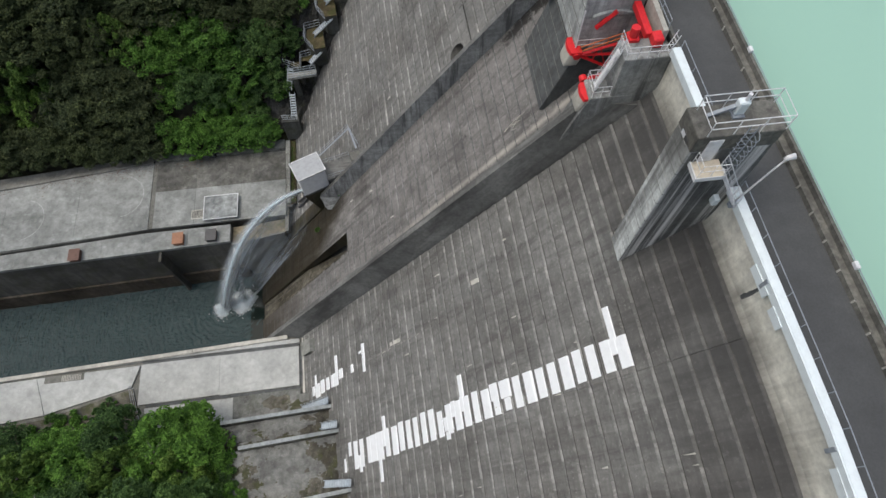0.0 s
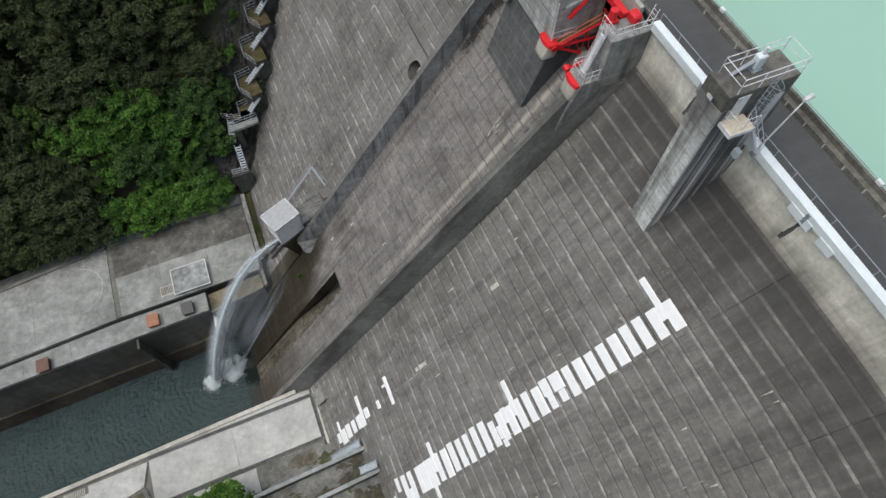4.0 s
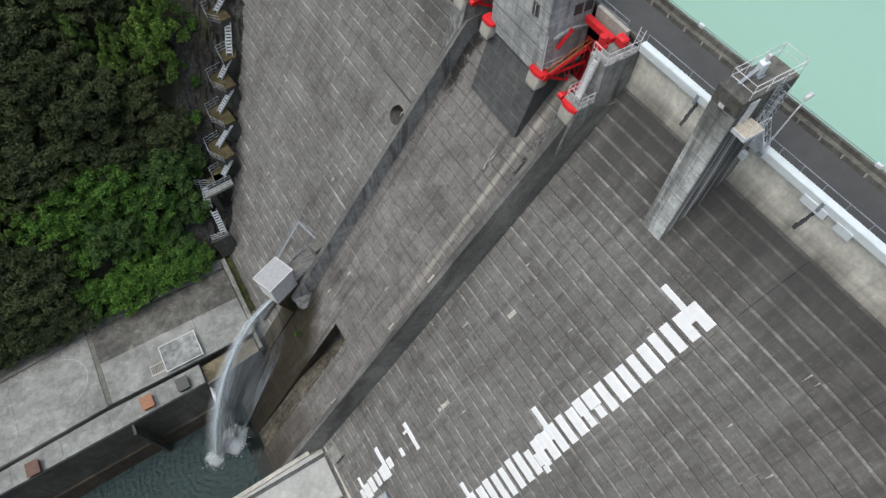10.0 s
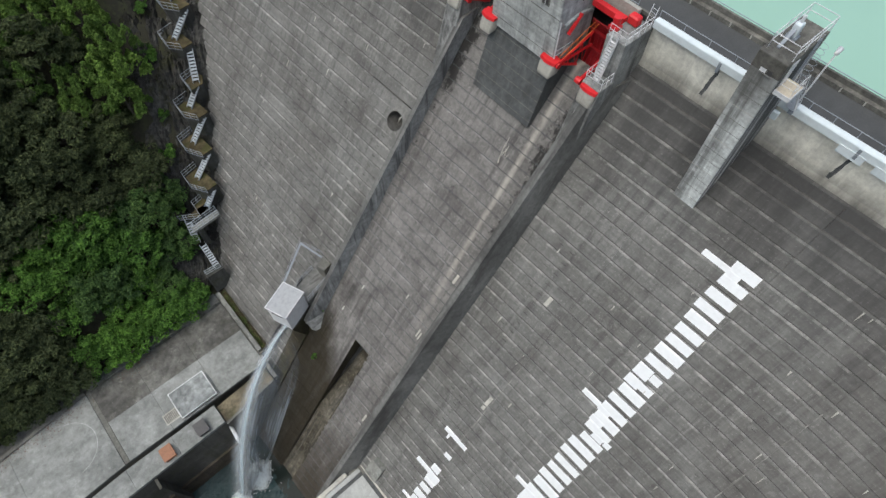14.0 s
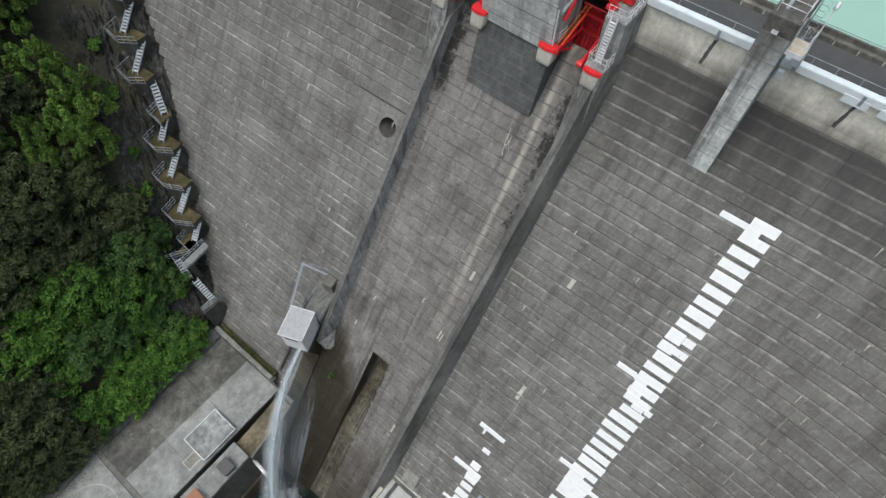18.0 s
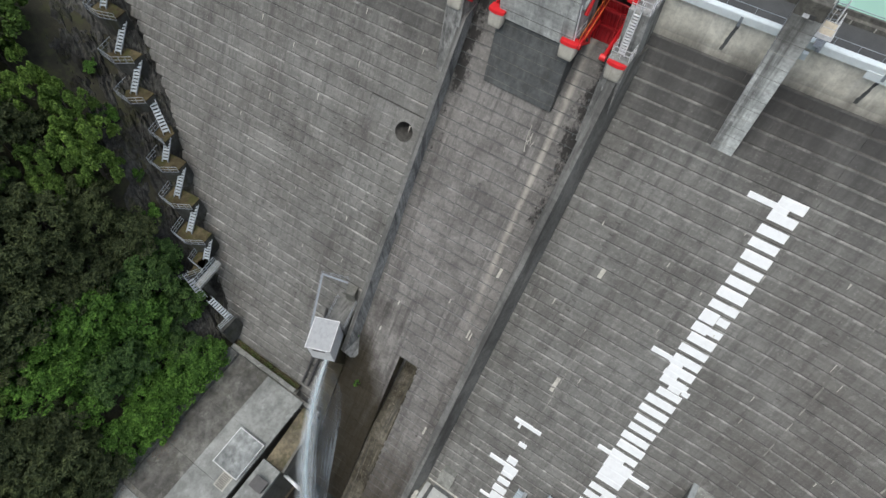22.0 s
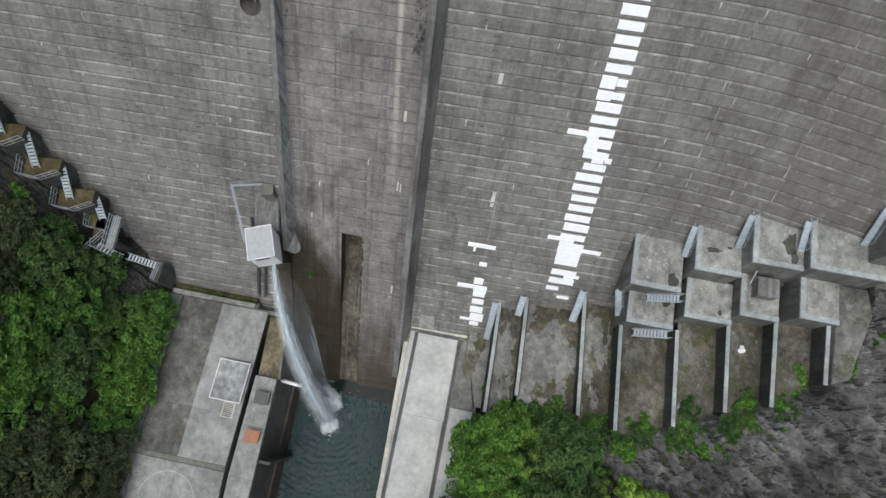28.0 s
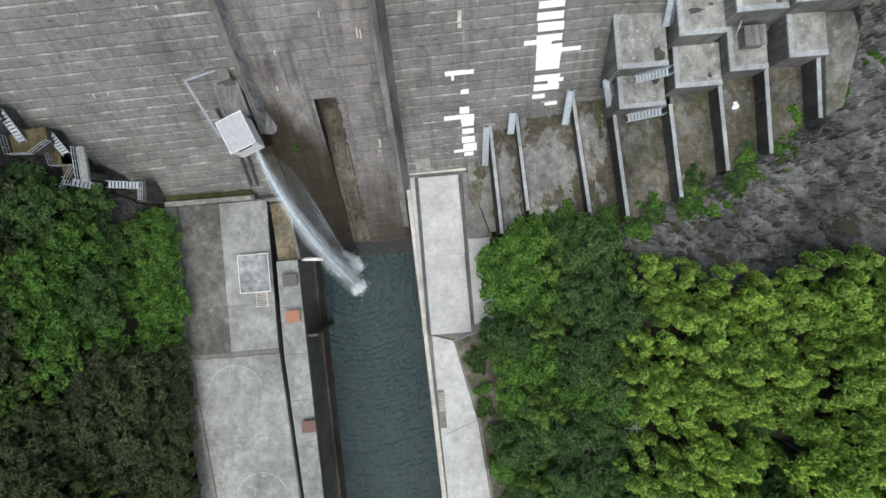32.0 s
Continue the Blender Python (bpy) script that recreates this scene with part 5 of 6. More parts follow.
slab("mossy_gutter", [(-22.6, -30.75), (-10.75, -30.75), (-10.75, -30.15), (-22.6, -30.15)], TZ - 0.4, TZ - 0.06, OLDDECK, terrace)
yy = [-30.8, -41.7, -52.5, -63.5, -75]
for a, b in zip(yy, yy[1:]):
    lx = lambda y: -22.4 + (-30.8 - y) * 0.095
    rx = lambda y: -10.7 + (-30.8 - y) * 0.055
    slab("pale_slab", [(lx(b), b + 0.03), (rx(b), b + 0.03), (rx(a), a), (lx(a), a)], TZ - 0.4, TZ, DECKC, terrace)
    slab("edge_kerb", [(lx(b) - 0.5, b), (lx(b), b), (lx(a), a), (lx(a) - 0.5, a)], TZ - 0.4, TZ + 0.25, OLDDECK, terrace)
for cx, cy, r in ((-17.0, -35.6, 3.6), (-14.6, -50.0, 3.4)):
    s = Shape()
    s.sheet([[(cx + (r + d) * math.cos(w), cy + (r + d) * math.sin(w), TZ + 0.006) for d in (0, 0.07)] for w in steps(0.1, 2.9, 26)])
    s.part("tyre_scuff", APRONC, terrace, "faint pale curved tyre scuff")
litter = Shape()
lr = random.Random(8)
for _ in range(900):
    y = lr.choice((-24, -33, -36, -41, -47, -55, -63)) + lr.gauss(0, 1.6)
    edge = -22.4 + (-30.8 - y) * 0.095 if y < -30.8 else -22.4
    x = edge + abs(lr.gauss(0, 0.8))
    a, q = lr.uniform(0, 6.28), lr.uniform(0.03, 0.09)
    k = len(litter.v)
    litter.v += [(x + q * math.cos(a + w), y + q * math.sin(a + w) * 0.7, TZ + 0.012 + lr.uniform(0, 0.02)) for w in (0, 1.6, 3.1, 4.7)]
    litter.f.append((k, k + 1, k + 2, k + 3))
tagged(litter.part("leaves", painted("fallen_leaf", (0.13, 0.075, 0.045), 0.8, 0.3), tagged(new("leaf_litter"), "brown fallen leaves along the terrace edge", "leaf litter", kind="stuff")), kind="stuff")
blades = Shape()
for _ in range(2600):
    x = lr.uniform(-24.0, -12.7)
    dense = 0.5 + 0.5 * noise.noise((x * 0.7, 0.0, 4.0))
    if lr.random() > dense:
        continue
    y, z = -9.35 + lr.gauss(0.3, 0.22), TZ - 0.1
    a, h = lr.uniform(0, 6.28), lr.uniform(0.12, 0.42)
    k = len(blades.v)
    blades.v += [(x - 0.03 * math.cos(a), y - 0.03 * math.sin(a), z), (x + 0.03 * math.cos(a), y + 0.03 * math.sin(a), z), (x + lr.uniform(-0.2, 0.2), y - lr.uniform(0.0, 0.25), z + h)]
    blades.f.append((k, k + 1, k + 2))
tagged(blades.part("blades", painted("grass_blade", (0.09, 0.16, 0.035), 0.7, 0.0), tagged(new("grass"), "green grass in the gutter along the dam toe", "grass", kind="stuff")), kind="stuff")
quay = thing("quay_wall", "tall dark river wall with a narrow pale top walk", "river wall", kind="structure")
qx = lambda y: -10.1 + (-30.8 - y) * 0.055 if y < -30 else -10.1
ix = lambda y: -7.1 + (-25 - y) * 0.026
for a, b in zip(steps(-18.5, -75, 9), steps(-18.5, -75, 9)[1:]):
    slab("walk_slab", [(qx(b), b + 0.03), (ix(b), b + 0.03), (ix(a), a), (qx(a), a)], TZ - 0.6, TZ - 0.05, DECKC, quay)
    lo, hi = [(qx(b), b, -12), (ix(b) + 0.4, b, -12), (ix(a) + 0.4, a, -12), (qx(a), a, -12)], [(qx(b), b, TZ - 0.6), (ix(b) - 0.1, b, TZ - 0.6), (ix(a) - 0.1, a, TZ - 0.6), (qx(a), a, TZ - 0.6)]
    Shape().prism(lo, hi).part("wall_pour", WETWALL, quay)
    Shape().prism([(ix(b) - 1, b, -12), (ix(b) + 0.62, b, -12), (ix(a) + 0.62, a, -12), (ix(a) - 1, a, -12)], [(ix(b) - 1, b, -5.8), (ix(b) + 0.5, b, -5.8), (ix(a) + 0.5, a, -5.8), (ix(a) - 1, a, -5.8)]).part("wall_base", TIDEC, quay, "rust-stained lower course of the river wall")
slab("stained_landing", [(-10.1, -18.45), (-7.2, -18.45), (-8.3, -10.6), (-10.6, -10.6)], -12, 1.5, ALGAE, quay, "landing stained orange and green by algae")
slab("landing_lip", [(-7.35, -18.45), (-7.0, -18.45), (-8.05, -10.6), (-8.3, -10.6)], -12, 1.9, OLDDECK, quay)
slab("cross_beam", [(-12.4, -10.4), (-8.2, -10.4), (-8.2, -9.9), (-12.4, -9.9)], 1.2, 2.2, OLDDECK, quay)
Shape().box(-6.9, -5.4, -29.0, -28.65, -11.4, 2.0).part("dark_rib", WETWALL, quay)

hut = thing("service_hatch", "low concrete chamber with a mottled pale lid and white rim", "hatch")
Shape().box(-14.85, -11.1, -22.2, -17.45, TZ - 0.05, TZ + 0.5).part("chamber", OLDDECK, hut, round_by=0.03)
Shape().box(-15.0, -10.95, -22.35, -17.3, TZ + 0.5, TZ + 0.62).part("lid", LIDC, hut, round_by=0.02)
for a in ((-15.03, -14.95, -22.38, -17.27), (-11.0, -10.92, -22.38, -17.27), (-14.95, -11.0, -22.38, -22.3), (-14.95, -11.0, -17.35, -17.27)):
    Shape().box(*a, TZ + 0.5, TZ + 0.68).part("rim", RAILW, hut)
grate = thing("floor_grating", "small slatted grating beside the hatch", "grating", at=(-12.4, -23.4, TZ))
Shape().box(-0.8, 0.8, -1.0, 1.0, -0.05, 0.03).part("frame", CAPC, grate)
for k in range(8):
    Shape().box(-0.62, 0.62, -0.85 + 0.22 * k, -0.73 + 0.22 * k, 0.03, 0.08).part("slat", OLDDECK, grate)
for x, y, m, lab in ((-8.3, -21.1, DARKM, "dark steel lid on the quay walk"), (-8.3, -25.9, RUSTY, "rusty orange steel lid on the quay walk"), (-7.4, -40.7, RUST2, "brown rusted box on the quay walk")):
    bx = thing("quay_box", lab, "box", group="quay boxes", at=(x, y, TZ - 0.05))
    Shape().box(-0.85, 0.85, -0.7, 0.7, 0, 0.75).part("box", m, bx, round_by=0.05)
    Shape().box(-0.95, 0.95, -0.8, 0.8, 0.75, 0.82).part("lid", m, bx, round_by=0.02)
pipe = thing("outlet_pipe", "white pipe stub sticking out of the river wall", "pipe")
Shape().tube([(-7.4, -18.5, 0.0), (-4.4, -18.7, -0.1)], 0.25, 12).part("pipe", RAILW, pipe, smooth=True)

# ---------------------------------------------------------------- right apron
apron = thing("pavement_right", "pale concrete river apron with grooved drains", "pavement", kind="structure")
slab("footing", [(8.0, -10.3), (10.3, -75), (18.0, -75), (15.5, -42), (12.8, -31), (18.6, -29.3), (19.2, -14), (16.4, -6.8), (8.0, -7.4)], -12, AZ - 0.3, OLDDECK, apron)
slab("bank_footing", [(12.0, -75), (19.5, -75), (19.5, -29.0), (12.9, -31.2), (12.0, -34)][::1], -12, AZ - 0.35, BANKSOIL, apron, "mossy soil strip beside the apron")
for a, b in zip(steps(-8.8, -30.2, 2), steps(-8.8, -30.2, 2)[1:]):
    slab("inner_slab", [(9.75, b + 0.04), (15.22, b + 0.04), (15.1, a), (9.7, a)], AZ - 0.35, AZ, APRONC, apron)
slab("inner_slab", [(10.0, -44.0), (15.0, -42.2), (12.7, -31.2), (9.85, -30.3)], AZ - 0.35, AZ, APRONC, apron)
slab("inner_slab", [(10.75, -75), (17.8, -75), (15.05, -42.25), (10.0, -44.05)], AZ - 0.35, AZ, APRONC, apron)
slab("head_kerb", [(8.6, -8.3), (16.3, -8.3), (16.3, -7.6), (8.6, -7.6)], AZ - 0.35, AZ + 0.2, CAPC, apron, "", 0.03)
slab("edge_strip", [(8.62, -30), (9.25, -30), (9.2, -8.7), (8.62, -8.7)], AZ - 0.35, AZ + 0.02, APRONC, apron)
slab("edge_strip", [(10.1, -75), (10.7, -75), (9.3, -30.1), (8.7, -30.1)], AZ - 0.35, AZ + 0.02, APRONC, apron)
slab("side_slab", [(15.75, -17.5), (18.7, -17.5), (16.5, -8.6), (15.6, -8.6)], AZ - 0.35, AZ + 0.25, BLOCKC, apron, "mossy side slab")
slab("side_slab", [(15.75, -29.2), (18.4, -28.8), (18.7, -17.6), (15.75, -17.6)], AZ - 0.35, AZ + 0.04, APRONC, apron)
for a, b in zip(steps(-10.3, -75, 10), steps(-10.3, -75, 10)[1:]):
    kx = lambda y: 8.0 + (-10.3 - y) * 0.036
    slab("river_kerb", [(kx(b), b + 0.03), (kx(b) + 0.55, b + 0.03), (kx(a) + 0.55, a), (kx(a), a)], AZ - 0.4, AZ + 0.3, CAPC, apron, "", 0.04)
    Shape().prism([(kx(b) - 0.9, b, -12), (kx(b) + 0.5, b, -12), (kx(a) + 0.5, a, -12), (kx(a) - 0.9, a, -12)], [(kx(b) + 0.05, b, AZ - 0.4), (kx(b) + 0.5, b, AZ - 0.4), (kx(a) + 0.5, a, AZ - 0.4), (kx(a) + 0.05, a, AZ - 0.4)]).part("wall_pour", WETWALL, apron)
for q in ((9.26, 9.69, -30.1, -8.7), (15.23, 15.6, -29.2, -8.7), (9.69, 15.23, -8.79, -8.32)):
    Shape().box(*q, AZ - 0.3, AZ - 0.16).part("drain_groove", DARKPIER, apron, "dark drain groove")
pit = thing("stair_pit", "recessed stair pit with a slatted cover in the apron edge", "stair pit", at=(10.4, -40.3, AZ))
Shape().box(-0.45, 0.45, -2.6, 2.6, -0.1, 0.05).part("cover", OLDDECK, pit)
for k in range(12):
    Shape().box(-0.4, 0.4, -0.3 + 0.22 * k, -0.2 + 0.22 * k, 0.05, 0.1).part("slat", CAPC, pit)
slab("toe_floor", [(16.5, -9.5), (18.8, -16.9), (19.6, -16.9), (19.3, -4.6), (16.5, -5.6)], -3, AZ + 0.9, TERRPALE, apron, "mossy concrete floor beside the first rib")
gate = thing("fence", "thin grey wire fence across the apron", "fence")
railing(gate, [(12.8, -31.0, AZ), (15.6, -30.2, AZ), (18.3, -29.4, AZ)], 1.3, GALV, 0.9, 3)
tb = thing("toe_box", "shallow concrete drain box on the dam toe", "drain box")
on_face = lambda o, z0, z1, x0, x1: [(x, face_y(x, z, o), z) for x, z in ((x0, z0), (x1, z0), (x1, z1), (x0, z1))]
Shape().prism(on_face(-0.1, 2.75, 4.45, 9.7, 11.5), on_face(0.55, 2.75, 4.45, 9.7, 11.5)).part("box", BLOCKC, tb)
Shape().prism(on_face(0.554, 2.68, 4.5, 9.62, 11.58), on_face(0.64, 2.68, 4.5, 9.62, 11.58)).part("lid", BLOCKTOP, tb)

# ---------------------------------------------------------------- stepped blocks and terraces of the right bank
BL = [(32.5, 38.0, -0.9, 18.1), (38.45, 43.35, 1.4, 20.3), (43.25, 48.4, 2.5, 22.8), (48.45, 56.2, 2.6, 23.9), (54.1, 61.5, 4.2, 27.1), (60.1, 66.0, 6.0, 30.0)]
BF = [(33.4, 38.6, -4.5, 15.0), (39.1, 44.2, -3.1, 16.8), (44.3, 48.4, -2.2, 18.5), (49.5, 53.5, -1.8, 20.5)]


def block(x0, x1, yf, yb, zt, label):
    b = thing("abutment_block", label, "concrete block", group="abutment blocks")
    # the body is darker than the top slab and copings
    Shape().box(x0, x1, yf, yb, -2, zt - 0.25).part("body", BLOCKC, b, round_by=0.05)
    Shape().box(x0 + 0.56, x1 - 0.03, yf + 0.56, yb, zt - 0.26, zt - 0.06).part("top_slab", BLOCKTOP, b)
    for q in ((x0 - 0.03, x0 + 0.55, yf - 0.03, yb), (x0 + 0.55, x1 + 0.03, yf - 0.03, yf + 0.55)):
        Shape().box(*q, zt - 0.3, zt).part("coping", COPING, b, round_by=0.04)
    return b


STAINS = {32.5: [(37.0, 0.2, 0.8, 0.9)], 38.45: [(40.3, 3.9, 0.9, 0.35), (41.9, 4.4, 0.35, 0.2)], 43.25: [(47.0, 5.2, 0.75, 1.3), (47.4, 3.7, 0.4, 0.9)], 33.4: [(37.6, -1.6, 0.5, 0.5)], 39.1: [(42.9, -2.0, 0.3, 0.35)]}
sr = random.Random(12)


def damp(b, x0, zt):
    """Damp blotches on the top of a block."""
    for x, y, rx, ry in STAINS.get(x0, ()):
        pts = [(x + rx * math.cos(w) * sr.uniform(0.55, 1.25), y + ry * math.sin(w) * sr.uniform(0.55, 1.25)) for w in steps(0, 5.9, 13)]
        slab("damp_blotch", pts, zt - 0.1, zt - 0.052, RIBC, b, "dark damp blotch")


for x0, x1, yf, zt in BL:
    b = block(x0, x1, yf, face_y(x0, zt) + 1.5, zt, "stepped weathered concrete abutment block beside the dam face")
    damp(b, x0, zt)
for (x0, x1, yf, zt), a in zip(BF, BL):
    b = block(x0, x1, yf, a[2] + 0.1, zt, "lower weathered concrete abutment block with a stained top")
    damp(b, x0, zt)
for i, (a, b) in enumerate(zip(BL, BL[1:])):
    yt = face_y(b[0], b[3]) - 0.3
    stair("bank_stair", "pale blue-grey steel stair between the stepped blocks", (b[0] - 0.35, yt, b[3]), (b[0] - 0.5, yt - 2.9, a[3]), 0.6, BLUEG, "bank stairs", solid=True)
stair("bank_stair", "pale blue-grey steel stair along the front of a block", (38.3, -1.45, 17.6), (35.2, -1.45, 15.0), 0.8, BLUEG, "bank stairs")
stair("bank_stair", "pale blue-grey steel stair along the front of a block", (38.4, -5.1, 14.6), (35.0, -5.1, 11.9), 0.8, BLUEG, "bank stairs")

# the last floor runs on to the rock beside its front wall
ext = thing("abutment_block", "wide weathered concrete floor running out to the rock slope", "concrete block", group="abutment blocks")
Shape().prism([(53.52, -7.9, 8), (55.4, -7.0, 8), (57.2, 0.0, 8), (56.5, 2.55, 8), (53.52, 2.55, 8)], [(53.52, -7.9, 19.2), (55.4, -7.0, 19.2), (57.2, 0.0, 20.0), (56.5, 2.55, 20.2), (53.52, 2.55, 20.2)]).part("body", BLOCKC, ext)
Shape().prism([(53.55, -7.8, 19.15), (55.3, -6.9, 19.15), (57.1, 0.0, 19.95), (56.4, 2.5, 20.15), (53.55, 2.5, 20.15)], [(53.55, -7.8, 19.3), (55.3, -6.9, 19.3), (57.1, 0.0, 20.1), (56.4, 2.5, 20.3), (53.55, 2.5, 20.3)]).part("top_slab", TERRFLOOR, ext)

# x at the dam, x and y at the tip, height of the coping
RIBS = [(19.3, 19.75, -17.3, 7.3), (22.5, 23.1, -14.7, 8.5), (29.3, 30.4, -15.6, 9.9), (33.4, 34.3, -16.5, 12.0), (39.4, 40.0, -14.9, 13.9), (44.3, 44.7, -12.4, 15.7), (48.6, 48.7, -11.1, 17.4), (53.0, 53.0, -8.0, 19.4), (55.2, 55.2, -6, 20)]
for (x, xt, ye, zt), nxt in zip(RIBS, RIBS[1:]):
    yb = face_y(x, zt) + 0.4 if x < 32 else -2.5
    for q in BF:
        if abs(q[1] - x) < 0.9:
            yb = q[2] + 0.3
    t = thing("bank_terrace", "sloping mossy concrete terrace behind a retaining rib wall", "terrace", group="bank terraces")
    drop = 0.4
    wall = lambda d, w, lo, hi: ([(x + d, yb, lo), (xt + d, ye, lo), (xt + d + w, ye, lo), (x + d + w, yb, lo)], [(x + d, yb, hi), (xt + d, ye, hi - drop), (xt + d + w, ye, hi - drop), (x + d + w, yb, hi)])
    # the rib wall is darker than its coping
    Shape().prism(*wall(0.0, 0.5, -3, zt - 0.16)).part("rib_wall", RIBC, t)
    lo, hi = wall(-0.06, 0.42, zt - 0.16, zt)
    Shape().prism([(px, py, z - drop - 0.16) for (px, py, _), z in zip(lo, (zt + drop, zt, zt, zt + drop))], hi).part("coping", COPING, t)
    y1 = min(ye, nxt[2]) - 0.3
    rows = []
    back = max(yb, -1.5) if x > 32 else yb
    for k in range(81):
        f = k / 80
        y = back + (y1 - back) * f
        side = (y - back) / (ye - back)
        rows.append([(xx, y, zt - 0.8 - drop * f - 0.25 * max(0, f - 0.6) + 0.16 * noise.fractal((xx * 0.8, y * 0.8, 3.0), 0.8, 2.0, 4)) for xx in steps(x + (xt - x) * side + 0.36, nxt[0] + (nxt[1] - nxt[0]) * side + 0.05, 44)])
    if x < 53:
        floor = Shape().sheet(rows).part("floor", TERRFLOOR if x > 32 else TERRPALE, t)
        floor.data.materials.append(BANKSOIL)
        cut = 0.4 if x > 32 else (0.6 if x > 29 else 0.97)
        for p in floor.data.polygons:
            i, j = divmod(p.index, 44)
            n = noise.fractal((x + j * 0.07, i * 0.07, 7.0), 0.7, 2.0, 5)
            p.material_index = int(i / 80 + 0.6 * n > cut or i / 80 < 0.16 + 0.3 * n or j / 44 > 0.86 + 0.35 * n)
# mossy mounds of soil where the terraces meet the dam
mr = random.Random(5)
for x, z0, r in ((20.4, 7.4, 0.8), (21.5, 7.4, 0.6), (24.2, 8.5, 0.6), (27.6, 8.6, 0.9), (26.4, 8.5, 0.6), (31.4, 9.9, 0.8), (32.4, 9.9, 0.6)):
    m = thing("moss_mound", "mound of mossy soil against the dam toe", "soil mound", group="moss mounds")
    y = face_y(x, z0 + 0.2) - 1.5
    n = mr.uniform(0, 50)
    rows = [[(x + 1.25 * r * q * math.cos(w) * (1 + 0.7 * noise.noise((1.7 * math.cos(w), 1.7 * math.sin(w), n))), y + 1.9 * r * q * math.sin(w) * (1 + 0.7 * noise.noise((1.7 * math.cos(w), 1.7 * math.sin(w), n + 9))), z0 - 1.1 + 0.4 * (1 - q ** 2) + 0.2 * noise.noise((x + 2 * math.cos(w) * q, 2 * math.sin(w) * q, n))) for w in steps(0, 2 * math.pi, 28)] for q in steps(0, 1, 8)]
    Shape().sheet(rows).part("soil", BANKSOIL, m, smooth=True)
for x, y, z0, rx, ry in ((17.3, -11.2, AZ + 0.9, 1.0, 2.0), (18.0, -8.6, AZ + 0.9, 0.8, 1.6)):
    m = thing("soil_patch", "thin brown soil washed onto the apron slab", "soil", group="soil patches")
    n = mr.uniform(0, 50)
    wob = lambda w, k: 1 + 0.6 * noise.fractal((1.5 * math.cos(w), 1.5 * math.sin(w), n + k), 0.8, 2.0, 3)
    Shape().sheet([[(x + rx * q * math.cos(w) * wob(w, 0), y + ry * q * math.sin(w) * wob(w, 9), z0 - 0.02 + 0.12 * (1 - q ** 2)) for w in steps(0, 2 * math.pi, 36)] for q in steps(0, 1, 8)]).part("soil", BANKSOIL, m, smooth=True)
stair("bank_stair", "pale blue-grey steel stair at the dam toe", (28.9, face_y(29, 11.0, 0.5), 11.2), (28.5, face_y(29, 11.0, 0.5) - 3.4, 8.6), 0.7, BLUEG, "bank stairs", True, True)
stair("bank_stair", "pale blue-grey steel stair at the dam toe", (18.9, face_y(18, 7.6, 0.4), 7.8), (18.7, face_y(18, 7.6, 0.4) - 4.2, 3.4), 0.7, BLUEG, "bank stairs", True, True)
stair("bank_stair", "pale blue-grey steel stair at the dam toe", (22.1, face_y(22, 9.0, 0.4), 9.2), (21.9, face_y(22, 9.0, 0.4) - 2.2, 7.4), 0.7, BLUEG, "bank stairs", True, True)
stair("bank_stair", "pale blue-grey steel stair beside the first block", (32.4, -0.8, 13.8), (33.3, -3.4, 11.6), 0.7, BLUEG, "bank stairs", True, True)
shed = thing("equipment_box", "grey concrete equipment box on a stepped block", "equipment box", at=(46.4, 0.9, 18.45))
Shape().box(-1.05, 1.05, -0.95, 0.95, 0, 1.5).part("box", OLDDECK, shed, round_by=0.04)
Shape().box(-1.15, 1.15, -1.05, 1.05, 1.5, 1.62).part("lid", WALLC, shed)
bar("leaning_pole", (-1.2, 0.6, 0), (-1.35, 1.9, 2.0), 0.05, RAILW, shed)
sack = thing("white_sack", "crumpled white sack on a mossy terrace", "sack", at=(46.5, -5.2, 14.55))
bm = bmesh.new()
bmesh.ops.create_icosphere(bm, subdivisions=3, radius=0.5)
for v in bm.verts:
    v.co *= 1 + 0.35 * noise.noise(v.co * 3)
    v.co.z = max(-0.05, v.co.z * 0.8)
me = bpy.data.meshes.new("sack")
bm.to_mesh(me)
bm.free()
me.materials.append(RAILW)
ob = new("bag", me)
ob.parent = sack

# ---------------------------------------------------------------- stairs and landings of the left bank
FL = [((-54.2, 13.2, 35.0), (-53.1, 10.2, 32.7)), ((-50.6, 10.7, 31.6), (-49.6, 7.5, 29.3)), ((-47.3, 8.6, 28.7), (-46.1, 5.2, 26.3)), ((-44.3, 6.1, 25.4), (-40.9, 4.3, 23.0)), ((-40.7, 4.1, 22.7), (-39.7, 1.7, 20.9)), ((-37.6, 2.6, 20.4), (-36.7, -0.6, 18.0)), ((-34.3, 0.3, 17.5), (-33.5, -2.9, 15.2)), ((-31.1, -1.9, 14.5), (-30.4, -4.1, 12.7)), ((-31.6, -6.9, 12.3), (-28.2, -7.8, 10.0)), ((-27.8, -7.4, 9.8), (-24.9, -7.6, 7.4))]
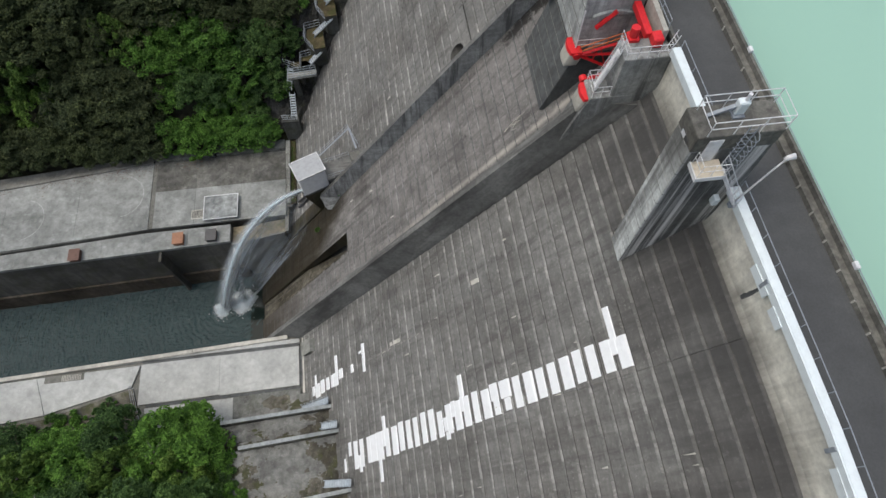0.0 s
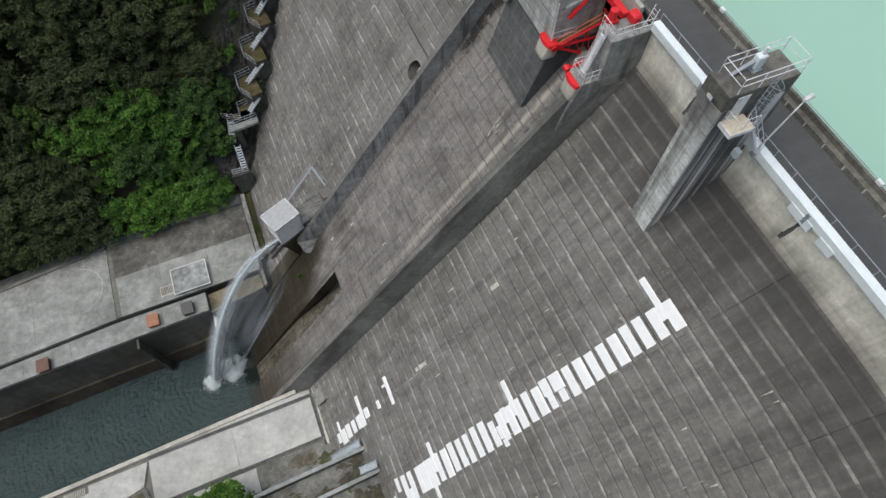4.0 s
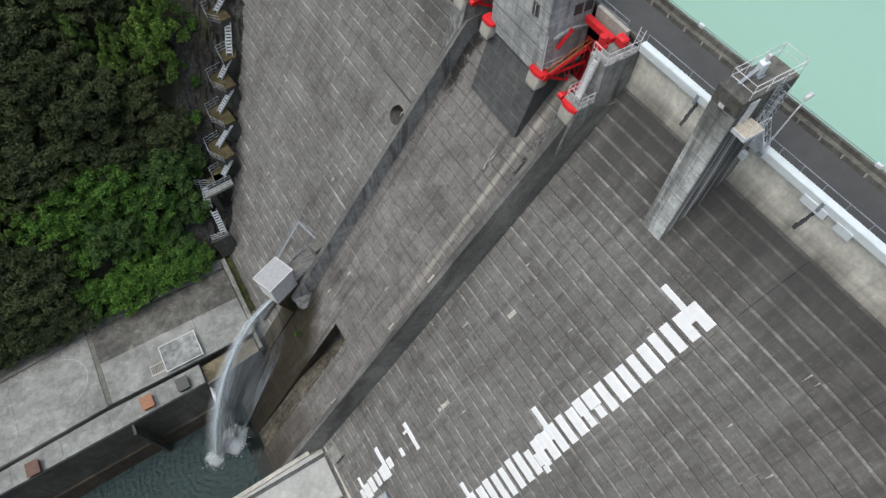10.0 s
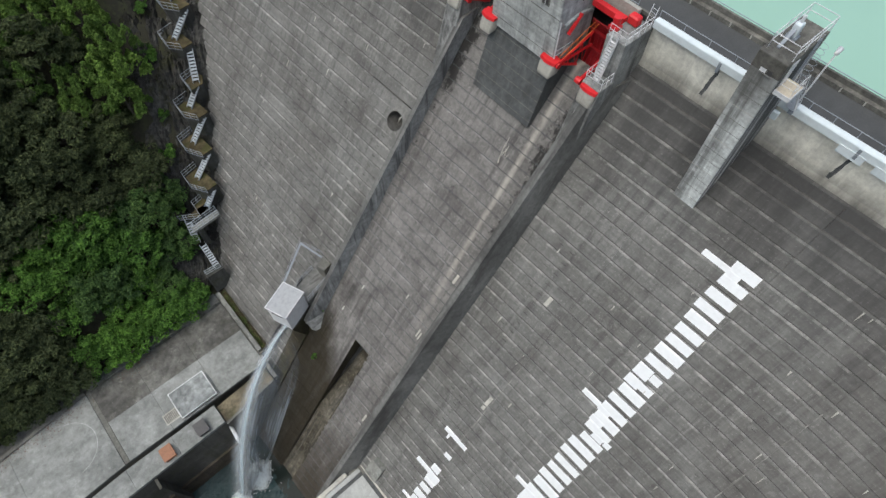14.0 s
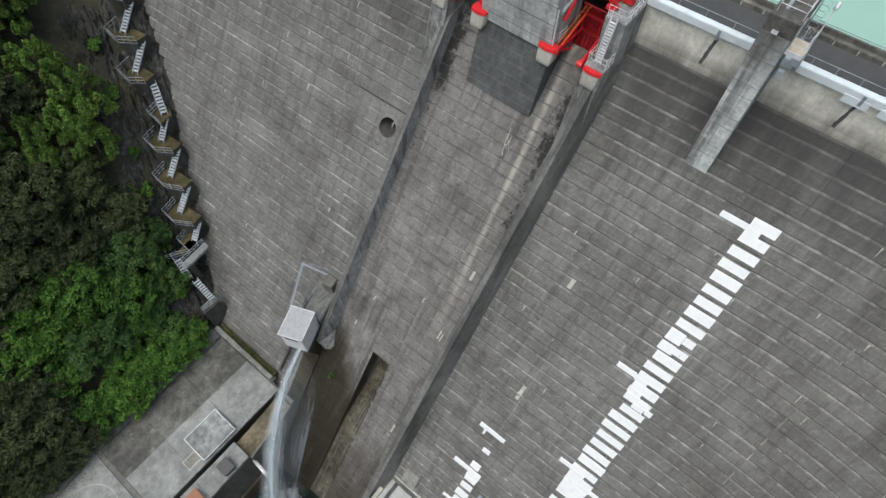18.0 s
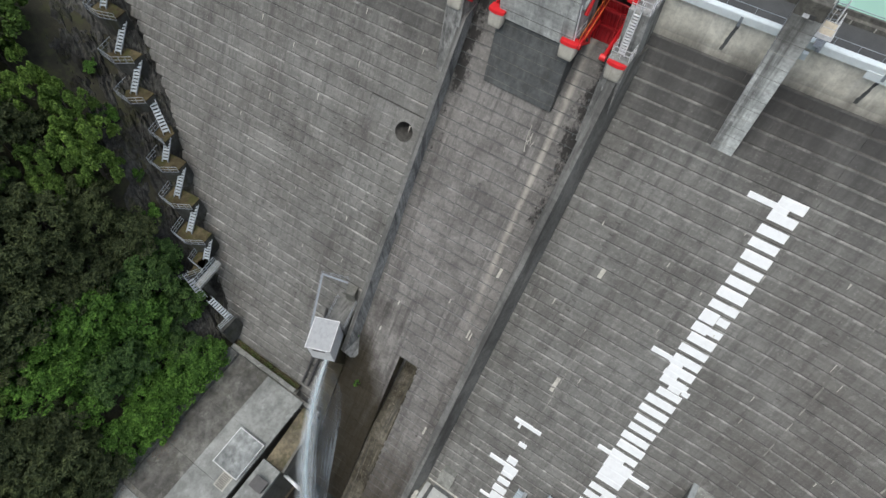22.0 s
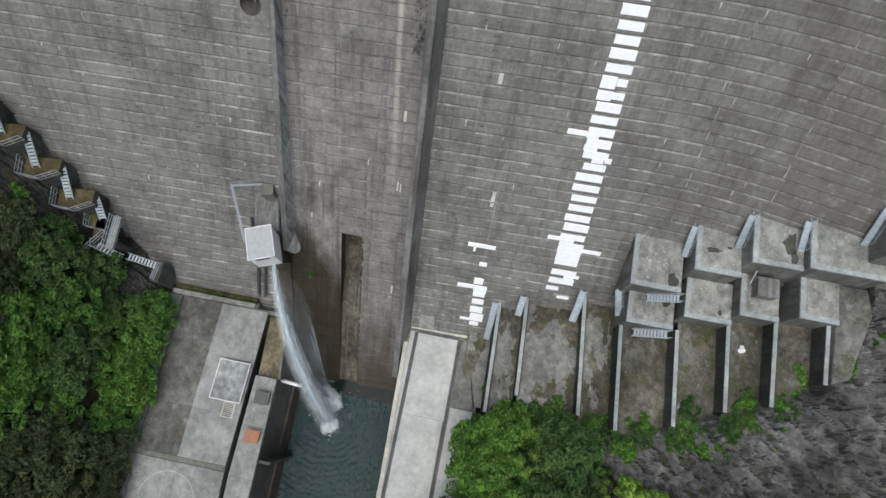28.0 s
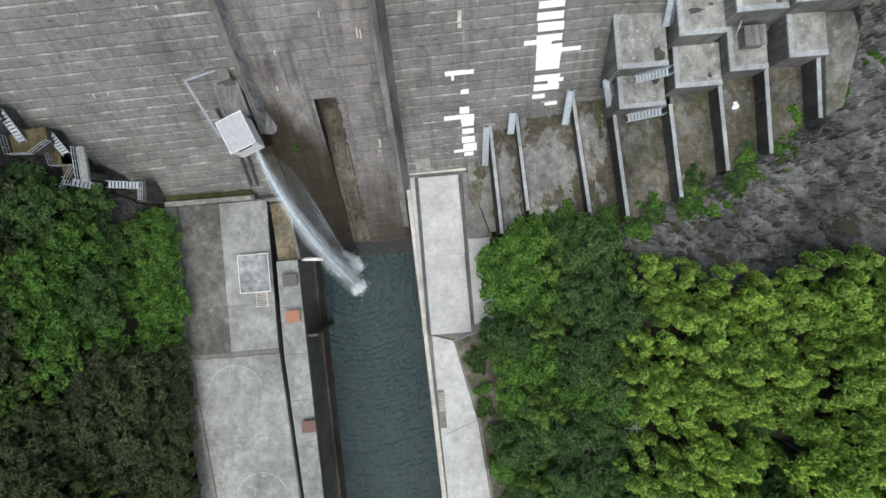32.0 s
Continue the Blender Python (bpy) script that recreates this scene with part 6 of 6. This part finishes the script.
for i, (a, b) in enumerate(FL):
    stair("bank_stair", "galvanised steel stair on the rocky bank beside the dam", a, b, 0.8, PALESTEEL, "left bank stairs", False)
    if i < 8:
        nx = FL[i + 1][0]
        land_t = thing("stair_landing", "mossy concrete landing with railings on the rocky bank", "landing", group="stair landings")
        z = b[2] - 0.1
        ya = face_y(nx[0], z, 0.4)
        xl = b[0] - 1.7
        loop = [(xl, b[1] - 1.3), (b[0] + 1.0, b[1] - 1.4), (nx[0] + 0.7, nx[1] - 1.0), (nx[0] + 0.5, min(ya, nx[1] + 1.0)), (b[0] - 0.9, b[1] + 1.6), (xl - 0.5, b[1] + 1.2)]
        mx, my = sum(p[0] for p in loop) / 6, sum(p[1] for p in loop) / 6
        loop = [(mx + (px - mx) * 0.82, my + (py - my) * 0.82) for px, py in loop]
        slab("base", loop, z - 3.5, z - 0.15, RIBC, land_t)
        slab("mossy_top", loop, z - 0.15, z, MOSSC, land_t)
        railing(land_t, [(xl - 0.4, b[1] + 1.0, z), (xl + 0.1, b[1] - 1.2, z), (b[0] + 0.9, b[1] - 1.3, z), (nx[0] + 0.6, nx[1] - 1.0, z)], 1.05, GALV, 0.9, 3, 0.035)
bridge = thing("stair_bridge", "narrow concrete walkway with rails above the lowest bank stairs", "walkway")
Shape().prism([(-29.3, -7.4, 11.9), (-28.3, -7.4, 11.9), (-28.6, -3.2, 11.9), (-29.6, -3.2, 11.9)], [(-29.3, -7.4, 12.3), (-28.3, -7.4, 12.3), (-28.6, -3.2, 12.3), (-29.6, -3.2, 12.3)]).part("deck", BLOCKTOP, bridge)
Shape().prism([(-29.2, -6.9, 8.0), (-28.4, -6.9, 8.0), (-28.5, -6.1, 8.0), (-29.3, -6.1, 8.0)], [(-29.2, -6.9, 11.9), (-28.4, -6.9, 11.9), (-28.5, -6.1, 11.9), (-29.3, -6.1, 11.9)]).part("pier", RIBC, bridge)
for dx in (0.06, 0.94):
    railing(bridge, [(-29.3 + dx, -7.35, 12.3), (-29.6 + dx, -3.25, 12.3)], 1.0, PALESTEEL, 0.9, 3, 0.035)
foot_rail = thing("landing_rail", "pale steel guard rail at the foot of the bank stairs", "railing")
railing(foot_rail, [(-24.6, -7.2, 7.4), (-24.8, -9.4, 7.4)], 1.0, PALESTEEL, 0.7, 3, 0.04)
Shape().prism([(-25.4, -9.6, 3.0), (-24.2, -9.6, 3.0), (-24.2, -7.0, 3.0), (-25.4, -7.0, 3.0)], [(-25.4, -9.6, 7.4), (-24.2, -9.6, 7.4), (-24.2, -7.0, 7.4), (-25.4, -7.0, 7.4)]).part("landing", RIBC, foot_rail)

# ---------------------------------------------------------------- ground and rock
EDGE_X = [(-140, 105), (-70, 47), (-52.6, 33), (-44, 26.4), (-38.2, 19.6), (-34.6, 15.6), (-30.5, 10.8), (-28.2, 8), (-24.6, 3.5)]


def left_z(x):
    return max(TZ - 0.3, table(EDGE_X, x) - 3.4)


def ground_z(x, y):
    if x < -24.4:
        return left_z(x)
    if x < 18.4:
        return -12.0
    near = -4.5 * max(0.0, min(1.0, (y + 18) / 2.5)) if x < 66 else 0.0
    return 1.2 + 0.46 * (x - 18) + near


xs = [-600, -300, -200, -140] + steps(-110, -25, 60) + [-24.5, -24.3, -12, 12, 18.3, 18.5] + steps(19, 110, 60) + [150, 220, 320, 700]
ys = [-900, -400, -250, -160] + steps(-120, 16, 80)
Shape().sheet([[(x, y, ground_z(x, y) + (0.8 * noise.noise((x * 0.17, y * 0.17, 0)) if not -25.5 < x < 19 else 0)) for x in xs] for y in ys]).part("bank", SOIL, tagged(new("ground"), "dark forest soil on the steep valley sides", "ground", kind="structure"))


def rock_patch(name, label, rows, bed, fine, material, pits=0.0):
    """Craggy bedded rock on a sheet given as rows of (x, y, z); bed: direction across the strata; pits: depth of weathered hollows."""
    out = []
    for row in rows:
        line = []
        for x, y, z in row:
            n1 = noise.fractal((x * 0.35, y * 0.35, 1.0), 0.9, 2.0, 6)
            across = (x * bed[0] + y * bed[1]) * fine + 1.6 * n1
            along = x * bed[1] - y * bed[0]
            saw = across - math.floor(across)
            block_n = noise.cell((math.floor(across) * 1.0, along * 0.45 + 0.6 * n1, 2.0))
            rough_z = (0.82 * saw + 0.77 * block_n) / fine ** 0.9
            if pits:
                hollow = noise.fractal((across * 0.8, along * 0.42, 5.0), 0.7, 2.0, 4)
                rough_z = 0.4 * rough_z - pits * max(0.0, min(1.0, (hollow - 0.22) * 5.0))
            line.append((x + 0.25 * n1, y + 0.2 * n1, z + 1.0 * n1 + rough_z - 0.4))
        out.append(line)
    return Shape().sheet(out).part("rock_surface", material, tagged(new(name), label, "rock", kind="structure"))


rows = []
for x in steps(-74, -25.5, 220):
    z0 = table(EDGE_X, x)
    yt = face_y(x, z0) + 2.5
    rows.append([(x, yt - 15.5 * k / 70, left_z(x) + 2.2 - 2.2 * k / 70) for k in range(71)])
rock_patch("rock_bank_left", "dark craggy rock beside the dam and its stairs", rows, (0.5, 0.85), 2.2, LEFTROCK)
rows = []
for y in steps(9, -30, 240):
    line = []
    for x in steps(24, 85, 320):
        tip = table([(17, -17.5), (22, -15), (30, -16.5), (36, -17), (40, -15.5), (45, -13), (50, -11), (53.5, -9), (55.5, -6.5), (57.2, 1.0), (57.8, 6), (62, 8), (72, 12)], x)
        z = 1.2 + 0.46 * (x - 18) + 0.8
        if y > tip:
            z -= min(7.0, 1.6 * (y - tip))
        line.append((x, y, z))
    rows.append(line)
rock_patch("rock_bank_right", "grey layered rock slope below the stepped blocks", rows, (0.75, 0.66), 1.3, ROCK, 0.8)

# ---------------------------------------------------------------- trees
LEAF_DARK = leafy("dark_olive_leaf", (0.036, 0.053, 0.026), (0.125, 0.155, 0.072))
LEAF_MID = leafy("green_leaf", (0.037, 0.083, 0.029), (0.142, 0.243, 0.08))
LEAF_MAPLE = leafy("fresh_maple_leaf", (0.042, 0.1, 0.022), (0.175, 0.345, 0.068))
LEAF_LIME = leafy("yellow_green_leaf", (0.115, 0.225, 0.038), (0.41, 0.59, 0.12))
LEAF_TUFT = leafy("olive_tuft_leaf", (0.06, 0.115, 0.026), (0.21, 0.34, 0.078))
BARK = concrete("bark", (0.035, 0.03, 0.024), (0.09, 0.08, 0.065), grain=4)
DEADW = concrete("dead_wood", (0.2, 0.19, 0.17), (0.36, 0.34, 0.31), grain=5)


def crown_mesh(name, material, seed, radius, height, lobes, per_lobe, leaf, flat, lobe=0.33, tall=0.62):
    """Leaf sprays on many small lobes that fill an uneven dome; flat: how level the sprays lie."""
    g = random.Random(seed)
    v, f = [], []
    centres = []
    for _ in range(lobes):
        a, d = g.uniform(0, 6.283), radius * math.sqrt(g.random()) * 0.95
        top = height * (1 - 0.62 * (d / radius) ** 2) * g.uniform(0.6, 1.08)
        centres.append((d * math.cos(a), d * math.sin(a), top, g.uniform(0.45, 1.0) * radius * lobe))
    for cx, cy, cz, r in centres:
        for _ in range(per_lobe):
            u, w = g.uniform(-0.25, 1.0), g.uniform(0, 6.283)
            q = math.sqrt(max(0.0, 1 - u * u))
            rr = r * g.uniform(0.75, 1.12)
            n = Vector((q * math.cos(w), q * math.sin(w), u))
            p = Vector((cx, cy, cz)) + Vector((n.x * rr * (1 - 0.55 * max(0.0, u) * (tall > 1)), n.y * rr * (1 - 0.55 * max(0.0, u) * (tall > 1)), n.z * rr * tall))
            n = (n * (1 - flat) + Vector((g.gauss(0, 0.35), g.gauss(0, 0.35), flat + 0.25))).normalized()
            t = n.orthogonal().normalized()
            b = n.cross(t)
            w = g.uniform(0, 6.283)
            t, b = t * math.cos(w) + b * math.sin(w), b * math.cos(w) - t * math.sin(w)
            s = leaf * g.uniform(0.6, 1.35)
            k = len(v)
            v += [tuple(p - t * s), tuple(p - b * s * 0.42 + n * s * 0.16), tuple(p + t * s * 0.9 - n * s * 0.25), tuple(p + b * s * 0.42 + n * s * 0.16)]
            f += [(k, k + 1, k + 2, k + 3)]
    me = bpy.data.meshes.new(name)
    me.from_pydata(v, [], f)
    me.materials.append(material)
    return me, centres


def make_tree(name, label, material, seed, radius, height, lobes, per_lobe, leaf, flat=0.35, lobe=0.26, tall=0.62):
    top = thing(name, label, "tree", at=(0, 0, -500))
    me, centres = crown_mesh("crown", material, seed, radius, height, lobes, per_lobe, leaf, flat, lobe, tall)
    c = new("crown", me)
    c.parent = top
    g = random.Random(seed)
    lean = Vector((g.uniform(-0.3, 0.3), g.uniform(-0.3, 0.3), height * 0.7))
    s = Shape().tube([(0, 0, -2.5), lean * 0.5, lean], 0.26, 7, 0.1)
    s.part("trunk", BARK, top)
    for cx, cy, cz, r in centres[:3]:
        Shape().tube([lean * 0.45, (cx * 0.5, cy * 0.5, cz * 0.72), (cx, cy, cz - 0.2)], 0.09, 4, 0.03).part("limb", BARK, top)
    return top


KINDS = {
    "dark": [make_tree("broadleaf_tree", "dark olive-green broadleaf tree in dense forest", LEAF_DARK, 10 + i, 3.4, 6.4, 72, 62, 0.23, 0.5) for i in range(4)],
    "mid": [make_tree("broadleaf_tree", "deep green broadleaf tree on the steep bank", LEAF_MID, 20 + i, 3.0, 6.0, 70, 60, 0.2, 0.3) for i in range(4)],
    "maple": [make_tree("maple_tree", "fresh bright green maple tree at the forest edge", LEAF_MAPLE, 30 + i, 3.0, 6.2, 70, 62, 0.21, 0.45) for i in range(3)],
    "tuft": [make_tree("bamboo_clump", "olive-green bamboo clump with soft plumes on the upper bank", LEAF_TUFT, 50 + i, 2.6, 6.6, 36, 110, 0.21, 0.1, 0.22, 1.8) for i in range(3)],
    "lime": [make_tree("bamboo_clump", "feathery yellow-green tree in a dense stand", LEAF_LIME, 40 + i, 2.9, 7.8, 34, 120, 0.24, 0.0, 0.25, 2.3) for i in range(4)],
}
tr = random.Random(17)
taken = []


def plant(kind, x, y, z, size):
    o = copy_thing(tr.choice(KINDS[kind]), Matrix.LocRotScale((x, y, z), Euler((tr.uniform(-0.06, 0.06), tr.uniform(-0.06, 0.06), tr.uniform(0, 6.28))), None))
    o.scale = (size * tr.uniform(0.9, 1.1), size * tr.uniform(0.9, 1.1), size * tr.uniform(0.85, 1.15))
    return o


def scatter(count, x0, x1, y0, y1, gap, rule):
    made = 0
    for _ in range(count * 30):
        if made >= count:
            break
        x, y = tr.uniform(x0, x1), tr.uniform(y0, y1)
        kind = rule(x, y)
        if kind is None or any((x - a) ** 2 + (y - b) ** 2 < gap * gap for a, b in taken):
            continue
        taken.append((x, y))
        made += 1
        plant(kind, x, y, ground_z(x, y) - 0.4, tr.uniform(0.75, 1.4))


def left_rule(x, y):
    lim = face_y(x, table(EDGE_X, x)) - table([(-62, 17.0), (-46, 13.0), (-38, 9.5), (-31, 7.0), (-25, 5.5)], x)
    if y > lim or x > -24.6:
        return None
    if -37 < x and -28 < y:
        return "maple" if tr.random() < 0.62 else "mid"
    if x < -41 and y > -13:
        return "tuft" if tr.random() < 0.8 else "dark"
    return "dark" if tr.random() < 0.86 else "tuft"


def right_rule(x, y):
    edge = 19.5 if y > -30 else 17.5
    if x < edge or y > table([(19, -18.6), (33, -19.6), (38, -22.5), (42, -25.0), (60, -25.5)], x):
        return None
    if x > 34 and y < -24.0:
        return "lime" if tr.random() < 0.95 else "mid"
    return tr.choice(("mid", "mid", "mid", "maple", "maple", "tuft"))


for y in steps(-13.5, -70, 17):
    taken.append((-24.8, y))
    plant("maple" if y > -29 else "dark", -24.8 + tr.uniform(-0.6, 0.5), y, TZ - 0.5, tr.uniform(0.8, 1.1))
scatter(330, -80, -24.5, -72, 8, 2.5, left_rule)
scatter(230, 18, 74, -66, -14, 2.55, right_rule)
for kind in KINDS.values():
    for o in kind:
        for c in list(o.children_recursive):
            bpy.data.objects.remove(c)
        bpy.data.objects.remove(o)

# shrubs on the rib terraces, landings and rock
SHRUBS = []
for i, m in enumerate((LEAF_MAPLE, LEAF_MID)):
    top = thing("shrub", "low bushy green shrub growing on the concrete terraces", "shrub", "bank shrubs", at=(0, 0, -500))
    me, _ = crown_mesh("foliage", m, 60 + i, 0.9, 0.9, 9, 60, 0.2, 0.3)
    c = new("foliage", me)
    c.parent = top
    Shape().tube([(0, 0, -0.4), (0, 0, 0.5)], 0.04, 5, 0.02).part("stem", BARK, top)
    SHRUBS.append(top)
spots = [(14.5, -33.5, 1.2), (15.5, -35.5, 1.2), (16.5, -38, 1.2), (16.8, -41, 1.2), (17.5, -44, 1.2), (17.8, -33, 1.2), (16.2, -33.0, 1.2), (18.0, -48, 1.2), (18.3, -53, 1.2), (42.0, -12.0, 12.0), (43.0, -13.8, 11.4), (47.5, -10.0, 13.8), (46.4, -11.4, 13.4), (51.2, -7.5, 15.6), (52.6, -9.0, 15.4), (51.5, -9.8, 15.0), (50.2, -8.6, 15.0), (57, -6.5, 17.6), (55.8, -5.0, 18.2), (37.5, -14.5, 9.6), (36.0, -15.0, 9.2), (31.6, -14.4, 6.2), (30.8, -15.6, 6.0), (34.6, -15.5, 8.0), (41.4, -1.8, 14.4), (48.0, -13.0, 14.5), (54.5, -10.5, 16.4), (50, -14, 15.5), (41.5, -16.5, 11.8), (45, -16, 13), (-47.5, 1.5, 25.5), (-46.5, 0.5, 25.0), (-48.2, 0.8, 25.8), (-42, -1.5, 20), (-38, -4, 17), (-33, -7, 12), (-29, -9, 8.0), (-51, 4, 29), (20.5, -13.5, 3.0), (26, -13.8, 4.6), (24.5, -14.4, 4.0), (58.5, -2.5, 19.5), (59.5, -3.5, 20), (62, -2, 21)]
for (x, _, ye, zt), nxt in zip(RIBS[1:7], RIBS[2:]):
    for _ in range(5):
        spots.append((tr.uniform(x + 1.0, nxt[0] - 0.3), min(ye, nxt[2]) + tr.uniform(-1.8, 1.0), zt - 1.5))
for x, y, z in spots:
    for _ in range(2):
        s = tr.uniform(0.7, 1.6)
        o = copy_thing(tr.choice(SHRUBS), Matrix.LocRotScale((x + tr.uniform(-0.7, 0.7), y + tr.uniform(-0.7, 0.7), z), Euler((0, 0, tr.uniform(0, 6.28))), None))
        o.scale = (s, s, s * tr.uniform(0.8, 1.2))
for x, y, z, q in ((-5.1, -4.7, 7.0, 0.4), (-5.3, -4.9, 6.4, 0.3), (-7.5, -0.9, 12.2, 0.45), (-7.55, 0.2, 13.6, 0.35), (-7.5, -1.8, 11.0, 0.4)):
    o = copy_thing(SHRUBS[0], Matrix.LocRotScale((x, y, z), Euler((0, 0, tr.uniform(0, 6.28))), None))
    o.scale = (q, q, q)
for o in SHRUBS:
    for c in list(o.children_recursive):
        bpy.data.objects.remove(c)
    bpy.data.objects.remove(o)
spots2 = [(tr.uniform(20.5, 34), tr.uniform(-50, -19)) for _ in range(3)]
for x, y in (*spots2, (23.5, -25.0), (26.8, -31.0), (28.0, -36.0), (25.0, -41.0), (29, -44)):
    d = thing("dead_tree", "bleached bare branches among the green trees", "dead tree", "dead trees", at=(x, y, ground_z(x, y)))
    h = tr.uniform(4.2, 6.0)
    tip = Vector((tr.uniform(-1.5, 1.5), tr.uniform(-1.5, 1.5), h))
    Shape().tube([(0, 0, -1), tip * 0.5, tip], 0.12, 5, 0.05).part("trunk", DEADW, d)
    for _ in range(18):
        a = tip * tr.uniform(0.55, 1.0)
        w = tr.uniform(0, 6.28)
        b = a + Vector((math.cos(w), math.sin(w), tr.uniform(-0.1, 0.5))) * tr.uniform(0.8, 2.0)
        Shape().tube([a, a.lerp(b, 0.5) + Vector((0, 0, 0.15)), b], 0.04, 4, 0.012).part("branch", DEADW, d)
